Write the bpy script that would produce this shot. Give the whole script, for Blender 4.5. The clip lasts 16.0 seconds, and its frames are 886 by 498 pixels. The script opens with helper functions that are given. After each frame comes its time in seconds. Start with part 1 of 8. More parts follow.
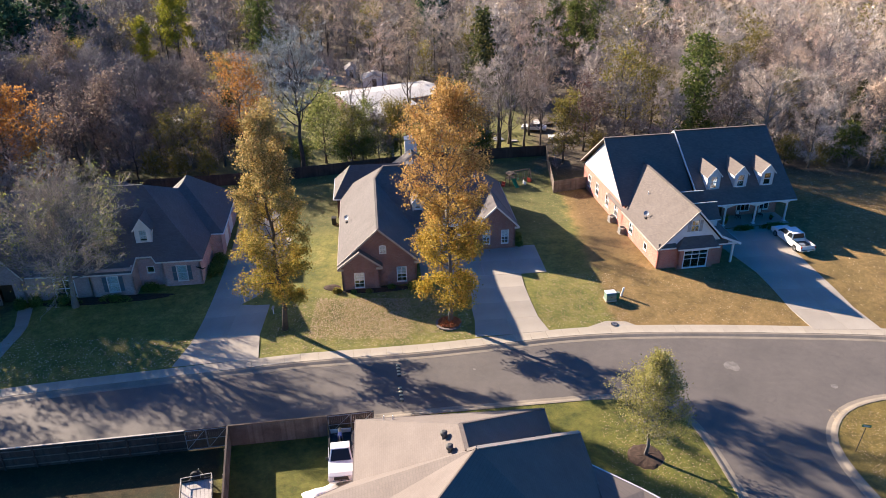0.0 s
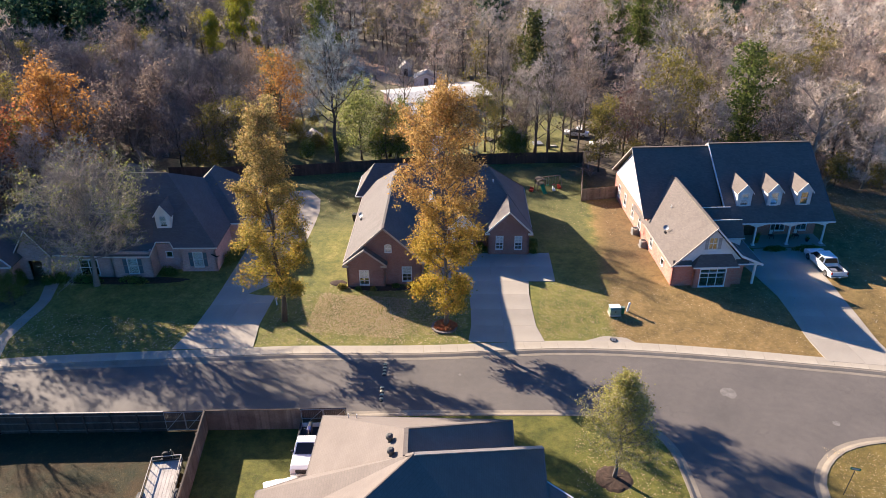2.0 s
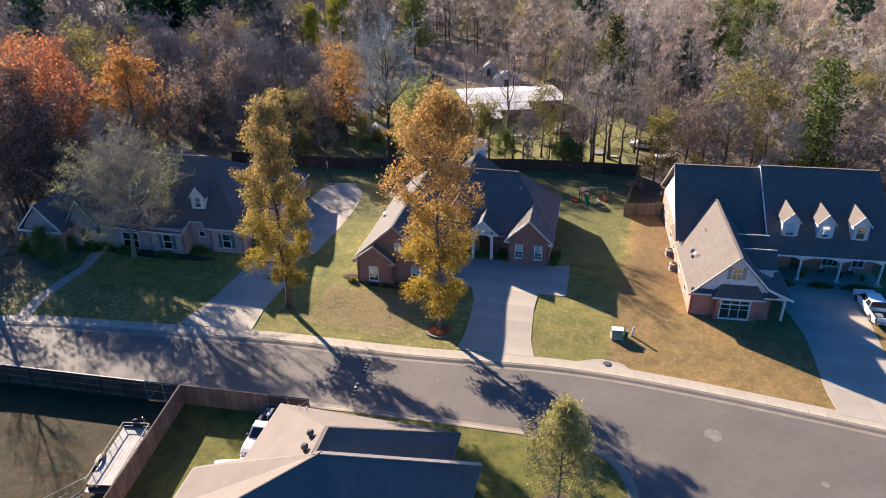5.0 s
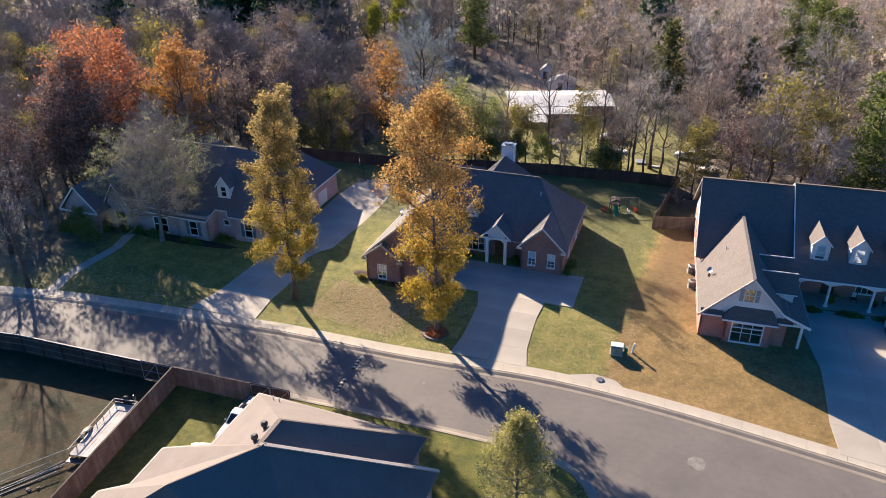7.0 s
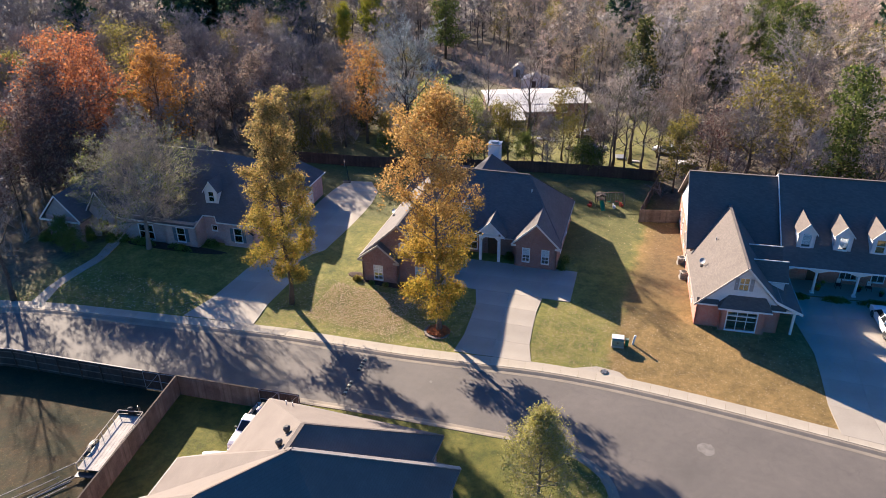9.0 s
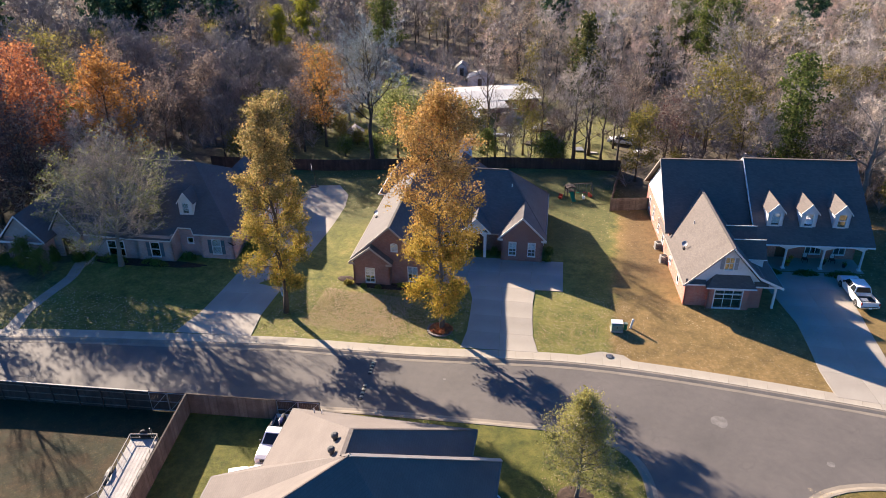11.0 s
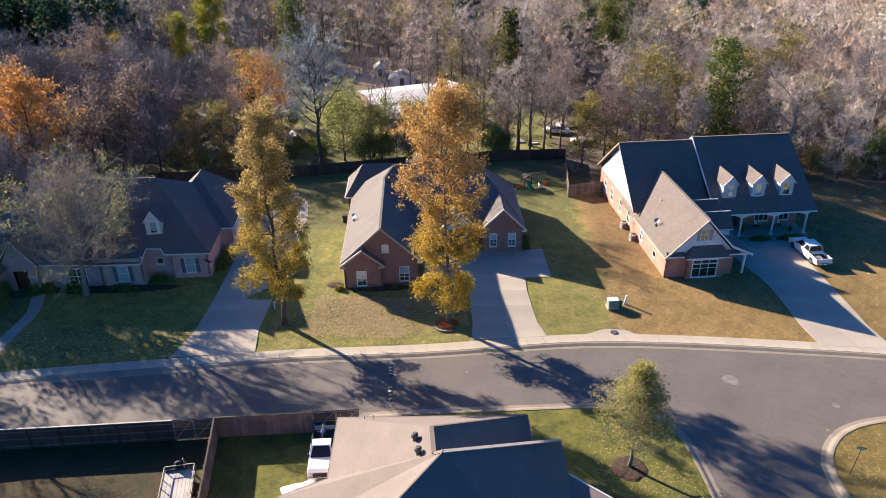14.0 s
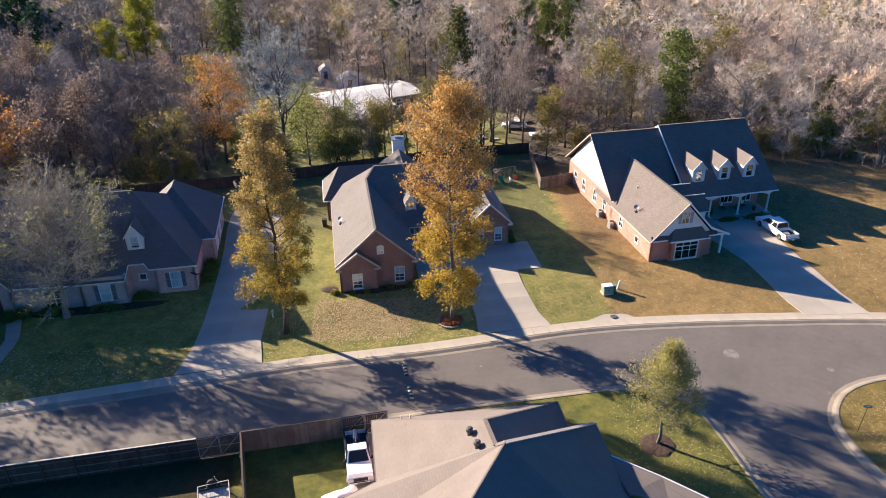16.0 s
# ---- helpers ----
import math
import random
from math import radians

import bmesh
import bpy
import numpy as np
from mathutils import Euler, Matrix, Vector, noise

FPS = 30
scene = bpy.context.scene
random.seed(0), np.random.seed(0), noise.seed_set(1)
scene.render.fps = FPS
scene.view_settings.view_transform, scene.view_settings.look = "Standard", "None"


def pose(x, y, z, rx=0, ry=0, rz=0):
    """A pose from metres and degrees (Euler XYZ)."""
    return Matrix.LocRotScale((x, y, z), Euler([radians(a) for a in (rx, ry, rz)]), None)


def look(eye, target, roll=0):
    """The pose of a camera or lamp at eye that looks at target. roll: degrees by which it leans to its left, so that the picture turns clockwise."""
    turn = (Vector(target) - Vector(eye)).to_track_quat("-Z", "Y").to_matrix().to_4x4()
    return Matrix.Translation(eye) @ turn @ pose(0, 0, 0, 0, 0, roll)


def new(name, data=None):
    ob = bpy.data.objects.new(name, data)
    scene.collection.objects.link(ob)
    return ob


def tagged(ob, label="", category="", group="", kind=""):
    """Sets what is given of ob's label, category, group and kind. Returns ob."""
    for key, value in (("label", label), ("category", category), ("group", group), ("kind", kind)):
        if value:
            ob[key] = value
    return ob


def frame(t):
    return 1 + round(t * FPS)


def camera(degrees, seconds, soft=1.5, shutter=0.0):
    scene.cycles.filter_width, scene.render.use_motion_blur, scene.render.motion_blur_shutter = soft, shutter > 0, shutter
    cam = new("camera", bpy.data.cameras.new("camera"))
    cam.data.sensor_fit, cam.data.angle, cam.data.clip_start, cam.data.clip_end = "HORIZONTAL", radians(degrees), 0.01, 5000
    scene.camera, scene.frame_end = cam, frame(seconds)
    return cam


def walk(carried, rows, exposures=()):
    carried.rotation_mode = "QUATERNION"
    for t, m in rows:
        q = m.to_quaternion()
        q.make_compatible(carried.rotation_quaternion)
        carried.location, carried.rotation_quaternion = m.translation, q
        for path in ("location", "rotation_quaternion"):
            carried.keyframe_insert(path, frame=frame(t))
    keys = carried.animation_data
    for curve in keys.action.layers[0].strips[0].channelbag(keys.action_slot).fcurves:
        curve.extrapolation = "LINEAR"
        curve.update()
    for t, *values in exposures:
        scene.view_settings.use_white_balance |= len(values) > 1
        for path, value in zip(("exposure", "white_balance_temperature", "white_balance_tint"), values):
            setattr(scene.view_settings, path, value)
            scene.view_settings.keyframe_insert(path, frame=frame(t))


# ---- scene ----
cam = camera(62.9, 16.0, 0.75)
METRES, EYE, TILT, LEAN, TURN = 66.0, 42.24, -28.0, 0.5, 0.0
ROWS = [
    (0.0, 0.0, 0.0, 0.0, 0.0, 0.0, -0.0),
    (0.5, 0.0312, 0.0013, 0.0013, 1.57, -0.03, -0.88),
    (1.0, 0.0625, 0.0032, 0.0034, 3.17, -0.08, -1.75),
    (1.5, 0.0936, 0.0061, 0.0068, 4.77, -0.17, -2.61),
    (2.0, 0.1246, 0.01, 0.0099, 6.38, -0.28, -3.46),
    (2.5, 0.1552, 0.0148, 0.014, 7.95, -0.42, -4.3),
    (3.0, 0.1856, 0.0207, 0.0181, 9.52, -0.58, -5.15),
    (3.5, 0.2158, 0.0278, 0.0229, 11.15, -0.77, -5.99),
    (4.0, 0.246, 0.0358, 0.0277, 12.8, -0.98, -6.82),
    (6.5, 0.3906, 0.0891, 0.0557, 21.24, -2.31, -10.95),
    (7.0, 0.4178, 0.1026, 0.0627, 22.93, -2.64, -11.76),
    (7.5, 0.4448, 0.1174, 0.0699, 24.67, -3.03, -12.57),
    (8.0, 0.4196, 0.1036, 0.0631, 23.05, -2.67, -11.81),
    (8.5, 0.3923, 0.0898, 0.056, 21.35, -2.33, -11.0),
    (9.0, 0.3645, 0.0774, 0.0498, 19.67, -2.02, -10.2),
    (11.5, 0.2195, 0.029, 0.0232, 11.36, -0.78, -6.11),
    (12.0, 0.1891, 0.0217, 0.0186, 9.71, -0.59, -5.26),
    (12.5, 0.1587, 0.0153, 0.0147, 8.14, -0.44, -4.42),
    (13.0, 0.1284, 0.0105, 0.0105, 6.58, -0.3, -3.57),
    (13.5, 0.0976, 0.0065, 0.0072, 4.98, -0.18, -2.71),
    (14.0, 0.0666, 0.0034, 0.0042, 3.38, -0.11, -1.86),
    (14.5, 0.0355, 0.001, 0.002, 1.79, -0.05, -0.99),
    (15.0, 0.0043, -0.0005, 0.0005, 0.21, -0.02, -0.11),
    (15.5, -0.0274, -0.001, -0.0011, -1.39, 0.01, 0.75),
    (16.0, -0.0591, -0.0006, -0.0021, -2.99, -0.02, 1.61),
]
walk(cam, [(t, pose(0, 0, EYE, TILT, LEAN, TURN) @ pose(METRES * x, METRES * y, METRES * z, 90 + pitch, roll, yaw)) for t, x, y, z, yaw, pitch, roll in ROWS])

# ---- world, sun, exposure ----
SUN_AZ, SUN_EL = 55.2, 22.8          # degrees west of north, degrees above the horizon
world = bpy.data.worlds.new("sky")
scene.world = world
world.use_nodes = True
wn = world.node_tree
sky = wn.nodes.new("ShaderNodeTexSky")
sky.sky_type = "NISHITA"
sky.sun_disc = False
sky.sun_elevation, sky.sun_rotation = radians(SUN_EL), radians(360 - SUN_AZ)
sky.altitude, sky.air_density, sky.dust_density, sky.ozone_density = 50, 1.0, 1.2, 4.0
deep = wn.nodes.new("ShaderNodeHueSaturation")
deep.inputs["Saturation"].default_value = 1.6
deep.inputs["Hue"].default_value = 0.512
wn.links.new(sky.outputs[0], deep.inputs["Color"])
wn.links.new(deep.outputs[0], wn.nodes["Background"].inputs["Color"])
wn.nodes["Background"].inputs["Strength"].default_value = 0.063
sun_data = bpy.data.lights.new("sun", "SUN")
sun_data.energy, sun_data.angle, sun_data.color = 5.35, radians(0.55), (1.0, 0.842, 0.685)
sun = new("sun", sun_data)
ca = math.cos(radians(SUN_EL))
sun.matrix_world = look((0, 0, 0), (math.sin(radians(SUN_AZ)) * ca, -math.cos(radians(SUN_AZ)) * ca, -math.sin(radians(SUN_EL))))
sun.location = (-60, 90, 80)
scene.view_settings.exposure = 1.67


# ---- materials ----
class Nodes:
    """A small wrapper for building node materials."""

    def __init__(self, name):
        self.mat = bpy.data.materials.new(name)
        self.mat.use_nodes = True
        self.t = self.mat.node_tree
        self.bsdf = self.t.nodes["Principled BSDF"]

    def n(self, kind, **inputs):
        node = self.t.nodes.new("ShaderNode" + kind)
        for key, value in inputs.items():
            node.inputs[key.replace("_", " ")].default_value = value
        return node

    def link(self, a, b):
        self.t.links.new(a, b)

    def coords(self):
        return self.n("TexCoord").outputs["Object"]

    def noise(self, scale, detail=3.0, rough=0.55, vec=None):
        node = self.n("TexNoise", Scale=scale, Detail=detail, Roughness=rough)
        self.link(vec or self.coords(), node.inputs["Vector"])
        return node.outputs["Fac"]

    def ramp(self, fac, stops):
        node = self.n("ValToRGB")
        els = node.color_ramp.elements
        while len(els) < len(stops):
            els.new(0.5)
        for el, (pos, col) in zip(els, stops):
            el.position = pos
            el.color = (*col, 1) if len(col) == 3 else col
        self.link(fac, node.inputs["Fac"])
        return node.outputs["Color"]

    def mix(self, fac, a, b, blend="MIX"):
        node = self.t.nodes.new("ShaderNodeMix")
        node.data_type, node.blend_type = "RGBA", blend
        for sock, val in ((node.inputs[0], fac), (node.inputs[6], a), (node.inputs[7], b)):
            if isinstance(val, (int, float)):
                sock.default_value = val
            elif isinstance(val, tuple):
                sock.default_value = (*val, 1)
            else:
                self.link(val, sock)
        return node.outputs[2]

    def math(self, op, a, b=0.0, clamp=False):
        node = self.t.nodes.new("ShaderNodeMath")
        node.operation, node.use_clamp = op, clamp
        for sock, val in ((node.inputs[0], a), (node.inputs[1], b)):
            if isinstance(val, (int, float)):
                sock.default_value = val
            else:
                self.link(val, sock)
        return node.outputs[0]

    def bump(self, height, strength, distance=0.02):
        node = self.n("Bump", Strength=strength, Distance=distance)
        self.link(height, node.inputs["Height"])
        self.link(node.outputs[0], self.bsdf.inputs["Normal"])

    def done(self, colour, rough=0.8, metal=0.0):
        if isinstance(colour, tuple):
            self.bsdf.inputs["Base Color"].default_value = (*colour, 1)
        else:
            self.link(colour, self.bsdf.inputs["Base Color"])
        self.bsdf.inputs["Roughness"].default_value = rough
        self.bsdf.inputs["Metallic"].default_value = metal
        return self.mat


def scaled(c, k):
    return tuple(min(1.0, v * k) for v in c)


def surface(name, base, rough=0.8, metal=0.0, var=0.2, scale=0.8, fine=18.0, bump=0.15, second=None, rand=0.0, island=0.0):
    """A worn plain surface: broad stains, fine grain, optional second colour and a change from piece to piece."""
    m = Nodes(name)
    broad = m.ramp(m.noise(scale, 4.0), [(0.3, scaled(base, 1 - var)), (0.7, second or scaled(base, 1 + var))])
    grain = m.ramp(m.noise(fine, 2.0), [(0.25, (1 - var,) * 3), (0.75, (1.0,) * 3)])
    col = m.mix(1.0, broad, grain, "MULTIPLY")
    if rand:
        r = m.n("ObjectInfo").outputs["Random"]
        col = m.mix(1.0, col, m.ramp(r, [(0.0, (1 - rand,) * 3), (1.0, (1.0,) * 3)]), "MULTIPLY")
    if island:
        r = m.n("NewGeometry").outputs["Random Per Island"]
        col = m.mix(1.0, col, m.ramp(r, [(0.0, (1 - island, 1 - island * 1.05, 1 - island * 1.1)), (1.0, (1.0,) * 3)]), "MULTIPLY")
    m.bump(m.noise(fine, 3.0), bump)
    return m.done(col, rough, metal)


def brick(name, base, dark, mortar):
    m = Nodes(name)
    sep = m.n("SeparateXYZ")
    m.link(m.coords(), sep.inputs[0])
    com = m.n("CombineXYZ")
    m.link(m.math("ADD", sep.outputs[0], sep.outputs[1]), com.inputs[0])
    m.link(sep.outputs[2], com.inputs[1])
    tex = m.n("TexBrick", Scale=1.0, Mortar_Size=0.008, Brick_Width=0.21, Row_Height=0.075, Bias=-0.1)
    m.link(com.outputs[0], tex.inputs["Vector"])
    for key, col in (("Color1", base), ("Color2", dark), ("Mortar", mortar)):
        tex.inputs[key].default_value = (*col, 1)
    patch = m.ramp(m.noise(0.7, 5.0), [(0.3, (0.74, 0.74, 0.76)), (0.7, (1, 1, 1))])
    speck = m.ramp(m.noise(9.0, 2.0), [(0.3, (0.72, 0.72, 0.72)), (0.65, (1, 1, 1))])
    col = m.mix(1.0, m.mix(1.0, tex.outputs["Color"], patch, "MULTIPLY"), speck, "MULTIPLY")
    m.bump(tex.outputs["Fac"], 0.4, -0.01)
    return m.done(col, 0.85)


def shingles(name, base, second):
    m = Nodes(name)
    sep = m.n("SeparateXYZ")
    m.link(m.coords(), sep.inputs[0])
    com = m.n("CombineXYZ")
    m.link(m.math("ADD", sep.outputs[0], sep.outputs[1]), com.inputs[0])
    m.link(m.math("MULTIPLY", sep.outputs[2], 1.45), com.inputs[1])
    tex = m.n("TexBrick", Scale=1.0, Mortar_Size=0.012, Brick_Width=0.32, Row_Height=0.16, Bias=0.0)
    m.link(com.outputs[0], tex.inputs["Vector"])
    for key, col in (("Color1", base), ("Color2", second), ("Mortar", scaled(base, 0.84))):
        tex.inputs[key].default_value = (*col, 1)
    stain = m.ramp(m.noise(0.35, 5.0, 0.65), [(0.3, (0.8, 0.79, 0.78)), (0.7, (1, 1, 1))])
    grit = m.ramp(m.noise(14.0, 3.0), [(0.25, (0.89, 0.89, 0.89)), (0.7, (1, 1, 1))])
    col = m.mix(1.0, m.mix(1.0, tex.outputs["Color"], stain, "MULTIPLY"), grit, "MULTIPLY")
    m.bump(tex.outputs["Fac"], 0.2, -0.012)
    return m.done(col, 0.92)


def siding(name, base):
    m = Nodes(name)
    sep = m.n("SeparateXYZ")
    m.link(m.coords(), sep.inputs[0])
    saw = m.math("FRACT", m.math("MULTIPLY", sep.outputs[2], 7.0))
    lines = m.ramp(saw, [(0.0, (0.72, 0.72, 0.73)), (0.16, (1, 1, 1))])
    dirt = m.ramp(m.noise(0.9, 4.0), [(0.3, (0.86, 0.86, 0.87)), (0.7, (1, 1, 1))])
    m.bump(saw, 0.5, 0.012)
    return m.done(m.mix(1.0, m.mix(1.0, base, lines, "MULTIPLY"), dirt, "MULTIPLY"), 0.6)


def leaves(name, stops, low_high=None, low_stops=None, through_light=0.35):
    """Leaf colours that differ from leaf to leaf and, where low_high is given, from the low boughs to the top."""
    m = Nodes(name)
    rnd = m.n("NewGeometry").outputs["Random Per Island"]
    col = m.ramp(rnd, stops)
    if low_high:
        sep = m.n("SeparateXYZ")
        m.link(m.coords(), sep.inputs[0])
        mp = m.n("MapRange")
        m.link(m.math("ADD", sep.outputs[2], m.math("MULTIPLY", m.noise(0.35, 2.0), 6.0)), mp.inputs["Value"])
        mp.inputs["From Min"].default_value, mp.inputs["From Max"].default_value = low_high[0] + 3, low_high[1] + 3
        col = m.mix(mp.outputs[0], m.ramp(rnd, low_stops), col)
    m.link(col, m.bsdf.inputs["Base Color"])
    m.bsdf.inputs["Roughness"].default_value = 0.85
    m.bsdf.inputs["Specular IOR Level"].default_value = 0.12
    tr = m.n("BsdfTranslucent")
    m.link(col, tr.inputs["Color"])
    mx = m.n("MixShader", Fac=through_light)
    m.link(m.bsdf.outputs[0], mx.inputs[1])
    m.link(tr.outputs[0], mx.inputs[2])
    m.link(mx.outputs[0], m.t.nodes["Material Output"].inputs["Surface"])
    return m.mat


def twigs(name, dark, light, vary=1.0):
    m = Nodes(name)
    rnd = m.n("NewGeometry").outputs["Random Per Island"]
    col = m.ramp(rnd, [(0.0, dark), (1.0, light)])
    clump = m.ramp(m.noise(0.16, 3.0, 0.6, m.n("NewGeometry").outputs["Position"]), [(0.32, (0.62, 0.60, 0.62)), (0.5, (1, 0.97, 0.94)), (0.68, (1.15, 1.10, 1.05))])
    tone = m.ramp(m.n("ObjectInfo").outputs["Random"], [(0.0, (0.66, 0.64, 0.68)), (0.35, (0.92, 0.90, 0.93)), (0.6, (1, 0.99, 0.98)), (0.8, (0.96, 0.80, 0.78)), (1.0, (0.97, 0.90, 0.76))])
    return m.done(m.mix(1.0, m.mix(vary, col, tone, "MULTIPLY"), clump, "MULTIPLY"), 0.85)


def glass(name):
    """Window glass: clear, with the gloss of a pane."""
    m = Nodes(name)
    tr = m.n("BsdfTransparent", Color=(0.94, 0.97, 0.98, 1))
    gl = m.n("BsdfGlossy", Color=(0.9, 0.95, 1, 1), Roughness=0.04)
    fr = m.n("Fresnel", IOR=1.6)
    fac = m.math("ADD", fr.outputs[0], 0.12, True)
    mx = m.n("MixShader")
    m.link(fac, mx.inputs[0])
    m.link(tr.outputs[0], mx.inputs[1])
    m.link(gl.outputs[0], mx.inputs[2])
    m.link(mx.outputs[0], m.t.nodes["Material Output"].inputs["Surface"])
    return m.mat


def make_lawn(name, extra=0.0):
    """Winter lawn: green, straw and tan patches, leaf litter, bare earth; the wood's floor behind the gardens."""
    m = Nodes(name)
    pos = m.n("NewGeometry").outputs["Position"]
    sep = m.n("SeparateXYZ")
    m.link(pos, sep.inputs[0])
    x, y = sep.outputs[0], sep.outputs[1]
    big = m.noise(0.10, 4.0, 0.6, pos)
    mid = m.noise(0.55, 5.0, 0.65, pos)
    fine = m.noise(5.0, 4.0, 0.7, pos)
    tiny = m.noise(24.0, 2.0, 0.6, pos)
    green = m.ramp(mid, [(0.25, (0.098, 0.116, 0.020)), (0.5, (0.210, 0.200, 0.040)), (0.75, (0.335, 0.275, 0.080))])
    tan = m.ramp(mid, [(0.25, (0.165, 0.103, 0.034)), (0.5, (0.265, 0.166, 0.058)), (0.78, (0.355, 0.222, 0.088))])

    def step(v, a, b, jitter=4.0):
        mp = m.n("MapRange")
        mp.interpolation_type = "SMOOTHSTEP"
        m.link(m.math("ADD", v, m.math("MULTIPLY", m.math("SUBTRACT", mid, 0.5), jitter)), mp.inputs["Value"])
        mp.inputs["From Min"].default_value, mp.inputs["From Max"].default_value = a, b
        return mp.outputs[0]

    lean_x = m.math("ADD", x, m.math("MULTIPLY", y, 0.03))
    dormant = m.math("MULTIPLY", step(lean_x, 18.3, 20.0, 2.0), step(y, 52.0, 54.0))
    col = m.mix(m.math("MAXIMUM", dormant, extra), green, tan)
    # a worn earth strip along the big house's side
    worn = m.math("MULTIPLY", m.math("MULTIPLY", step(lean_x, 19.5, 21.5, 3.0), m.math("SUBTRACT", 1.0, step(lean_x, 25.0, 27.0, 3.0))),
                  m.math("MULTIPLY", step(y, 74, 80), m.math("SUBTRACT", 1.0, step(y, 95, 98))))
    col = m.mix(m.math("MULTIPLY", worn, 0.55), col, (0.125, 0.072, 0.035))
    # rough brown grass in the fenced yard
    yard = m.math("MULTIPLY", m.math("SUBTRACT", 1.0, step(m.math("ADD", x, m.math("MULTIPLY", y, 0.21)), -9.5, -8.5, 1.0)), m.math("SUBTRACT", 1.0, step(y, 45, 46, 0.5)))
    rough = m.ramp(m.noise(0.42, 5.0, 0.65, pos), [(0.36, (0.022, 0.026, 0.006)), (0.46, (0.050, 0.036, 0.009)), (0.54, (0.070, 0.038, 0.011)), (0.66, (0.106, 0.050, 0.017))])
    col = m.mix(m.math("MULTIPLY", yard, 0.95), col, rough)
    patch = m.ramp(big, [(0.35, (0.72, 0.76, 0.66)), (0.65, (1.0, 1.0, 1.0))])
    col = m.mix(1.0, col, patch, "MULTIPLY")
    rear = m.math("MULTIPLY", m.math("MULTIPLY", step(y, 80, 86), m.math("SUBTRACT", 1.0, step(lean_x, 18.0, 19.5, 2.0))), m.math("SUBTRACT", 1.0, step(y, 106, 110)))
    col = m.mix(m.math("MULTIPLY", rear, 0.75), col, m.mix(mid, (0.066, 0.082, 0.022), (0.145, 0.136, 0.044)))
    litter = m.ramp(fine, [(0.56, (0, 0, 0)), (0.66, (1, 1, 1))])
    col = m.mix(m.math("MULTIPLY", litter, 0.35), col, (0.24, 0.150, 0.075))
    # wood floor behind the fences
    wood = m.ramp(mid, [(0.3, (0.070, 0.054, 0.040)), (0.6, (0.140, 0.108, 0.076)), (0.8, (0.21, 0.163, 0.110))])
    clearing = m.math("MULTIPLY", m.math("MULTIPLY", step(x, -38, -32, 8.0), m.math("SUBTRACT", 1.0, step(x, 12, 18, 6.0))),
                      m.math("SUBTRACT", 1.0, step(y, 140, 156, 14.0)))
    behind = m.math("MULTIPLY", step(y, 101, 106, 4.0), m.math("SUBTRACT", 1.0, m.math("MULTIPLY", clearing, 0.85)))
    far_left = m.math("MULTIPLY", m.math("SUBTRACT", 1.0, step(x, -50, -43, 6.0)), step(y, 49, 54, 5.0))
    right_side = m.math("MULTIPLY", step(x, 48, 54, 6.0), step(y, 98, 104, 5.0))
    col = m.mix(m.math("MAXIMUM", m.math("MAXIMUM", behind, m.math("MULTIPLY", far_left, 0.9)), right_side), col, wood)
    near = m.math("SUBTRACT", 1.0, step(y, 50.2, 51.0, 0.0))
    col = m.mix(near, col, m.mix(1.0, col, (0.66, 0.68, 0.48), "MULTIPLY"))
    grain = m.ramp(tiny, [(0.3, (0.60, 0.60, 0.58)), (0.66, (1.22, 1.22, 1.18))])
    tuft = m.ramp(m.noise(2.2, 4.0, 0.7, pos), [(0.32, (0.80, 0.82, 0.76)), (0.62, (1.10, 1.09, 1.08))])
    col = m.mix(1.0, col, tuft, "MULTIPLY")
    col = m.mix(1.0, col, grain, "MULTIPLY")
    m.bump(m.math("ADD", tiny, fine), 0.8, 0.06)
    return m.done(col, 0.95)


def make_asphalt():
    m = Nodes("asphalt")
    pos = m.n("NewGeometry").outputs["Position"]
    stain = m.ramp(m.noise(0.16, 5.0, 0.62, pos), [(0.3, (0.120, 0.105, 0.094)), (0.7, (0.170, 0.146, 0.129))])
    mid = m.ramp(m.noise(1.3, 4.0, 0.6, pos), [(0.3, (0.86, 0.86, 0.87)), (0.7, (1, 1, 1))])
    grit = m.ramp(m.noise(30.0, 2.0, 0.6, pos), [(0.3, (0.72, 0.72, 0.72)), (0.7, (1, 1, 1))])
    crack = m.ramp(m.math("ABSOLUTE", m.math("SUBTRACT", m.noise(0.21, 3.0, 0.4, pos), 0.5)), [(0.0, (0.88, 0.88, 0.88)), (0.004, (1, 1, 1))])
    col = m.mix(1.0, m.mix(1.0, m.mix(1.0, stain, mid, "MULTIPLY"), grit, "MULTIPLY"), crack, "MULTIPLY")
    m.bump(m.noise(30.0, 2.0, 0.6, pos), 0.25, 0.01)
    return m.done(col, 0.8)


M_LAWN = make_lawn("lawn")
M_ROAD = make_asphalt()
M_CONC = surface("concrete", (0.42, 0.365, 0.29), 0.85, var=0.13, scale=0.35, fine=12, bump=0.1, rand=0.10)
M_KERB = surface("kerb_concrete", (0.25, 0.210, 0.163), 0.85, var=0.16, scale=0.6, fine=10, bump=0.1)
M_DRIVE = surface("drive_concrete", (0.385, 0.338, 0.278), 0.82, var=0.13, scale=0.22, fine=9, bump=0.1, rand=0.08)
M_BRICK_A = brick("brick_rose", (0.70, 0.44, 0.41), (0.58, 0.36, 0.335), (0.52, 0.46, 0.43))
M_STONE_A = brick("brick_grey", (0.58, 0.43, 0.40), (0.46, 0.34, 0.32), (0.50, 0.44, 0.41))
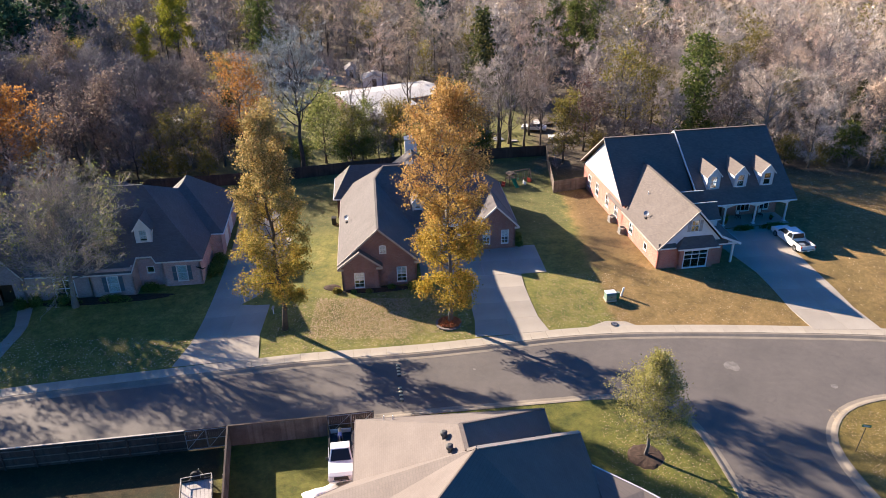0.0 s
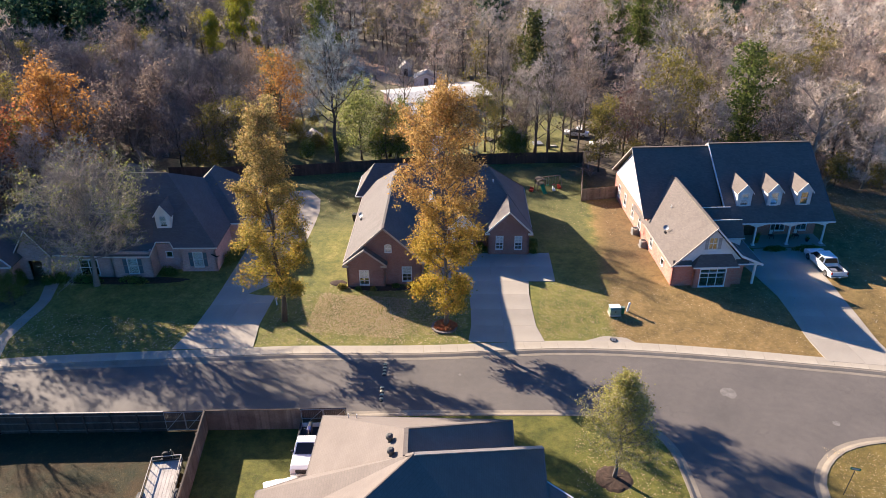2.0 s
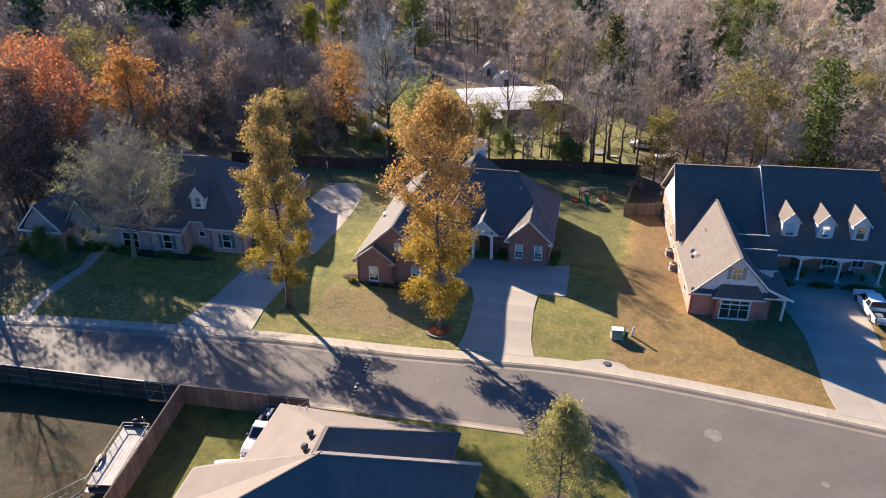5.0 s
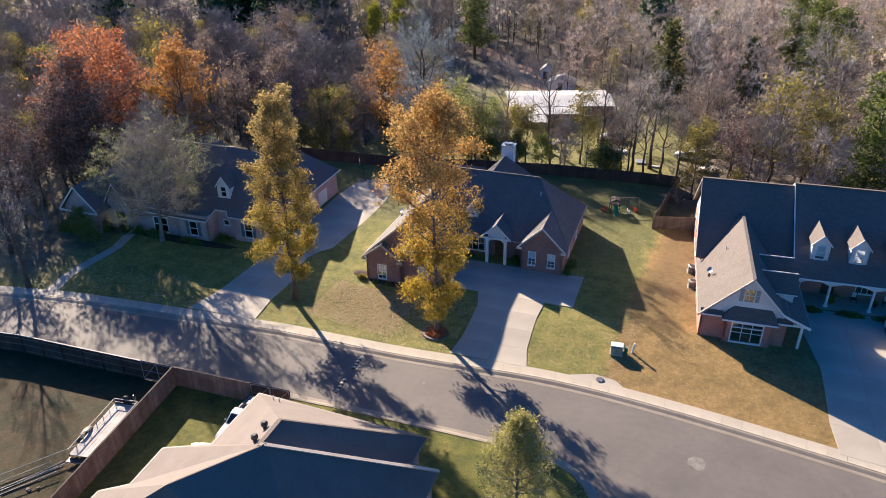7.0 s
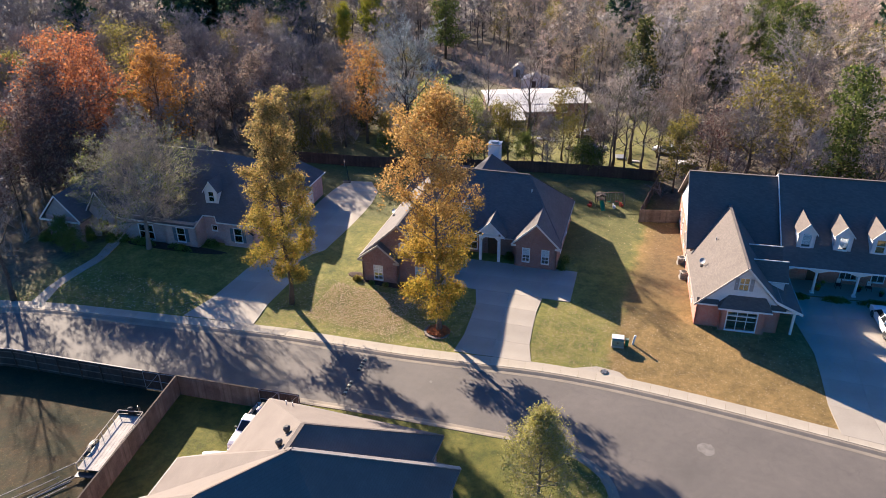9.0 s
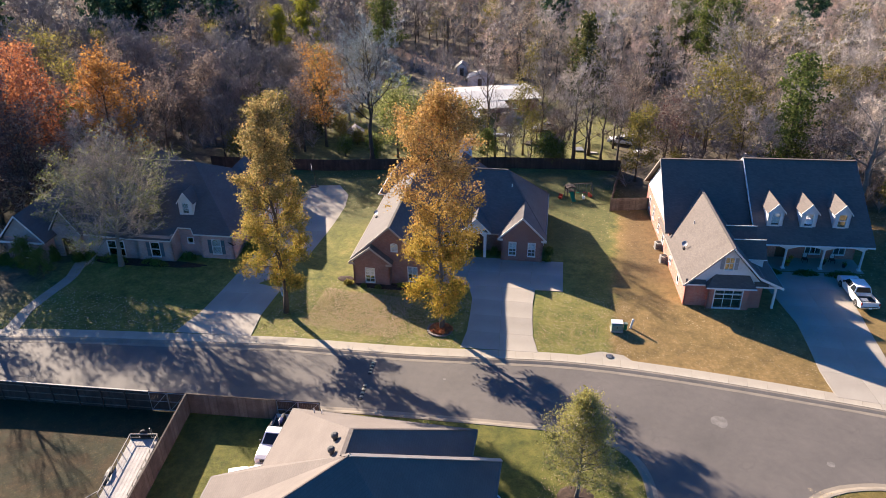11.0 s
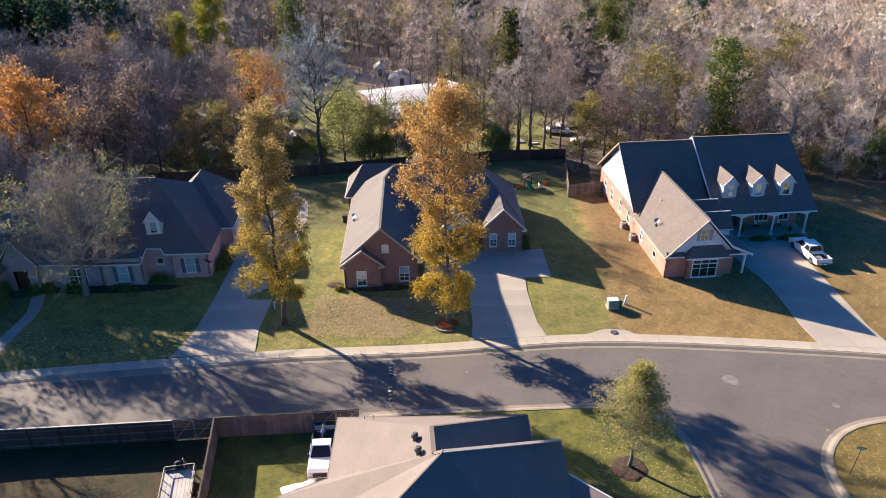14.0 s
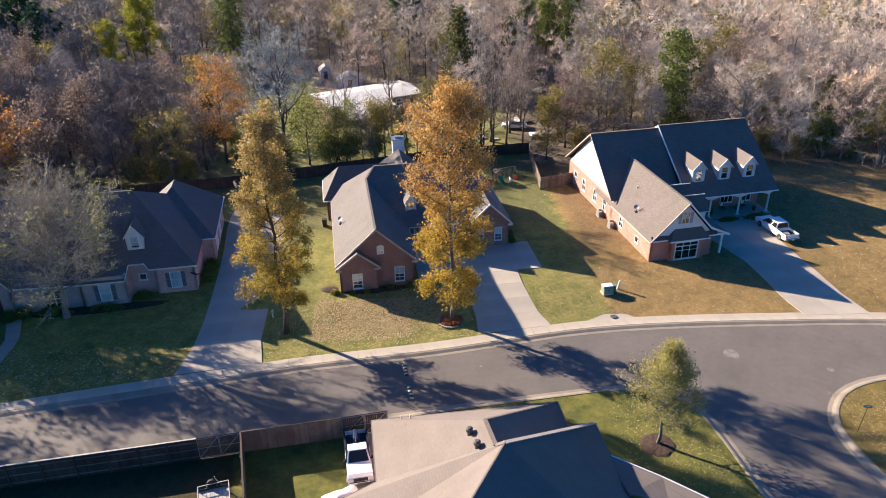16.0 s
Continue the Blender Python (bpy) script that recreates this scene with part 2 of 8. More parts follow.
M_BRICK_B = brick("brick_brown", (0.36, 0.175, 0.145), (0.275, 0.128, 0.108), (0.36, 0.29, 0.25))
M_BRICK_C = brick("brick_red", (0.62, 0.220, 0.160), (0.49, 0.168, 0.124), (0.56, 0.40, 0.33))
M_ROOF_A = shingles("shingle_charcoal", (0.142, 0.136, 0.142), (0.118, 0.113, 0.119))
M_ROOF_B = shingles("shingle_brown", (0.158, 0.140, 0.134), (0.126, 0.113, 0.110))
M_ROOF_C = shingles("shingle_tan", (0.165, 0.138, 0.124), (0.130, 0.110, 0.101))
M_ROOF_N = shingles("shingle_fawn", (0.188, 0.156, 0.138), (0.174, 0.145, 0.130))
M_TIN = surface("tin", (0.52, 0.51, 0.50), 0.6, var=0.14, scale=0.3, fine=4, bump=0.05, second=(0.62, 0.60, 0.57))
M_VENT = surface("weathered_vent", (0.085, 0.083, 0.08), 0.75, 0.0, var=0.2, scale=3, fine=20)
M_WHITE = surface("white_paint", (0.72, 0.72, 0.71), 0.5, var=0.07, scale=1.2, fine=20, bump=0.05)
M_SIDING = siding("white_siding", (0.70, 0.71, 0.73))
M_RAKE = surface("tan_trim", (0.42, 0.36, 0.31), 0.6, var=0.10, scale=1.0, fine=16, bump=0.05)
M_GUTTER = surface("brown_gutter", (0.17, 0.142, 0.122), 0.55, var=0.12, scale=1.0, fine=16, bump=0.05)
M_TRIM = surface("cream_trim", (0.66, 0.63, 0.58), 0.55, var=0.08, scale=1.0, fine=16, bump=0.05)
M_GLASS = glass("window_glass")
M_BLIND = surface("blind", (0.82, 0.83, 0.83), 0.7, var=0.06, scale=2, fine=30, bump=0.05)
M_CURTAIN = surface("curtain_tan", (0.48, 0.33, 0.17), 0.85, var=0.15, scale=2.0, fine=14, bump=0.1)
M_DARK = surface("dark_room", (0.035, 0.033, 0.032), 0.9, var=0.2)
M_SHUT = surface("shutter_slate", (0.085, 0.13, 0.165), 0.6, var=0.12, scale=2, fine=20)
M_SHUTG = surface("shutter_grey", (0.33, 0.33, 0.34), 0.6, var=0.1, scale=2, fine=20)
M_DOOR = surface("door_wood", (0.10, 0.050, 0.028), 0.5, var=0.25, scale=2, fine=20)
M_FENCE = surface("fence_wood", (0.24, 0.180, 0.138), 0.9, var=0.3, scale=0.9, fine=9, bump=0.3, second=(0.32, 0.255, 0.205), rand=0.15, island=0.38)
M_FENCED = surface("fence_dark", (0.088, 0.064, 0.053), 0.9, var=0.3, scale=0.9, fine=9, bump=0.3, rand=0.2, island=0.35)
M_CAP = surface("fence_cap", (0.40, 0.36, 0.32), 0.8, var=0.15, scale=1.0, fine=10)
M_STEEL = surface("galvanised", (0.42, 0.43, 0.44), 0.45, 0.6, var=0.12, scale=3, fine=20)
M_IRON = surface("dark_iron", (0.045, 0.045, 0.048), 0.5, 0.5, var=0.2, scale=3, fine=20)
M_BLACK = surface("black_plastic", (0.02, 0.02, 0.021), 0.55, var=0.2, scale=3, fine=20)
M_RUBBER = surface("tyre_rubber", (0.022, 0.022, 0.023), 0.85, var=0.2, scale=4, fine=30)
M_PAINT = surface("car_white", (0.74, 0.745, 0.75), 0.22, var=0.02, scale=1, fine=30, bump=0.0)
M_CHROME = surface("chrome", (0.62, 0.63, 0.65), 0.18, 1.0, var=0.05)
M_RED = surface("red_lens", (0.42, 0.02, 0.015), 0.25, var=0.1, scale=5)
M_LAMP = surface("headlight_lens", (0.70, 0.72, 0.74), 0.12, var=0.04)
M_AUTO = surface("tinted_glass", (0.018, 0.022, 0.026), 0.06, var=0.05, bump=0.0)
M_MULCH = surface("mulch", (0.060, 0.034, 0.022), 0.95, var=0.4, scale=3, fine=14, bump=0.9)
M_EARTH = surface("track_earth", (0.42, 0.27, 0.17), 0.95, var=0.2, scale=0.3, fine=4, bump=0.5)
M_STONE = surface("edging_stone", (0.28, 0.24, 0.21), 0.9, var=0.25, scale=2, fine=12, bump=0.5, rand=0.3)
M_PUMP = surface("pumpkin", (0.46, 0.15, 0.03), 0.55, var=0.2, scale=3, fine=20, rand=0.3)
M_GREENP = surface("green_plastic", (0.010, 0.17, 0.070), 0.4, var=0.1, scale=2)
M_REDP = surface("red_plastic", (0.42, 0.05, 0.03), 0.45, var=0.1, scale=2)
M_BLUEP = surface("blue_plastic", (0.014, 0.030, 0.15), 0.4, var=0.1, scale=2)
M_UTIL = surface("utility_green", (0.18, 0.25, 0.19), 0.5, var=0.12, scale=2, fine=14)
M_PATCH = surface("pale_patch", (0.200, 0.180, 0.162), 0.85, var=0.3, scale=1.5, fine=10)
M_YELLOW = surface("worn_yellow", (0.52, 0.47, 0.30), 0.6, var=0.2, scale=3)
M_BARK = surface("bark", (0.115, 0.088, 0.068), 0.95, var=0.35, scale=1.5, fine=10, bump=0.6)
M_BARKG = surface("bark_grey", (0.165, 0.155, 0.150), 0.95, var=0.3, scale=1.2, fine=9, bump=0.6, rand=0.3)
M_PLANK = surface("deck_plank", (0.46, 0.42, 0.39), 0.85, var=0.22, scale=1.2, fine=9, bump=0.3, rand=0.2)
M_CLOTH = surface("white_sheet", (0.74, 0.73, 0.71), 0.7, var=0.06, scale=1.5, fine=12, bump=0.2)
M_FLAG_R = surface("flag_red", (0.42, 0.03, 0.04), 0.8, var=0.1)
M_FLAG_B = surface("flag_blue", (0.03, 0.04, 0.20), 0.8, var=0.1)
M_TWIG = twigs("bare_twigs", (0.28, 0.260, 0.242), (0.48, 0.442, 0.405))
M_TWIGP = twigs("pale_twigs", (0.42, 0.378, 0.330), (0.70, 0.63, 0.55))
# Sun and shade over the far woods are put into these twig colours.
M_FAR_SUNLIT = [twigs("far_grey_twigs", (0.52, 0.480, 0.436), (0.76, 0.695, 0.63), 0.0), twigs("far_tan_twigs", (0.52, 0.44, 0.335), (0.76, 0.635, 0.485), 0.0),
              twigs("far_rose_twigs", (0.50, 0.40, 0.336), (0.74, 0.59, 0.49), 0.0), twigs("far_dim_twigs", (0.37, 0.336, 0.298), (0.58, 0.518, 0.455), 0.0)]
M_FAR_SHADED = [twigs("deep_grey_twigs", (0.155, 0.150, 0.150), (0.29, 0.278, 0.276), 0.0), twigs("deep_brown_twigs", (0.165, 0.144, 0.130), (0.30, 0.258, 0.228), 0.0),
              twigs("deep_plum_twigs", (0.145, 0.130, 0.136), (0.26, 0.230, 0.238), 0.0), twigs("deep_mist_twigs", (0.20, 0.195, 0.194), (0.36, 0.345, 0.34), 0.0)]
M_TWIGB = twigs("blue_grey_twigs", (0.22, 0.245, 0.25), (0.52, 0.57, 0.57), 0.0)
M_TWIGD = twigs("dark_twigs", (0.14, 0.132, 0.132), (0.29, 0.272, 0.270))
M_BARKD = surface("bark_dark", (0.070, 0.058, 0.050), 0.95, var=0.3, scale=1.5, fine=10, bump=0.6, rand=0.3)
M_BARKP = surface("bark_pale", (0.27, 0.25, 0.225), 0.9, var=0.25, scale=1.2, fine=9, bump=0.5, rand=0.2)
M_TWIGW = twigs("warm_grey_twigs", (0.29, 0.252, 0.222), (0.52, 0.455, 0.400), 0.0)
M_GOLD1 = leaves("golden_leaves", [(0.0, (0.15, 0.130, 0.055)), (0.3, (0.29, 0.235, 0.090)), (0.6, (0.41, 0.305, 0.115)), (0.85, (0.54, 0.40, 0.18)), (1.0, (0.38, 0.20, 0.080))],
                 (8, 18), [(0.0, (0.15, 0.140, 0.028)), (0.3, (0.30, 0.250, 0.046)), (0.6, (0.43, 0.315, 0.055)), (0.85, (0.52, 0.385, 0.090)), (1.0, (0.40, 0.205, 0.050))], 0.42)
M_GOLD2 = leaves("amber_leaves", [(0.0, (0.20, 0.120, 0.050)), (0.3, (0.38, 0.235, 0.078)), (0.6, (0.50, 0.31, 0.098)), (0.85, (0.60, 0.41, 0.165)), (1.0, (0.44, 0.180, 0.072))],
                 (8, 17), [(0.0, (0.18, 0.145, 0.026)), (0.3, (0.36, 0.270, 0.040)), (0.6, (0.48, 0.340, 0.050)), (0.85, (0.58, 0.410, 0.085)), (1.0, (0.44, 0.215, 0.045))], 0.42)
M_PALEL = leaves("pale_gold_leaves", [(0.0, (0.22, 0.215, 0.075)), (0.4, (0.35, 0.335, 0.110)), (0.8, (0.46, 0.415, 0.150)), (1.0, (0.31, 0.240, 0.080))], through_light=0.5)
M_ORANGE = leaves("orange_leaves", [(0.0, (0.25, 0.120, 0.045)), (0.4, (0.44, 0.215, 0.065)), (0.8, (0.54, 0.295, 0.085)), (1.0, (0.33, 0.140, 0.055))], through_light=0.38)
M_RUSSET = leaves("russet_leaves", [(0.0, (0.24, 0.088, 0.052)), (0.4, (0.44, 0.160, 0.075)), (0.8, (0.54, 0.235, 0.098)), (1.0, (0.32, 0.110, 0.066))], through_light=0.36)
M_BROWN = leaves("brown_leaves", [(0.0, (0.125, 0.102, 0.092)), (0.4, (0.21, 0.166, 0.142)), (0.8, (0.30, 0.228, 0.182)), (1.0, (0.23, 0.140, 0.108))], through_light=0.35)
# The brown leaves again, darkened to stand in for the wood's deep shade.
M_BROWN_SHADED = leaves("shaded_brown_leaves", [(0.0, (0.070, 0.050, 0.048)), (0.4, (0.120, 0.080, 0.074)), (0.8, (0.17, 0.112, 0.094)), (1.0, (0.13, 0.066, 0.058))], through_light=0.25)
M_OLIVE = leaves("olive_leaves", [(0.0, (0.11, 0.105, 0.026)), (0.4, (0.21, 0.185, 0.048)), (0.8, (0.31, 0.255, 0.075)), (1.0, (0.22, 0.150, 0.055))], through_light=0.52)
M_LIME = leaves("lime_leaves", [(0.0, (0.18, 0.190, 0.022)), (0.5, (0.33, 0.330, 0.042)), (1.0, (0.40, 0.36, 0.06))])
M_GREEN = leaves("green_leaves", [(0.0, (0.065, 0.098, 0.026)), (0.5, (0.150, 0.195, 0.050)), (1.0, (0.25, 0.265, 0.078))], through_light=0.45)
M_GREENL = leaves("light_green_leaves", [(0.0, (0.11, 0.135, 0.040)), (0.5, (0.22, 0.245, 0.075)), (1.0, (0.36, 0.350, 0.125))], through_light=0.55)
M_PINE = leaves("pine_needles", [(0.0, (0.044, 0.070, 0.020)), (0.5, (0.125, 0.160, 0.042)), (1.0, (0.235, 0.250, 0.068))], through_light=0.3)
M_PINED = leaves("dark_pine_needles", [(0.0, (0.018, 0.044, 0.026)), (0.5, (0.046, 0.092, 0.050)), (1.0, (0.095, 0.150, 0.072))], through_light=0.2)
M_OLIVED = leaves("olive_needles", [(0.0, (0.036, 0.046, 0.018)), (0.5, (0.092, 0.100, 0.034)), (1.0, (0.165, 0.155, 0.055))], through_light=0.25)
M_PLUM = leaves("plum_leaves", [(0.0, (0.075, 0.022, 0.026)), (0.5, (0.14, 0.046, 0.046)), (1.0, (0.21, 0.080, 0.068))], through_light=0.35)
M_LITTER = leaves("fallen_leaves", [(0.0, (0.26, 0.165, 0.085)), (0.4, (0.44, 0.325, 0.185)), (0.8, (0.64, 0.51, 0.335)), (1.0, (0.36, 0.20, 0.11))], through_light=0.1)


# ---- geometry helpers ----
class Geo:
    """Gathers vertices and faces of one mesh."""

    def __init__(self):
        self.v, self.f = [], []

    def add(self, verts, faces):
        k = len(self.v)
        self.v += [tuple(p) for p in verts]
        self.f += [tuple(i + k for i in face) for face in faces]
        return self

    def prism(self, poly, vec):
        """A closed solid: the polygon swept along vec."""
        poly, vec = [Vector(p) for p in poly], Vector(vec)
        normal = Vector((0, 0, 0))
        for a, b in zip(poly, poly[1:] + poly[:1]):
            normal += a.cross(b)
        if normal.dot(vec) > 0:
            poly = poly[::-1]
        n = len(poly)
        verts = poly + [p + vec for p in poly]
        faces = [tuple(range(n)), tuple(range(2 * n - 1, n - 1, -1))]
        faces += [(i, i + n, (i + 1) % n + n, (i + 1) % n) for i in range(n)]
        return self.add(verts, faces)

    def box(self, a, b, m=None):
        (x0, y0, z0), (x1, y1, z1) = a, b
        poly = [Vector(p) for p in ((x0, y0, z0), (x1, y0, z0), (x1, y1, z0), (x0, y1, z0))]
        up = Vector((0, 0, z1 - z0))
        if m:
            poly, up = [m @ p for p in poly], m.to_3x3() @ up
        return self.prism(poly, up)

    def beam(self, p, q, w, h):
        """A straight bar from p to q with the given width and height."""
        p, q = Vector(p), Vector(q)
        d = (q - p).normalized()
        side = d.cross(Vector((0, 0, 1)))
        side = Vector((1, 0, 0)) if side.length < 1e-4 else side.normalized()
        up = side.cross(d)
        poly = [p + side * sx * w / 2 + up * sz * h / 2 for sx, sz in ((-1, -1), (1, -1), (1, 1), (-1, 1))]
        return self.prism(poly, q - p)

    def tube(self, pts, radii, n=8, caps=True):
        pts = [Vector(p) for p in pts]
        k = len(self.v)
        ref = Vector((0.31, 0.95, 0.05))
        for i, p in enumerate(pts):
            d = (pts[min(i + 1, len(pts) - 1)] - pts[max(i - 1, 0)]).normalized()
            a = d.cross(ref)
            a = d.cross(Vector((1, 0, 0))) if a.length < 0.05 else a
            a.normalize()
            b = d.cross(a)
            for j in range(n):
                t = 2 * math.pi * j / n
                self.v.append(tuple(p + (a * math.cos(t) + b * math.sin(t)) * radii[i]))
        for i in range(len(pts) - 1):
            for j in range(n):
                self.f.append((k + i * n + j, k + i * n + (j + 1) % n, k + (i + 1) * n + (j + 1) % n, k + (i + 1) * n + j))
        if caps:
            self.f.append(tuple(k + j for j in range(n - 1, -1, -1)))
            e = k + (len(pts) - 1) * n
            self.f.append(tuple(e + j for j in range(n)))
        return self

    def disc(self, centre, r, z0, z1, n=20, wob=0.0, seed=0):
        rng = random.Random(seed)
        ring = [(centre[0] + r * (1 + rng.uniform(-wob, wob)) * math.cos(2 * math.pi * i / n),
                 centre[1] + r * (1 + rng.uniform(-wob, wob)) * math.sin(2 * math.pi * i / n), z0) for i in range(n)]
        return self.prism(ring, (0, 0, z1 - z0))


def to_mesh(name, geo, material, bevel=0.0, smooth=False):
    me = bpy.data.meshes.new(name)
    me.from_pydata(geo.v, [], geo.f)
    if bevel or smooth:
        bm = bmesh.new()
        bm.from_mesh(me)
        bmesh.ops.recalc_face_normals(bm, faces=bm.faces)
        if bevel:
            sharp = [e for e in bm.edges if len(e.link_faces) == 2 and e.calc_face_angle(0) > 0.5]
            bmesh.ops.bevel(bm, geom=sharp, offset=bevel, segments=2, affect="EDGES", profile=0.6)
        bm.to_mesh(me)
        bm.free()
        if smooth:
            me.shade_smooth()
    else:
        bm = bmesh.new()
        bm.from_mesh(me)
        bmesh.ops.recalc_face_normals(bm, faces=bm.faces)
        bm.to_mesh(me)
        bm.free()
    me.materials.append(material)
    return me


def part(name, geo, material, parent=None, label="", bevel=0.0, smooth=False):
    """One mesh object, under a thing or a part where a parent is given."""
    ob = new(name, to_mesh(name, geo, material, bevel, smooth))
    if parent:
        ob.parent = parent
    return tagged(ob, label) if label else ob


def thing(name, label, category, m=None, group="", kind=""):
    ob = new(name)
    ob.matrix_world = m or Matrix()
    return tagged(ob, label, category, group, kind)


def raw_mesh(name, verts, faces, material):
    """A large mesh from arrays: verts (n, 3), faces (m, 3) or (m, 4)."""
    verts, faces = np.asarray(verts, np.float32), np.asarray(faces, np.int32)
    me = bpy.data.meshes.new(name)
    me.vertices.add(len(verts))
    me.vertices.foreach_set("co", verts.ravel())
    k = faces.shape[1]
    me.loops.add(faces.size)
    me.loops.foreach_set("vertex_index", faces.ravel())
    me.polygons.add(len(faces))
    me.polygons.foreach_set("loop_start", np.arange(0, faces.size, k, dtype=np.int32))
    me.update(calc_edges=True)
    me.validate()
    me.materials.append(material)
    return me


# ---- plan of the street ----
FAR_KERB = [(-260, -60), (-120, 22), (-90, 34), (-60, 44.8), (-48, 48.6), (-40.5, 50.8), (-33.9, 52.2), (-26, 53.7), (-20, 54.8), (-14, 55.9), (-7.3, 56.7), (-1.2, 57.5),
            (4.6, 58.5), (11.9, 59.8), (17.6, 60.3), (23.3, 60.4), (28.9, 60.3), (34, 60.1), (43, 59.6), (58, 57.6), (80, 53), (260, 5)]


def spline(points, step):
    """A smooth curve through plan points, sampled about every step metres."""
    pts = [Vector((*p, 0)) for p in points]
    out = []
    for i in range(len(pts) - 1):
        p0, p1, p2, p3 = pts[max(i - 1, 0)], pts[i], pts[i + 1], pts[min(i + 2, len(pts) - 1)]
        n = max(1, int((p2 - p1).length / step))
        d = (p2 - p1).length
        t1 = (p2 - p0) * (d / max((p2 - p0).length, 1e-6))
        t2 = (p3 - p1) * (d / max((p3 - p1).length, 1e-6))
        for k in range(n):
            s = k / n
            out.append((2 * s**3 - 3 * s**2 + 1) * p1 + (s**3 - 2 * s**2 + s) * t1 + (-2 * s**3 + 3 * s**2) * p2 + (s**3 - s**2) * t2)
    return out + [pts[-1]]


FAR_LINE = spline(FAR_KERB, 1.5)
FX, FY = np.array([p.x for p in FAR_LINE]), np.array([p.y for p in FAR_LINE])


def kerb_y(x):
    return float(np.interp(x, FX, FY))


def smooth01(t):
    t = min(1.0, max(0.0, t))
    return t * t * (3 - 2 * t)


def gz(x, y):
    """Height of the ground beyond the street."""
    d = y - kerb_y(x)
    return 0.15 + 0.45 * smooth01((d - 2.0) / 9.0) if d > 0 else 0.13


# ---- ground, road, kerbs ----
g = Geo()
offs = [0.38, 1.9, 3.2, 5, 7, 9, 11.5, 15, 22, 34, 55, 90, 160, 320, 900, 2400]
cols = [p for p in FAR_LINE]
for p in cols:
    for d in offs:
        spread = 1 + max(0, d - 60) / 260
        x = p.x * spread
        bump_h = 0.10 * noise.noise(Vector((x * 0.08, (p.y + d) * 0.08, 3))) if d > 11 else 0
        g.v.append((x, p.y + d, 0.15 + 0.45 * smooth01((d - 2.0) / 9.0) + bump_h))
w = len(offs)
for i in range(len(cols) - 1):
    for j in range(w - 1):
        g.f.append((i * w + j, (i + 1) * w + j, (i + 1) * w + j + 1, i * w + j + 1))
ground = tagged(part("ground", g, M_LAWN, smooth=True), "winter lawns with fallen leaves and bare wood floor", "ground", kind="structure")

g = Geo()
xs = [-2400, -300, -120, -60, 0, 60, 120, 300, 2400]
ys = [-2400, -300, -100, -30, 0, 30, 62]
for x in xs:
    for y in ys:
        g.v.append((x, y, 0.0))
for i in range(len(xs) - 1):
    for j in range(len(ys) - 1):
        g.f.append((i * 7 + j, (i + 1) * 7 + j, (i + 1) * 7 + j + 1, i * 7 + j + 1))
road = tagged(part("road", g, M_ROAD), "worn grey asphalt street with a side street", "road", kind="structure")

NEAR_KERB = [(-260, -70), (-120, 13.5), (-90, 25.5), (-60, 36.4), (-48, 40.3), (-35, 43.7), (-18, 46.9), (-6.4, 48.4), (-2.5, 49.0), (4, 49.8), (9.9, 50.5), (14.0, 50.9), (17.4, 50.6),
             (19.8, 49.2), (21.0, 47.2), (21.5, 45), (21.9, 42), (22.3, 38), (23, 30), (25, 12), (30, -30), (40, -120)]
ISLAND_KERB = [(50, -120), (40, -30), (35.5, 10), (33.2, 30), (32.1, 38), (31.5, 42), (31.6, 44.8), (32.6, 47), (34.4, 48.9), (36.8, 50.1), (39.5, 50.7), (46, 51), (60, 49.4), (82, 44.5), (260, -4)]
near_line, island_line = spline(NEAR_KERB, 1.0), spline(ISLAND_KERB, 1.0)


def fill_lawn(name, line, closing, label, material):
    """A lawn bounded by a kerb line, filled with triangles; the closing points lie far off."""
    bm = bmesh.new()
    vs = [bm.verts.new((p.x, p.y, 0.135)) for p in line] + [bm.verts.new((x, y, 0.135)) for x, y in closing]
    es = [bm.edges.new((a, b)) for a, b in zip(vs, vs[1:] + vs[:1])]
    bmesh.ops.triangle_fill(bm, use_beauty=True, use_dissolve=False, edges=es)
    bmesh.ops.recalc_face_normals(bm, faces=bm.faces)
    if sum(f.normal.z for f in bm.faces) < 0:
        bmesh.ops.reverse_faces(bm, faces=bm.faces)
    me = bpy.data.meshes.new(name)
    bm.to_mesh(me)
    bm.free()
    me.materials.append(material)
    return tagged(new(name, me), label, "lawn", kind="structure")


def inset(line, d):
    """The line moved to its right by d."""
    out = []
    for i, p in enumerate(line):
        t = (line[min(i + 1, len(line) - 1)] - line[max(i - 1, 0)]).normalized()
        out.append(p + Vector((t.y, -t.x, 0)) * d)
    return out


fill_lawn("lawn_near", inset(near_line, 0.36), [(20, -600), (-900, -600)], "green front lawn with tree shadows", M_LAWN)
fill_lawn("lawn_corner", inset(island_line, 0.36), [(900, -600), (60, -600)], "leaf-strewn corner lawn inside a kerb", make_lawn("lawn_leafy", 0.75))


def kerb(name, line, side, label):
    """Gutter, kerb face and kerb top swept along a line; side 1: the lawn lies to the right."""
    prof = [(-0.48, 0.004), (-0.46, 0.012), (-0.12, 0.03), (0.08, 0.115), (0.20, 0.162), (0.40, 0.175), (0.42, 0.10)]
    g = Geo()
    k = len(prof)
    rows = [inset(line, o * side) for o, _ in prof]
    for i in range(len(line)):
        for (o, z), row in zip(prof, rows):
            g.v.append((row[i].x, row[i].y, z))
    for i in range(len(line) - 1):
        for j in range(k - 1):
            g.f.append((i * k + j, i * k + j + 1, (i + 1) * k + j + 1, (i + 1) * k + j))
    return tagged(part(name, g, M_KERB), label, "kerb", kind="structure")


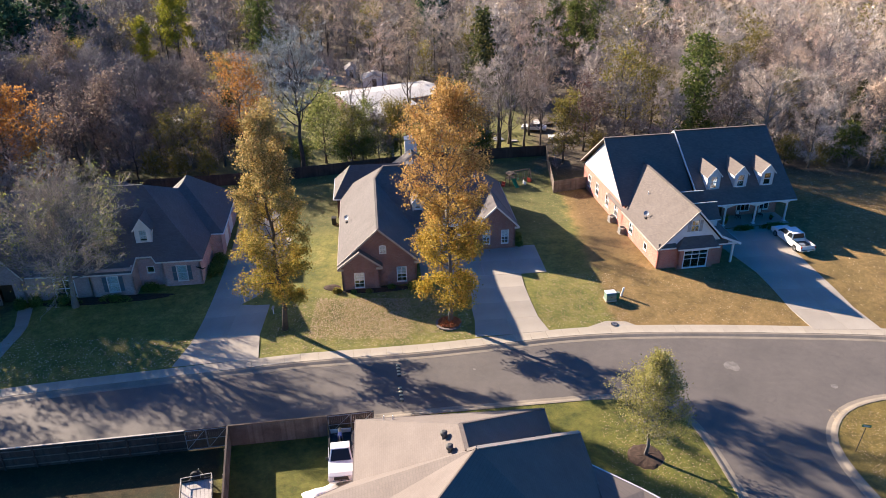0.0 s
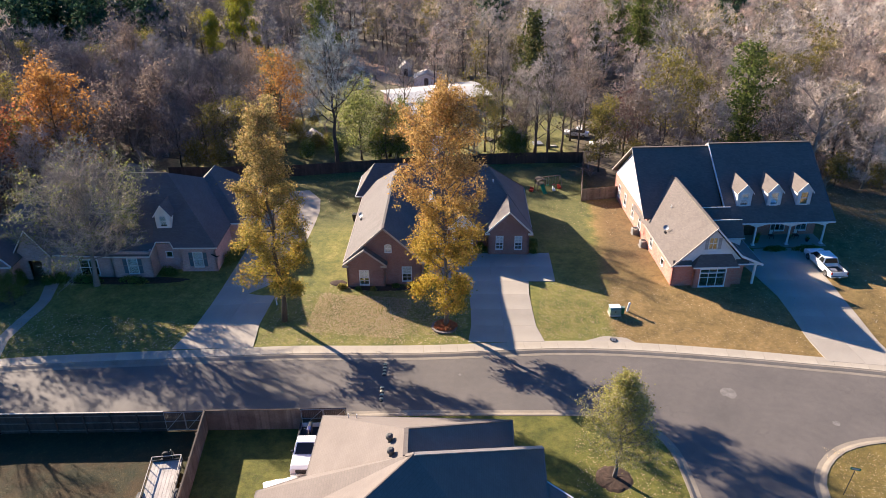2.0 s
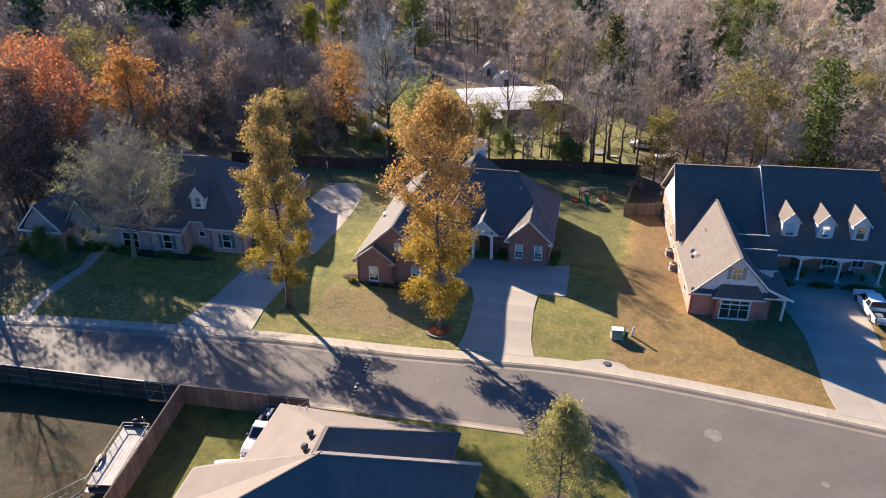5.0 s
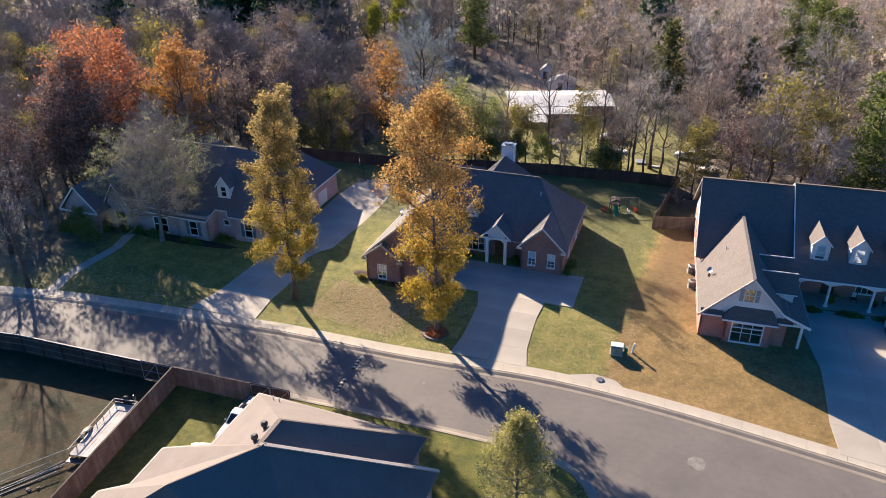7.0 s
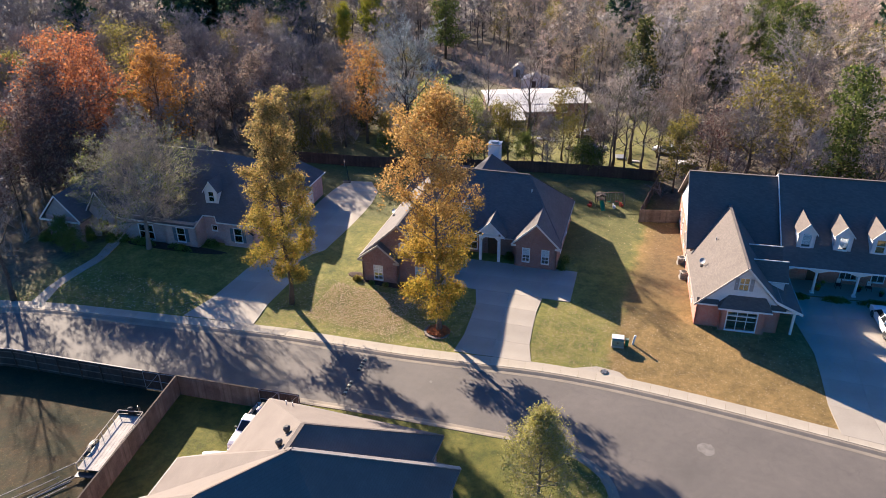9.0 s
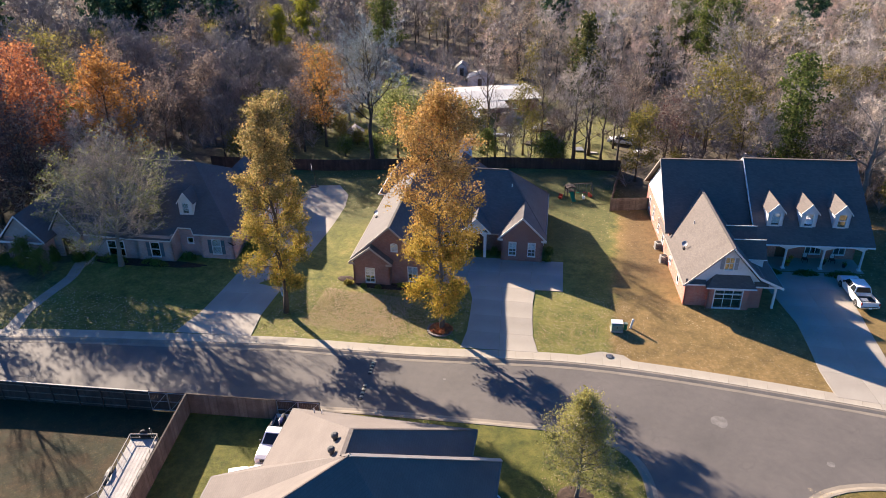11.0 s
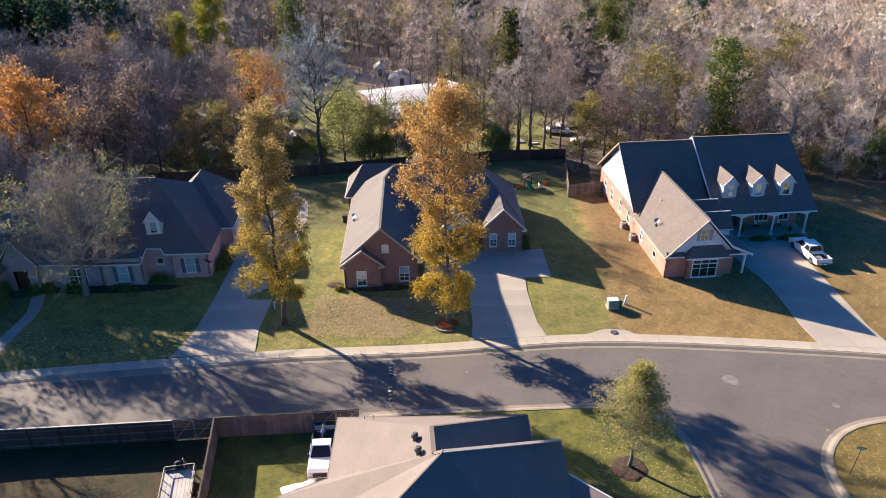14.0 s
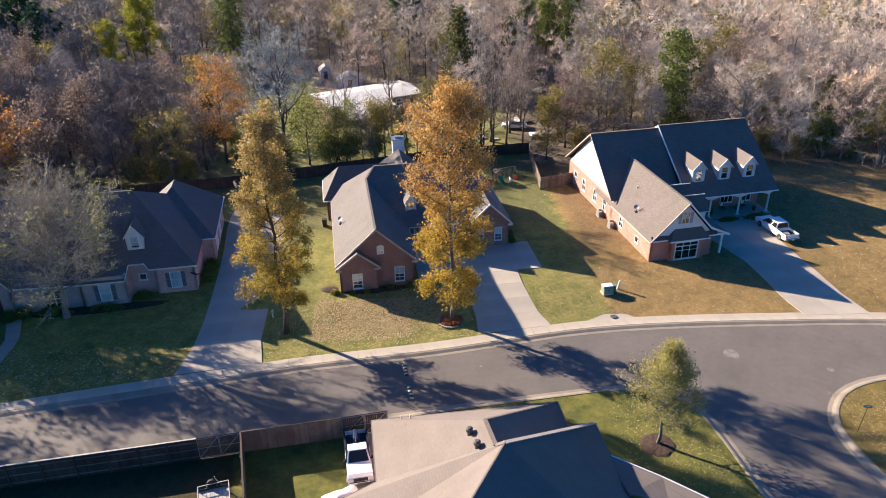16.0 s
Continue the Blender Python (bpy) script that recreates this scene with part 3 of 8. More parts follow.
near_part = [p for p in near_line if -90 < p.x and p.y > -20]
isl_part = [p for p in island_line if p.y > -20 and p.x < 120]
far_part = [p for p in FAR_LINE if -100 < p.x < 110]
kerb("kerb_far", far_part, -1, "pale concrete kerb and gutter")
kerb("kerb_near", near_part, 1, "pale concrete kerb round a street corner")
kerb("kerb_corner", isl_part, 1, "pale rounded concrete kerb")


# ---- pavement and drives: slabs with joints ----
def slab_mesh(poly, lift, name, material):
    """A slab on the ground: top follows the ground, joints left open round it."""
    c = sum((Vector(p) for p in poly), Vector((0, 0))) / len(poly)
    pts = [c + (Vector(p) - c) * (1 - 0.009 / max((Vector(p) - c).length, 0.2)) for p in poly]
    g = Geo()
    n = len(pts)
    top = [(p.x - c.x, p.y - c.y, gz(p.x, p.y) + lift) for p in pts]
    low = [(x, y, z - 0.10) for x, y, z in top]
    g.add(top + low, [tuple(range(n))] + [(i, i + n, (i + 1) % n + n, (i + 1) % n) for i in range(n)])
    return to_mesh(name, g, material), c


pavement = tagged(new("pavement"), "pale concrete pavement along the kerb", "pavement", kind="structure")
walk_line = [p for p in spline(FAR_KERB, 0.75) if -62 < p.x < 58]
walk_line = walk_line[::2]
inner, outer = inset(walk_line, -0.43), inset(walk_line, -1.72)
for i in range(len(walk_line) - 1):
    me, c = slab_mesh([inner[i].xy, inner[i + 1].xy, outer[i + 1].xy, outer[i].xy], 0.035, "slab", M_CONC)
    ob = new("slab", me)
    ob.location = (c.x, c.y, 0)
    ob.parent = pavement


def drive(name, label, left, right, n, across, lift=0.045):
    """A concrete drive between two edge polylines, cast in bays."""
    base = tagged(new(name), label, "driveway", kind="structure")

    def at(line, t):
        pts = [Vector(p) for p in line]
        seg = [(b - a).length for a, b in zip(pts, pts[1:])]
        s = t * sum(seg)
        for a, b, l in zip(pts, pts[1:], seg):
            if s <= l + 1e-6:
                return a + (b - a) * (s / l)
            s -= l
        return pts[-1]

    for i in range(n):
        for j in range(across):
            q = []
            for t, s in ((i, j), (i, j + 1), (i + 1, j + 1), (i + 1, j)):
                a, b = at(left, t / n), at(right, t / n)
                q.append(a + (b - a) * (s / across))
            me, c = slab_mesh(q, lift, "slab", M_DRIVE)
            ob = new("slab", me)
            ob.location = (c.x, c.y, 0)
            ob.parent = base
    return base


drive("driveway_west", "pale concrete driveway partly in shade", [(-26.2, 55.6), (-25.5, 58.5), (-25.2, 62), (-25.4, 67), (-25.8, 73), (-26.1, 77), (-27.0, 84), (-27.6, 88.2), (-27.2, 93.6)],
      [(-18.2, 56.8), (-18.9, 60), (-18.9, 65), (-19.1, 72), (-19.4, 80.5), (-19.9, 87), (-21.0, 91.5), (-23.6, 94.6)], 10, 2)
drive("driveway_middle", "pale concrete driveway with a dark house shadow", [(2.9, 60.2), (3.1, 61.5), (2.7, 65), (2.4, 68), (1.8, 70.2), (1.2, 71.32)], [(10.5, 61.2), (9.9, 62), (9.3, 65.5), (8.9, 68), (8.6, 70.5), (8.6, 72.15)], 4, 2)
drive("parking_court", "wide concrete parking court before the brick house", [(-2.8, 70.9), (-3.4, 77.4)], [(11.6, 72.5), (10.9, 79.2)], 2, 4)
drive("driveway_east", "wide pale concrete driveway", [(37.3, 61.1), (36.7, 62.7), (36.3, 66), (35.7, 71), (35.2, 74.4), (34.3, 75.8), (33.5, 78), (33.0, 82.6)], [(44.2, 61.0), (43.2, 65), (42.6, 70), (42.2, 75), (42.0, 80), (42.2, 84.2)], 6, 2)
drive("garden_path", "narrow concrete path to a front door", [(-43.6, 50.9), (-44.6, 55.2), (-44.2, 61.5), (-45.8, 65.4)], [(-42.0, 51.6), (-43.3, 55.2), (-42.9, 61.5), (-44.4, 65.8)], 8, 1, 0.03)
drive("apron", "concrete apron round a drain cover", [(14.6, 61.9), (16.4, 62.9), (18.6, 62.8)], [(14.4, 61.6), (17.0, 61.9), (19.6, 62.0)], 2, 1, 0.03)


# ---- house parts ----
def clip(poly, a, b):
    """Keep the part of a 2D polygon to the left of the line a to b."""
    out = []
    side = lambda p: (b[0] - a[0]) * (p[1] - a[1]) - (b[1] - a[1]) * (p[0] - a[0])
    for p, q in zip(poly, poly[1:] + poly[:1]):
        sp, sq = side(p), side(q)
        if sp >= -1e-9:
            out.append(p)
        if (sp > 1e-9 and sq < -1e-9) or (sp < -1e-9 and sq > 1e-9):
            t = sp / (sp - sq)
            out.append((p[0] + (q[0] - p[0]) * t, p[1] + (q[1] - p[1]) * t))
    return out


def wall(house, p0, p1, z0, z1, material, holes=(), peak=None, thick=0.22, name="wall", label=""):
    """An upright wall from p0 to p1 (outside on its right), with openings (s0, z0, s1, z1) and, with peak (s, z), a gable."""
    p0, p1 = Vector((*p0, 0)), Vector((*p1, 0))
    d = (p1 - p0).normalized()
    n_in = Vector((-d.y, d.x, 0)) * thick
    length = (p1 - p0).length
    outline = [(0, z0), (length, z0), (length, z1)] + ([peak] if peak else []) + [(0, z1)]
    top = max(p[1] for p in outline)
    ss = sorted({0, length, *[h[0] for h in holes], *[h[2] for h in holes]})
    zs = sorted({z0, top, *[h[1] for h in holes], *[h[3] for h in holes]})
    g = Geo()
    for s0, s1 in zip(ss, ss[1:]):
        for q0, q1 in zip(zs, zs[1:]):
            mid = ((s0 + s1) / 2, (q0 + q1) / 2)
            if any(h[0] < mid[0] < h[2] and h[1] < mid[1] < h[3] for h in holes):
                continue
            cell = [(s0, q0), (s1, q0), (s1, q1), (s0, q1)]
            for a, b in zip(outline, outline[1:] + outline[:1]):
                cell = clip(cell, a, b) if cell else cell
            if len(cell) >= 3:
                g.prism([p0 + d * s + Vector((0, 0, z)) for s, z in cell], n_in)
    ob = part(name, g, material, house, label)
    bm = bmesh.new()
    bm.from_mesh(ob.data)
    bmesh.ops.remove_doubles(bm, verts=bm.verts, dist=1e-4)
    seen = {}
    for f in bm.faces:
        seen.setdefault(frozenset(v.index for v in f.verts), []).append(f)
    inner = [f for fs in seen.values() if len(fs) > 1 for f in fs]
    bmesh.ops.delete(bm, geom=inner, context="FACES")
    bmesh.ops.recalc_face_normals(bm, faces=bm.faces)
    bm.to_mesh(ob.data)
    bm.free()
    return ob


def window(house, p0, p1, s, z, w, h, cols=2, rows=2, material=None, arch=0.0, blind=0.0, curtain=None, shutters=None, name="window", wide=0.09, rail=True):
    """A window in the wall p0 to p1: frame, bars, panes, sill, with blind or shutters; s: middle along the wall, z: bottom."""
    material = material or M_WHITE
    p0, p1 = Vector((*p0, 0)), Vector((*p1, 0))
    d = (p1 - p0).normalized()
    out = Vector((d.y, -d.x, 0))
    base = new(name)
    base.parent = house
    o = p0 + d * s + Vector((0, 0, z))
    P = lambda a, b, c: o + d * a + Vector((0, 0, b)) + out * c
    g = Geo()
    bar = lambda a0, b0, a1, b1, c0=-0.10, c1=0.035: g.prism([P(a0, b0, c0), P(a1, b0, c0), P(a1, b1, c0), P(a0, b1, c0)], out * (c1 - c0))
    bar(-w / 2 - wide, -wide, -w / 2, h + wide)
    bar(w / 2, -wide, w / 2 + wide, h + wide)
    bar(-w / 2, h, w / 2, h + wide)
    bar(-w / 2, -wide, w / 2, 0)
    t = 0.022
    for i in range(1, cols):
        a = -w / 2 + w * i / cols
        bar(a - t * 1.3, 0, a + t * 1.3, h, -0.08, 0.0)
    for j in range(1, rows):
        b = h * j / rows
        k = 1.8 if rail and j * 2 == rows else 1.0
        bar(-w / 2, b - t * k, w / 2, b + t * k, -0.08, 0.002)
    part("frame", g, material, base)
    if arch:
        ga = Geo()
        pts_o = [P((w / 2 + wide) * math.cos(a), h + (arch + wide) * math.sin(a), -0.1) for a in np.linspace(0, math.pi, 13)]
        pts_i = [P(w / 2 * math.cos(a), h + arch * math.sin(a), -0.1) for a in np.linspace(0, math.pi, 13)]
        for i in range(12):
            ga.prism([pts_o[i], pts_o[i + 1], pts_i[i + 1], pts_i[i]], out * 0.135)
        part("arch_trim", ga, material, base)
        gp = Geo()
        gp.prism([P(w / 2 * math.cos(a), h + arch * math.sin(a), -0.02) for a in np.linspace(0, math.pi, 13)], out * 0.008)
        part("pane", gp, M_AUTO, base)
    for i in range(cols):
        for j in range(rows):
            gp = Geo()
            a0, b0 = -w / 2 + w * i / cols, h * j / rows
            gp.prism([P(a0, b0, -0.05), P(a0 + w / cols, b0, -0.05), P(a0 + w / cols, b0 + h / rows, -0.05), P(a0, b0 + h / rows, -0.05)], out * 0.006)
            part("pane", gp, M_GLASS, base).visible_shadow = False
    gs = Geo()
    gs.prism([P(-w / 2 - wide, -wide - 0.06, 0), P(w / 2 + wide, -wide - 0.06, 0), P(w / 2 + wide, -wide, 0), P(-w / 2 - wide, -wide, 0)], out * 0.07)
    part("sill", gs, material, base)
    # Dark panel stands in for the unlit room behind the glass.
    gb = Geo()
    gb.prism([P(-w / 2, 0, -0.45), P(w / 2, 0, -0.45), P(w / 2, h, -0.45), P(-w / 2, h, -0.45)], out * 0.02)
    part("unlit_room_back", gb, M_DARK, base)
    if blind:
        gb = Geo()
        n = max(2, int(h * blind / 0.09))
        for i in range(n):
            b = h - (i + 1) * h * blind / n
            gb.prism([P(-w / 2, b, -0.085), P(w / 2, b, -0.085), P(w / 2, b + h * blind / n * 0.95, -0.1), P(-w / 2, b + h * blind / n * 0.95, -0.1)], out * 0.012)
        part("blind", gb, M_BLIND, base)
    if curtain:
        gb = Geo()
        for i in range(14):
            a0 = -w / 2 + w * i / 14
            c = -0.15 - 0.03 * (i % 2)
            gb.prism([P(a0, 0, c), P(a0 + w / 14, 0, c), P(a0 + w / 14, h, c), P(a0, h, c)], out * 0.01)
        part("curtain", gb, curtain, base)
    if shutters:
        for sx in (-1, 1):
            gb = Geo()
            a0 = sx * (w / 2 + wide + 0.02)
            a1 = sx * (w / 2 + wide + 0.02 + w * 0.42)
            lo, hi = min(a0, a1), max(a0, a1)
            for b0, b1 in ((0, h * 0.47), (h * 0.53, h)):
                gb.prism([P(lo + 0.05, b0 + 0.05, 0.01), P(hi - 0.05, b0 + 0.05, 0.01), P(hi - 0.05, b1, 0.01), P(lo + 0.05, b1, 0.01)], out * 0.02)
            for q in ((lo, 0, lo + 0.06, h), (hi - 0.06, 0, hi, h), (lo, 0, hi, 0.08), (lo, h - 0.08, hi, h), (lo, h * 0.47, hi, h * 0.53)):
                gb.prism([P(q[0], q[1], 0.01), P(q[2], q[1], 0.01), P(q[2], q[3], 0.01), P(q[0], q[3], 0.01)], out * 0.04)
            part("shutter", gb, shutters, house)
    return base


def hole(s, z, w, h):
    return (s - w / 2, z, s + w / 2, z + h)


def roof(house, faces, material, thick=0.16, name="roof", label=""):
    """Roof planes, each a polygon with thickness below it."""
    for f in faces:
        part(name, Geo().prism(f, (0, 0, -thick)), material, house, label)


def trim(house, runs, w=0.06, h=0.22, material=None, name="fascia", lower=0.10):
    """Boards along roof edges."""
    for run in runs:
        for a, b in zip(run, run[1:]):
            a, b = Vector(a), Vector(b)
            d = Vector((b.x - a.x, b.y - a.y, 0))
            side = Vector((-d.y, d.x, 0)).normalized() * w if d.length > 1e-4 else Vector((w, 0, 0))
            q = [a - side / 2, b - side / 2, b + side / 2, a + side / 2]
            part(name, Geo().prism([p + Vector((0, 0, -lower - h / 2 + 0.04)) for p in q], (0, 0, h)), material or M_WHITE, house)


def ridge_cap(house, runs, material, w=0.3):
    for run in runs:
        for a, b in zip(run, run[1:]):
            a, b = Vector(a) + Vector((0, 0, 0.01)), Vector(b) + Vector((0, 0, 0.01))
            part("ridge_cap", Geo().beam(a, b, w, 0.07), material, house)


def column(house, u, v, z0, z1, r=0.13, material=None, square=False):
    g = Geo()
    if square:
        g.box((u - r, v - r, z0 + 0.25), (u + r, v + r, z1 - 0.2))
        g.box((u - r * 1.35, v - r * 1.35, z0), (u + r * 1.35, v + r * 1.35, z0 + 0.25))
        g.box((u - r * 1.3, v - r * 1.3, z1 - 0.2), (u + r * 1.3, v + r * 1.3, z1))
        return part("column", g, material or M_WHITE, house)
    g.box((u - r * 1.5, v - r * 1.5, z0), (u + r * 1.5, v + r * 1.5, z0 + 0.12))
    g.tube([(u, v, z0 + 0.12), (u, v, z0 + 0.3), (u, v, z1 - 0.25), (u, v, z1 - 0.12)], [r * 1.2, r, r * 0.88, r * 1.1], 14)
    g.box((u - r * 1.5, v - r * 1.5, z1 - 0.12), (u + r * 1.5, v + r * 1.5, z1))
    return part("column", g, material or M_WHITE, house)


def gable_dormer(house, u, v, z, w, wall_h, rise, depth, roof_mat, wall_mat, win=(0.8, 1.3), curtain=None, over=0.16):
    """A dormer with a gabled roof that faces the street: front foot at (u, v, z), running back depth metres."""
    p0, p1 = (u - w / 2, v), (u + w / 2, v)
    hz = z + wall_h
    wall(house, p0, p1, z, hz, wall_mat, [hole(w / 2, z + 0.28, *win)], (w / 2, hz + rise), 0.12, "dormer_wall")
    wall(house, (u - w / 2, v + depth), p0, z - 0.1, hz, wall_mat, (), None, 0.12, "dormer_wall")
    wall(house, p1, (u + w / 2, v + depth), z - 0.1, hz, wall_mat, (), None, 0.12, "dormer_wall")
    window(house, p0, p1, w / 2, z + 0.28, win[0], win[1], 1, 2, curtain=curtain, blind=0.0 if curtain else 0.85, wide=0.08)
    k = rise / (w / 2)
    e = w / 2 + over
    ez = hz - over * k
    a, b = v - over, v + depth
    top = hz + rise + 0.06
    roof(house, [[(u - e, a, ez), (u, a, top), (u, b, top), (u - e, b, ez)], [(u + e, a, ez), (u, a, top), (u, b, top), (u + e, b, ez)]], roof_mat, 0.1, "dormer_roof")
    trim(house, [[(u - e, a, ez), (u, a, top), (u + e, a, ez)]], 0.05, 0.17)


# ---- the large brick house with three dormers ----
def house_east():
    h = thing("house", "two-storey red brick house with dark gables, white dormers and porch", "house", pose(24.3, 73.0, 0.55, 0, 0, 9.5))
    R, B, S = M_ROOF_C, M_BRICK_C, M_SIDING
    # front wing
    wall(h, (0, 0), (7.9, 0), -0.3, 2.72, B)
    wall(h, (0.02, 0.02), (7.9, 0.02), 2.72, 2.76, S, [hole(4.05, 4.55, 0.85, 1.35)], (4.05, 6.95), 0.2, "gable_wall", "white lap siding gable")
    window(h, (0, 0.02), (8, 0.02), 4.05, 4.55, 0.85, 1.35, 2, 2, curtain=M_CURTAIN, shutters=M_SHUTG)
    wall(h, (0, 11.0), (0, 0), -0.3, 2.8, B, [hole(3.2, 0.9, 0.9, 1.2), hole(7.6, 0.9, 0.7, 0.7)], name="wall")
    window(h, (0, 11.0), (0, 0), 3.2, 0.9, 0.9, 1.2, 2, 2, blind=1.0)
    window(h, (0, 11.0), (0, 0), 7.6, 0.9, 0.7, 0.7, 1, 1)
    wall(h, (7.9, 0), (7.9, 10.0), -0.3, 3.6, B, [hole(2.9, -0.25, 2.6, 2.3), hole(6.6, -0.25, 2.6, 2.3)])
    for c in (2.9, 6.6):
        g = Geo()
        for k in range(4):
            g.box((7.76, c - 1.3, -0.25 + k * 0.575), (7.84, c + 1.3, -0.25 + k * 0.575 + 0.555))
        part("garage_door", g, M_TRIM, h, "panelled pale garage door")
    # bay with the picture window and its skirt roof
    wall(h, (2.3, -0.55), (6.6, -0.55), -0.3, 2.75, B, [hole(2.05, 0.28, 2.75, 2.05)])
    wall(h, (2.3, 0.0), (2.3, -0.55), -0.3, 2.75, B)
    wall(h, (6.6, -0.55), (6.6, 0.0), -0.3, 2.75, B)
    window(h, (2.3, -0.55), (6.6, -0.55), 2.05, 0.28, 2.75, 2.05, 3, 2, wide=0.11, rail=False)
    g = Geo()
    g.box((2.92, -0.64, 1.86), (5.78, -0.56, 1.96))
    part("transom_bar", g, M_WHITE, h)
    roof(h, [[(1.9, -0.95, 2.78), (7.0, -0.95, 2.78), (6.3, 0.05, 3.95), (2.9, 0.05, 3.95)], [(1.9, -0.95, 2.78), (2.9, 0.05, 3.95), (1.9, 0.05, 2.85)],
             [(7.0, -0.95, 2.78), (7.0, 0.05, 2.85), (6.3, 0.05, 3.95)]], R, 0.1, "skirt_roof")
    roof(h, [[(-0.1, -0.42, 2.82), (2.0, -0.42, 2.82), (2.0, 0.05, 3.25), (-0.1, 0.05, 3.25)], [(6.9, -0.42, 2.82), (8.3, -0.42, 2.82), (8.3, 0.05, 3.25), (6.9, 0.05, 3.25)]], R, 0.08, "skirt_roof")
    trim(h, [[(-0.1, -0.44, 2.82), (1.9, -0.44, 2.82)], [(1.9, -0.97, 2.78), (7.0, -0.97, 2.78)], [(6.9, -0.44, 2.82), (8.3, -0.44, 2.82)]], 0.05, 0.16, name="gutter", lower=0.06)
    # wing roof: steep gable whose east side sweeps out over a side porch
    rz, ru = 7.25, 4.1
    west = [(-0.3, -0.4, 2.72), (ru, -0.4, rz), (ru, 15.6, rz), (-0.3, 15.6, 2.72)]
    east1 = [(7.3, -0.4, 3.85), (ru, -0.4, rz), (ru, 15.6, rz), (7.3, 15.6, 3.85)]
    east2 = [(9.85, -0.4, 2.72), (7.3, -0.4, 3.85), (7.3, 10.5, 3.85), (9.85, 10.5, 2.72)]
    roof(h, [west], R, name="roof", label="sunlit tan shingle slope")
    roof(h, [east1, east2], R)
    trim(h, [[(-0.3, -0.44, 2.72), (ru, -0.44, rz)]], 0.07, 0.26, M_RAKE)
    trim(h, [[(ru, -0.44, rz), (7.3, -0.44, 3.85), (9.85, -0.44, 2.72)]], 0.07, 0.26)
    trim(h, [[(-0.34, -0.4, 2.72), (-0.34, 10.3, 2.72)], [(9.9, -0.4, 2.72), (9.9, 10.5, 2.72)]], 0.09, 0.14, M_RAKE, "gutter", 0.1)
    ridge_cap(h, [[(ru, -0.4, rz), (ru, 15.4, rz)]], R)
    column(h, 9.25, 0.1, -0.3, 2.75, 0.11, square=True)
    column(h, 9.25, 4.4, -0.3, 2.75, 0.11, square=True)
    g = Geo()
    g.box((7.95, -0.1, 2.5), (9.6, 0.12, 2.78))
    g.box((9.12, 0, 2.5), (9.38, 10.3, 2.74))
    part("porch_beam", g, M_WHITE, h)
    # two stepped gable dormers on the wing's east slope
    for v in (4.3, 7.7):
        wall(h, (8.55, v - 1.25), (8.55, v + 1.25), 3.3, 4.5, S, [hole(1.25, 3.7, 0.8, 0.7)], (1.25, 5.8), 0.12, "dormer_wall")
        wall(h, (5.5, v - 1.25), (8.55, v - 1.25), 3.3, 4.5, S, (), None, 0.12, "dormer_wall")
        wall(h, (8.55, v + 1.25), (5.5, v + 1.25), 3.3, 4.5, S, (), None, 0.12, "dormer_wall")
        roof(h, [[(4.9, v - 1.5, 4.3), (8.8, v - 1.5, 4.3), (8.8, v, 5.9), (4.9, v, 5.9)], [(4.9, v + 1.5, 4.3), (8.8, v + 1.5, 4.3), (8.8, v, 5.9), (4.9, v, 5.9)]], R, 0.1, "dormer_roof")
        trim(h, [[(5.6, v - 1.52, 4.3), (8.8, v - 1.52, 4.3)], [(5.4, v - 0.05, 5.98), (8.8, v - 0.05, 5.98)]], 0.06, 0.1, name="gutter", lower=0.05)
    # main block, west part
    wall(h, (0, 25.4), (0, 10.4), -0.3, 3.38, B, [hole(s, 0.9, 0.95, 1.55) for s in (2.6, 5.6, 9.4, 12.6)], name="wall")
    for s in (2.6, 5.6, 9.4, 12.6):
        window(h, (0, 25.4), (0, 10.4), s, 0.9, 0.95, 1.55, 2, 2, blind=1.0)
    wall(h, (0.02, 25.4), (0.02, 10.4), 3.38, 3.42, S, (), (7.25, 9.42), 0.2, "gable_wall", "white lap siding gable")
    wall(h, (22.0, 25.4), (0, 25.4), -0.3, 3.8, B)
    wall(h, (22.0, 11.6), (22.0, 25.4), -0.3, 3.3, B)
    wall(h, (21.98, 9.0), (21.98, 25.6), 3.3, 3.36, S, (), (9.3, 9.65), 0.2, "gable_wall")
    roof(h, [[(-0.45, 10.2, 3.55), (9.4, 10.2, 3.55), (9.4, 18.15, 9.72), (-0.45, 18.15, 9.72)], [(-0.45, 25.9, 3.7), (9.4, 25.9, 3.7), (9.4, 18.15, 9.72), (-0.45, 18.15, 9.72)]], R)
    trim(h, [[(-0.47, 10.2, 3.55), (-0.47, 18.15, 9.72), (-0.47, 25.9, 3.7)]], 0.06, 0.18, M_RAKE)
    # main block, east part, half a step higher, with the porch under its front slope
    roof(h, [[(9.4, 8.5, 3.3), (22.5, 8.5, 3.3), (22.5, 18.3, 10.0), (9.4, 18.3, 10.0)], [(9.4, 26.0, 3.8), (22.5, 26.0, 3.8), (22.5, 18.3, 10.0), (9.4, 18.3, 10.0)]], R)
    trim(h, [[(9.36, 10.4, 4.62), (9.36, 18.3, 10.02), (9.36, 26.0, 3.8)]], 0.07, 0.34)
    trim(h, [[(22.54, 8.5, 3.3), (22.54, 18.3, 10.0), (22.54, 26.0, 3.8)]], 0.05, 0.16, M_SHUT)
    ridge_cap(h, [[(-0.45, 18.15, 9.74), (9.4, 18.15, 9.74)], [(9.4, 18.3, 10.02), (22.5, 18.3, 10.02)]], R)
    trim(h, [[(9.4, 8.46, 3.3), (22.5, 8.46, 3.3)]], 0.09, 0.16, name="gutter", lower=0.08)
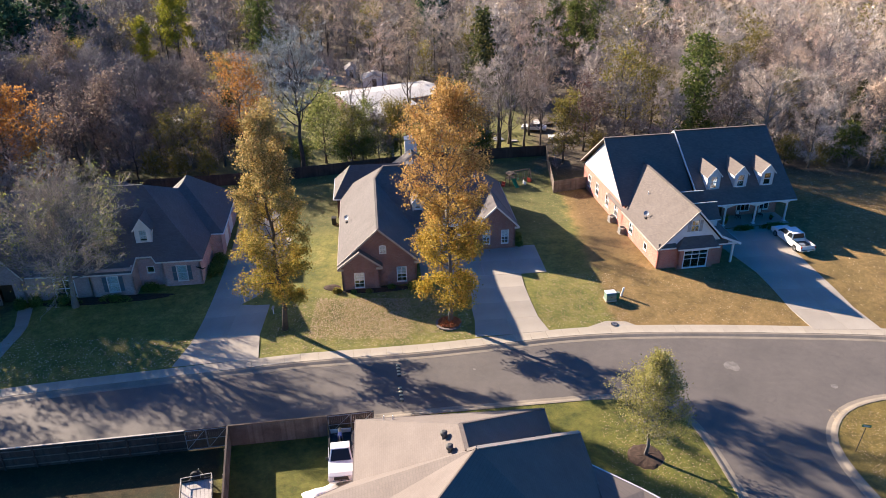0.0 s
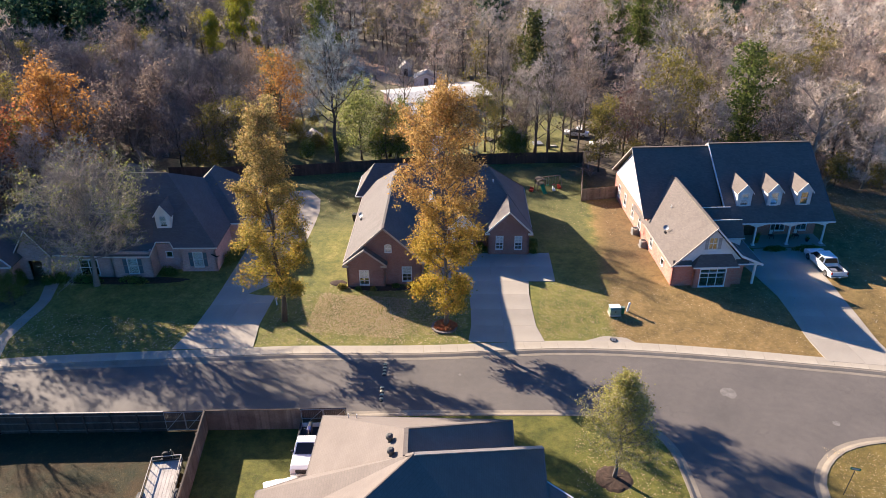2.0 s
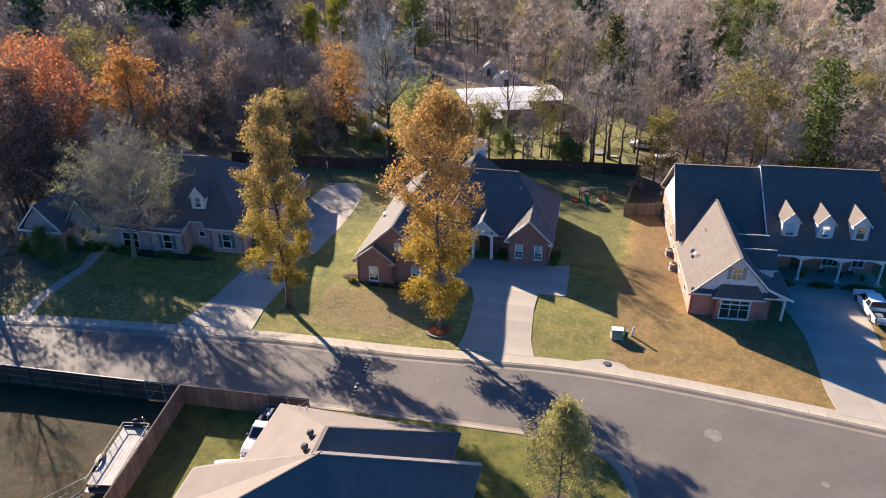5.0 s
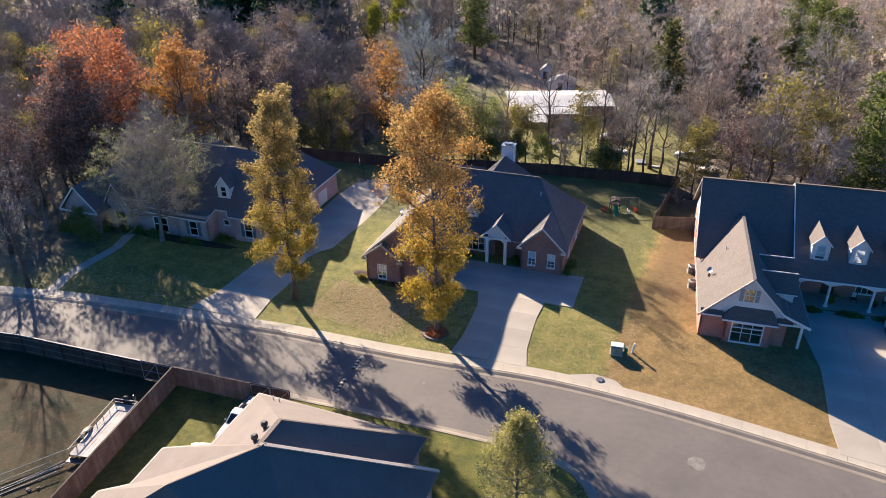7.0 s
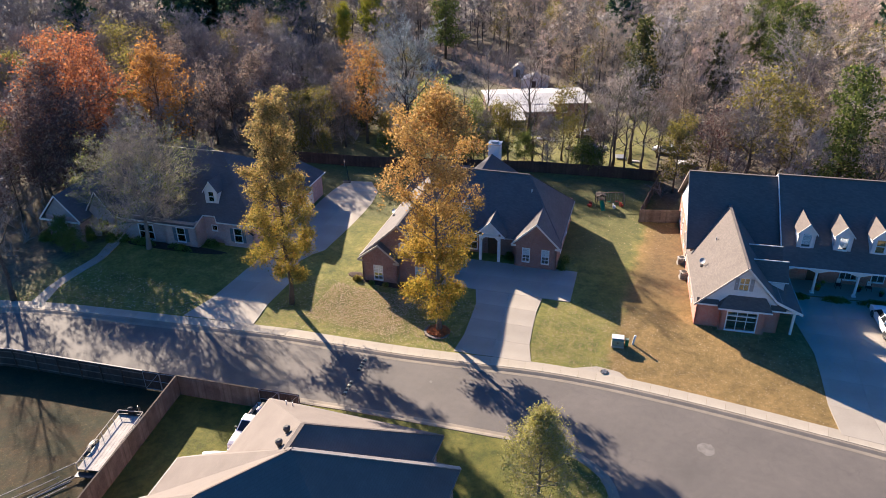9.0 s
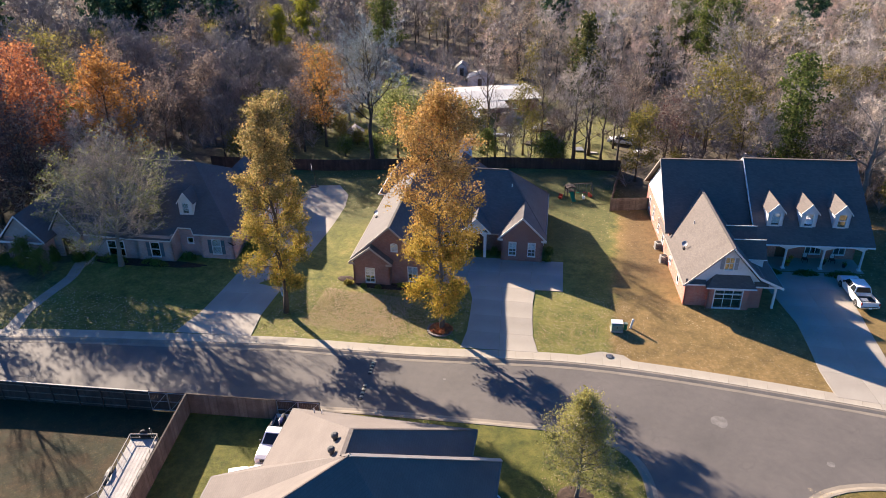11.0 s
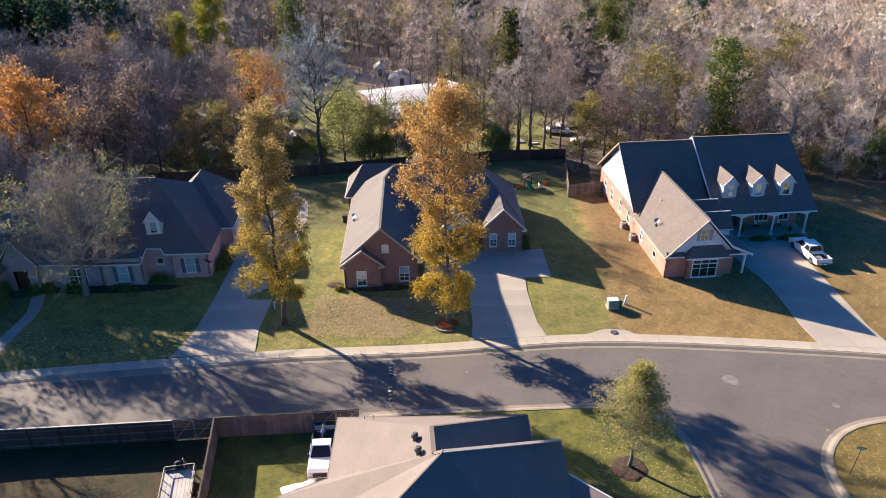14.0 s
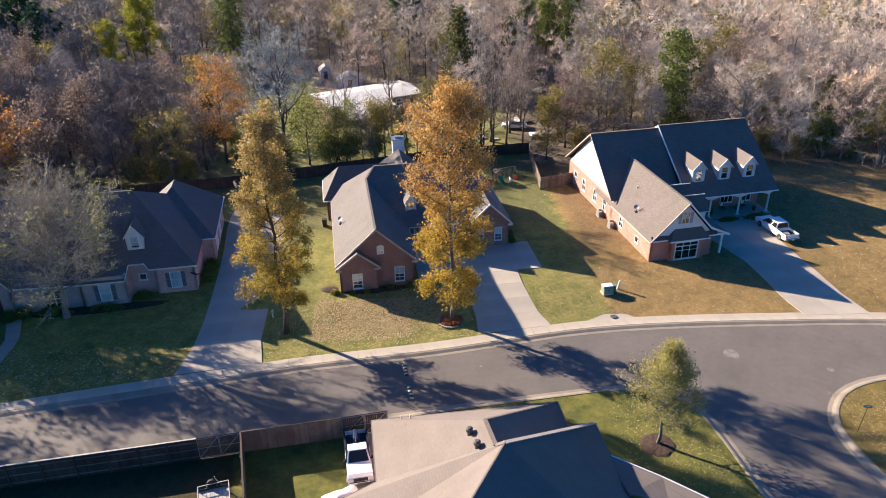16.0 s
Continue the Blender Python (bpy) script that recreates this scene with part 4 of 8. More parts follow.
    for u, c in ((11.75, None), (15.45, None), (19.1, M_CURTAIN)):
        gable_dormer(h, u, 10.55, 4.55, 1.75, 2.0, 0.95, 4.4, R, S, (0.85, 1.5), c)
    # porch
    g = Geo()
    g.box((8.0, 8.3, -0.4), (22.0, 11.7, 0.12))
    part("porch_floor", g, M_DRIVE, h)
    wall(h, (8.0, 11.6), (22.0, 11.6), 0.12, 3.5, B, [hole(2.2, 0.75, 1.2, 1.7), hole(5.6, 0.12, 1.3, 2.5), hole(9.2, 0.75, 1.7, 1.7), hole(12.2, 0.75, 1.2, 1.7)])
    window(h, (8.0, 11.6), (22.0, 11.6), 2.2, 0.75, 1.2, 1.7, 2, 2)
    window(h, (8.0, 11.6), (22.0, 11.6), 9.2, 0.75, 1.7, 1.7, 3, 2, blind=0.5)
    window(h, (8.0, 11.6), (22.0, 11.6), 12.2, 0.75, 1.2, 1.7, 2, 2)
    g = Geo()
    g.box((12.95, 11.68, 0.14), (14.25, 11.75, 2.6))
    for a, b, c0, c1 in ((13.05, 13.55, 0.3, 1.3), (13.65, 14.15, 0.3, 1.3), (13.05, 13.55, 1.45, 2.45), (13.65, 14.15, 1.45, 2.45)):
        g.box((a, 11.65, c0), (b, 11.68, c1))
    part("front_door", g, M_DOOR, h, "dark panelled front door")
    for u in (9.9, 13.1, 17.3, 21.6):
        column(h, u, 8.95, 0.12, 3.0, 0.14)
    # beam with shallow arches between the columns
    g = Geo()
    ucol = (9.9, 13.1, 17.3, 21.6)
    for a, b in zip(ucol, ucol[1:]):
        n = 12
        for i in range(n):
            t0, t1 = i / n, (i + 1) / n
            za, zb = (2.55 + 0.5 * math.sin(math.pi * t) for t in (t0, t1))
            ua, ub = a + (b - a) * t0, a + (b - a) * t1
            g.prism([(ua, 8.85, za), (ub, 8.85, zb), (ub, 8.85, 3.24), (ua, 8.85, 3.24)], (0, 0.2, 0))
    part("arched_beam", g, M_WHITE, h)
    # satellite dish and small vents on the west slope
    dish(h, (0.75, 5.7, 3.9), 0.32)
    vent_pipe(h, (2.3, 9.0, 5.45))
    g = Geo()
    g.tube([(9.3, 18.1, 9.9), (9.35, 18.1, 10.65)], [0.025, 0.02], 6)
    g.beam((9.3, 18.1, 10.5), (9.55, 18.1, 10.72), 0.04, 0.04)
    part("aerial", g, M_STEEL, h)
    return h


def dish(house, p, r):
    g = Geo()
    x, y, z = p
    axis = Vector((-0.5, -0.6, 0.6)).normalized()
    a = axis.cross(Vector((0, 0, 1))).normalized()
    b = axis.cross(a)
    c = Vector((x, y, z + 0.55))
    rings = []
    for k, (rr, dd) in enumerate(((0.02, 0.0), (0.5, 0.06), (1.0, 0.2))):
        rings.append([c + axis * dd * r + (a * math.cos(t) + b * math.sin(t)) * r * rr for t in np.linspace(0, 2 * math.pi, 17)[:-1]])
    for k in range(2):
        i0 = len(g.v)
        g.v += [tuple(p) for p in rings[k] + rings[k + 1]]
        g.f += [(i0 + i, i0 + (i + 1) % 16, i0 + 16 + (i + 1) % 16, i0 + 16 + i) for i in range(16)]
    part("dish", g, M_STEEL, house, "round grey satellite dish")
    g = Geo()
    g.tube([(x, y, z - 0.15), (x, y, z + 0.3), tuple(c)], [0.03, 0.03, 0.03], 6)
    g.tube([tuple(c - b * r * 0.6), tuple(c + axis * 0.5)], [0.015, 0.015], 5)
    g.box((x - 0.16, y - 0.16, z - 0.12), (x + 0.16, y + 0.16, z + 0.02))
    part("dish_mount", g, M_IRON, house)


def vent_pipe(house, p):
    g = Geo()
    x, y, z = p
    g.tube([(x, y, z - 0.3), (x, y, z + 0.35)], [0.05, 0.05], 8)
    part("vent_pipe", g, M_WHITE, house)


# ---- the brown brick house in the middle ----
def house_middle():
    h = thing("house", "single-storey brown brick house with steep shingled hip and gables", "house", pose(-11.5, 69.3, 0.55, 0, 0, 6.0))
    R, B = M_ROOF_B, M_BRICK_B
    ez = 3.35
    # front wing
    wall(h, (0, 0), (8.3, 0), -0.3, ez, B, [hole(6.6, 0.55, 0.95, 1.7), hole(1.85, 0.4, 0.0, 0.0), hole(4.6, 4.2, 0.62, 0.7)], (4.15, 7.15))
    window(h, (0, 0), (8.3, 0), 6.6, 0.55, 0.95, 1.7, 2, 4, blind=0.5)
    window(h, (0, 0), (8.3, 0), 4.6, 4.2, 0.62, 0.7, 2, 2, arch=0.14, blind=1.0)
    wall(h, (-0.0, -0.7), (4.2, -0.7), -0.3, 3.0, B, [hole(1.9, 0.45, 0.95, 1.7)], (2.05, 4.75))
    window(h, (-0.0, -0.7), (4.2, -0.7), 1.9, 0.45, 0.95, 1.7, 2, 4, blind=0.5)
    wall(h, (0, 0), (0, -0.7), -0.3, 3.0, B)
    wall(h, (4.2, -0.7), (4.2, 0), -0.3, 3.0, B)
    roof(h, [[(-0.4, -1.0, 2.95), (2.05, -1.0, 4.9), (2.05, 1.6, 4.9), (-0.4, 1.6, 2.95)], [(4.5, -1.0, 2.95), (2.05, -1.0, 4.9), (2.05, 1.6, 4.9), (4.5, 1.6, 2.95)]], R)
    trim(h, [[(-0.4, -1.03, 2.95), (2.05, -1.03, 4.9), (4.5, -1.03, 2.95)], [(-0.4, -1.03, 2.9), (0.25, -1.03, 2.9)], [(3.8, -1.03, 2.9), (4.5, -1.03, 2.9)]], 0.07, 0.24, M_RAKE)
    wall(h, (0, 18.0), (0, 0), -0.3, ez, B, [hole(7.0, 0.6, 0.9, 1.6), hole(12.0, 0.6, 0.9, 1.6)])
    for s in (7.0, 12.0):
        window(h, (0, 18.0), (0, 0), s, 0.6, 0.9, 1.6, 2, 2, blind=1.0)
    wall(h, (8.3, 0), (8.3, 9.2), -0.3, ez, B, [hole(6.2, 0.6, 1.0, 1.7)])
    window(h, (8.3, 0), (8.3, 9.2), 6.2, 0.6, 1.0, 1.7, 2, 2)
    # roof planes: west plane of the wing runs on into the hip
    k = 0.93
    e0 = ez - 0.3
    zr = e0 + k * 4.5
    um, vm, zm = 5.3, 15.4, e0 + k * 5.65
    vz = 8.0 + (vm - 8.0) * (zr - e0) / (zm - e0)
    roof(h, [[(-0.35, -0.35, e0), (4.15, -0.35, zr), (4.15, vz, zr), (um, vm, zm), (-0.35, 20.8, e0)],
             [(8.65, -0.35, e0), (4.15, -0.35, zr), (4.15, vz + 0.2, zr), (8.65, 8.6, e0)]], R, label="shingle slopes of the front wing")
    trim(h, [[(-0.35, -0.38, e0), (4.15, -0.38, zr), (8.65, -0.38, e0)], [(8.0, -0.4, e0), (8.65, -0.4, e0)]], 0.07, 0.26, M_RAKE)
    trim(h, [[(-0.4, -0.35, e0), (-0.4, 17.5, e0)], [(8.7, -0.35, e0), (8.7, 8.0, e0)]], 0.08, 0.13, M_RAKE, "gutter")
    ridge_cap(h, [[(4.15, -0.35, zr), (4.15, vz, zr), (um, vm, zm), (15.9, vm, zm)], [(15.9, vm, zm), (21.1, 7.9, e0)], [(15.9, vm, zm), (21.1, 20.8, e0)]], R, 0.24)
    roof(h, [[(4.15, vz, zr), (2.1, 8.0, e0), (21.1, 8.0, e0), (15.9, vm, zm), (um, vm, zm)], [(15.9, vm, zm), (21.1, 8.0, e0), (21.1, 20.8, e0)],
             [(15.9, vm, zm), (21.1, 20.8, e0), (-0.35, 20.8, e0), (um, vm, zm)]], R, label="main hip of dark shingles")
    trim(h, [[(21.15, 8.0, e0), (21.15, 20.8, e0)], [(8.65, 7.95, e0), (16.0, 7.95, e0)]], 0.08, 0.13, M_RAKE, "gutter")
    wall(h, (8.3, 9.2), (15.9, 9.2), -0.3, ez, B, [hole(1.5, 0.55, 2.2, 1.75), hole(4.7, -0.05, 1.5, 2.5)])
    window(h, (8.3, 9.2), (15.9, 9.2), 1.5, 0.55, 2.2, 1.75, 3, 2, arch=0.4, wide=0.11)
    wall(h, (20.8, 8.0), (20.8, 21.0), -0.3, ez, B, [hole(3, 0.7, 0.9, 1.5), hole(8, 0.7, 0.9, 1.5)])
    window(h, (20.8, 8.0), (20.8, 21.0), 3, 0.7, 0.9, 1.5, 2, 2)
    window(h, (20.8, 8.0), (20.8, 21.0), 8, 0.7, 0.9, 1.5, 2, 2)
    wall(h, (20.8, 21.0), (0, 21.0), -0.3, ez, B)
    # east gable wing
    wall(h, (15.9, 7.1), (20.8, 7.1), -0.3, ez, B, [hole(1.35, 0.85, 0.75, 1.65), hole(3.6, 0.85, 0.75, 1.65)], (2.45, 5.7))
    for s in (1.35, 3.6):
        window(h, (15.9, 7.1), (20.8, 7.1), s, 0.85, 0.75, 1.65, 2, 4, blind=0.5)
    wall(h, (15.9, 9.4), (15.9, 7.1), -0.3, ez, B)
    wall(h, (20.8, 7.1), (20.8, 8.2), -0.3, ez, B)
    roof(h, [[(15.5, 6.75, e0), (18.35, 6.75, 5.85), (18.35, 12.1, 5.85), (15.5, 8.4, e0)], [(21.2, 6.75, e0), (18.35, 6.75, 5.85), (18.35, 12.1, 5.85), (21.2, 8.4, e0)]], R)
    trim(h, [[(15.5, 6.72, e0), (18.35, 6.72, 5.85), (21.2, 6.72, e0)], [(15.5, 6.7, e0), (16.1, 6.7, e0)], [(20.6, 6.7, e0), (21.2, 6.7, e0)]], 0.07, 0.24, M_TRIM)
    # entrance portico
    column(h, 11.75, 7.55, -0.25, 3.35, 0.16, square=True)
    column(h, 13.95, 7.55, -0.25, 3.35, 0.16, square=True)
    g = Geo()
    n = 12
    for i in range(n):
        t0, t1 = i / n, (i + 1) / n
        ua, ub = 11.85 + 2.0 * t0, 11.85 + 2.0 * t1
        za, zb = (2.75 + 0.62 * math.sin(math.pi * t) for t in (t0, t1))
        g.prism([(ua, 7.45, za), (ub, 7.45, zb), (ub, 7.45, 3.75), (ua, 7.45, 3.75)], (0, 0.2, 0))
    part("arch", g, M_WHITE, h)
    wall(h, (11.4, 7.5), (14.3, 7.5), 3.7, 3.75, M_SIDING, (), (1.45, 5.0), 0.15, "gable_wall")
    roof(h, [[(11.05, 7.2, 3.45), (12.85, 7.2, 5.2), (12.85, 11.2, 5.2), (11.05, 9.4, 3.45)], [(14.65, 7.2, 3.45), (12.85, 7.2, 5.2), (12.85, 11.2, 5.2), (14.65, 9.4, 3.45)]], R)
    trim(h, [[(11.05, 7.17, 3.45), (12.85, 7.17, 5.2), (14.65, 7.17, 3.45)], [(11.05, 7.16, 3.5), (14.65, 7.16, 3.5)]], 0.07, 0.22)
    g = Geo()
    g.box((12.25, 9.28, -0.05), (13.75, 9.36, 2.45))
    part("front_door", g, M_DOOR, h, "dark double front door in shade")
    gable_dormer(h, 9.2, 9.9, 4.5, 1.3, 1.1, 0.75, 3.4, R, M_TRIM, (0.55, 0.75))
    # west rear wing with its own hip
    wall(h, (-0.9, 24.6), (-0.9, 18.0), -0.3, ez, B)
    wall(h, (-0.9, 18.0), (0.2, 18.0), -0.3, ez, B)
    zp = e0 + 3.3
    roof(h, [[(-1.3, 17.6, e0), (1.0, 21.2, zp), (-1.3, 24.9, e0)], [(-1.3, 17.6, e0), (6.0, 17.6, e0), (7.5, 21.2, zp), (1.0, 21.2, zp)], [(-1.3, 24.9, e0), (6.0, 24.9, e0), (7.5, 21.2, zp), (1.0, 21.2, zp)]], R)
    trim(h, [[(-1.34, 17.6, e0), (-1.34, 24.9, e0)], [(-1.3, 17.55, e0), (2.0, 17.55, e0)]], 0.08, 0.14, name="gutter")
    # rear wing with the chimney
    roof(h, [[(5.5, 27.5, e0), (9.3, 23.8, 7.3), (9.3, 17.0, 7.3), (5.5, 17.0, e0)], [(13.1, 27.5, e0), (9.3, 23.8, 7.3), (9.3, 17.0, 7.3), (13.1, 17.0, e0)], [(5.5, 27.5, e0), (9.3, 23.8, 7.3), (13.1, 27.5, e0)]], R)
    wall(h, (13.0, 21), (13.0, 27.0), -0.3, ez, B)
    wall(h, (13.0, 27.0), (5.6, 27.0), -0.3, ez, B)
    wall(h, (5.6, 27.0), (5.6, 21), -0.3, ez, B)
    g = Geo()
    g.box((8.6, 24.6, 2), (10.2, 26.0, 8.25))
    chim = part("chimney", g, M_SIDING, h, "white clapboard chimney stack")
    g = Geo()
    g.box((8.5, 24.5, 8.25), (10.3, 26.1, 8.37))
    g.box((8.95, 24.95, 8.37), (9.85, 25.65, 8.6))
    part("chimney_cap", g, M_STEEL, chim)
    dish(h, (0.6, 8.6, 4.05), 0.3)
    vent_pipe(h, (16.6, 13.4, 6.9))
    return h


# ---- the long grey-rose house behind the bare tree ----
def house_west():
    h = thing("house", "long rose brick house with a charcoal hip roof and white dormer", "house", pose(-28.0, 70.0, 0.55, 0, 0, 7.0))
    R, B, S = M_ROOF_A, M_BRICK_A, M_STONE_A
    ez, e0 = 3.45, 3.35
    wall(h, (-3.5, 0.3), (0.7, 0.3), -0.3, ez, B, [hole(2.1, 0.75, 1.0, 1.8)])
    window(h, (-3.5, 0.3), (0.7, 0.3), 2.1, 0.75, 1.0, 1.8, 1, 2, blind=1.0, shutters=M_SHUT)
    wall(h, (-6.2, 0.8), (-3.5, 0.8), -0.3, ez, B, [hole(1.35, 1.75, 0.65, 0.65)])
    window(h, (-6.2, 0.8), (-3.5, 0.8), 1.35, 1.75, 0.65, 0.65, 1, 1)
    wall(h, (-3.5, 0.8), (-3.5, 0.3), -0.3, ez, B)
    wall(h, (-10.7, -1.2), (-6.2, -1.2), -0.3, ez, S, [hole(2.3, 0.75, 1.05, 1.8)])
    window(h, (-10.7, -1.2), (-6.2, -1.2), 2.3, 0.75, 1.05, 1.8, 1, 2, blind=1.0, shutters=M_SHUT)
    wall(h, (-6.2, -1.2), (-6.2, 0.8), -0.3, ez, S)
    wall(h, (-10.7, 0.4), (-10.7, -1.2), -0.3, ez, S)
    wall(h, (-17.6, -0.9), (-10.9, -0.9), -0.3, ez, S, [hole(4.0, 0.35, 2.0, 1.9)])
    window(h, (-17.6, -0.9), (-10.9, -0.9), 4.0, 0.35, 2.0, 1.9, 2, 2, arch=0.5, wide=0.12)
    wall(h, (-10.9, -0.9), (-10.9, 0.4), -0.3, ez, S)
    wall(h, (-21.2, -1.4), (-17.6, -1.4), -0.3, ez, S, [hole(1.8, -0.2, 1.6, 2.7)], (1.8, 6.3))
    g = Geo()
    g.box((-20.2, -0.75, -0.2), (-18.6, -0.68, 2.5))
    part("front_door", g, M_DOOR, h, "dark front door in an arched entry")
    wall(h, (-17.6, -1.4), (-17.6, -0.9), -0.3, ez, S)
    wall(h, (-26.0, -3.4), (-21.2, -3.4), -0.3, ez, B, [hole(2.4, 0.75, 1.1, 1.7)])
    wall(h, (-25.98, -3.38), (-21.2, -3.38), ez, ez + 0.02, M_SHUTG, (), (2.4, 6.2), 0.2, "gable_wall", "blue-grey gable")
    window(h, (-26.0, -3.4), (-21.2, -3.4), 2.4, 0.75, 1.1, 1.7, 1, 2, blind=1.0)
    wall(h, (-21.2, -3.4), (-21.2, -1.4), -0.3, ez, B)
    wall(h, (-26.0, 12.0), (-26.0, -3.4), -0.3, ez, B)
    wall(h, (0.7, 0.3), (0.7, 6.6), -0.3, ez, B)
    wall(h, (0.7, 6.6), (2.1, 6.6), -0.3, ez, B)
    wall(h, (2.1, 6.6), (2.1, 18.0), -0.3, ez, B, [hole(3.4, -0.25, 2.6, 2.4), hole(7.0, -0.25, 2.6, 2.4)])
    for c in (10.0, 13.6):
        g = Geo()
        for k in range(4):
            g.box((1.95, c - 1.3, -0.25 + k * 0.6), (2.03, c + 1.3, -0.25 + k * 0.6 + 0.58))
        part("garage_door", g, M_WHITE, h, "white panelled garage door")
    wall(h, (2.1, 18.0), (-26.0, 18.0), -0.3, ez, B)
    # main hip
    zr, vr = 10.15, 6.0
    roof(h, [[(1.05, -0.1, e0), (-5.4, vr, zr), (1.05, 18.4, e0)],
             [(1.05, -0.1, e0), (-3.9, -0.1, e0), (-4.4, 0.45, e0 + 0.5), (-6.0, 0.45, e0 + 0.5), (-6.2, -1.5, e0 - 1.1 + 0.75), (-10.9, -1.5, e0 - 0.35), (-18.0, -1.3, e0 - 0.2), (-26.4, -0.6, e0), (-19.5, vr, zr), (-5.4, vr, zr)],
             [(-26.4, -0.6, e0), (-19.5, vr, zr), (-26.4, 18.4, e0)],
             [(-26.4, 18.4, e0), (-19.5, vr, zr), (-5.4, vr, zr), (1.05, 18.4, e0)]], R, 0.14, label="charcoal shingle hip roof")
    ridge_cap(h, [[(-19.5, vr, zr + 0.02), (-5.4, vr, zr + 0.02)]], M_RAKE, 0.05)
    # a small hip that rises behind the main ridge
    va, za = vr + 0.95, zr + 0.95
    roof(h, [[(-12.2, vr + 0.05, zr - 0.1), (-9.9, va, za), (-5.8, vr + 0.05, zr - 0.1)], [(-12.2, vr + 0.05, zr - 0.1), (-9.9, va, za), (-9.9, 15.5, e0 + 1.0)], [(-5.8, vr + 0.05, zr - 0.1), (-9.9, va, za), (-9.9, 15.5, e0 + 1.0)]], R, 0.1)
    trim(h, [[(1.1, -0.13, e0), (-3.9, -0.13, e0), (-4.4, 0.42, e0 + 0.5), (-6.0, 0.42, e0 + 0.5), (-6.2, -1.53, e0 - 0.35), (-10.9, -1.53, e0 - 0.35), (-17.4, -1.33, e0 - 0.2)]], 0.08, 0.14, M_TRIM, "gutter", 0.08)
    # garage wing hip
    gp = 8.1
    roof(h, [[(2.45, 6.2, e0), (-2.3, 11.5, gp), (-2.3, 13.6, gp), (2.45, 18.4, e0)], [(2.45, 6.2, e0), (-7.0, 6.2, e0), (-2.3, 11.5, gp)], [(-7.0, 6.2, e0), (-2.3, 11.5, gp), (-2.3, 13.6, gp), (-7.0, 18.4, e0)], [(2.45, 18.4, e0), (-2.3, 13.6, gp), (-7.0, 18.4, e0)]], R, 0.14)
    trim(h, [[(2.5, 18.4, e0), (2.5, 6.2, e0), (0.9, 6.2, e0)]], 0.08, 0.15, M_WHITE, "gutter", 0.08)
    gable_dormer(h, -5.1, 1.5, 5.05, 1.75, 1.75, 1.15, 4.0, R, M_WHITE, (0.72, 1.25))
    # entry gable and west gable
    roof(h, [[(-21.6, -1.75, 3.2), (-19.4, -1.75, 6.45), (-19.4, 3.4, 6.45), (-21.6, 0.2, 3.2)], [(-17.2, -1.75, 3.2), (-19.4, -1.75, 6.45), (-19.4, 3.4, 6.45), (-17.2, 0.2, 3.2)]], R, 0.14)
    trim(h, [[(-21.6, -1.78, 3.2), (-19.4, -1.78, 6.45), (-17.2, -1.78, 3.2)]], 0.07, 0.2, M_TRIM)
    roof(h, [[(-26.6, -3.8, 3.05), (-23.6, -3.8, 6.35), (-23.6, 4.2, 6.35), (-26.6, 0.5, 3.05)], [(-20.6, -3.8, 3.05), (-23.6, -3.8, 6.35), (-23.6, 4.2, 6.35), (-20.6, 0.5, 3.05)]], R, 0.14)
    trim(h, [[(-26.6, -3.83, 3.05), (-23.6, -3.83, 6.35), (-20.6, -3.83, 3.05)], [(-26.6, -3.85, 3.0), (-20.6, -3.85, 3.0)]], 0.07, 0.24)
    # wrought bracket on the front corner
    g = Geo()
    g.tube([(0.2, 0.2, 2.35), (0.55, -0.15, 2.45), (1.0, -0.3, 2.3), (1.3, -0.2, 2.4)], [0.05, 0.09, 0.09, 0.04], 6)
    g.tube([(0.3, -0.1, 2.5), (0.9, -0.35, 2.55)], [0.04, 0.04], 5)
    part("wall_bracket", g, M_IRON, h)
    return h


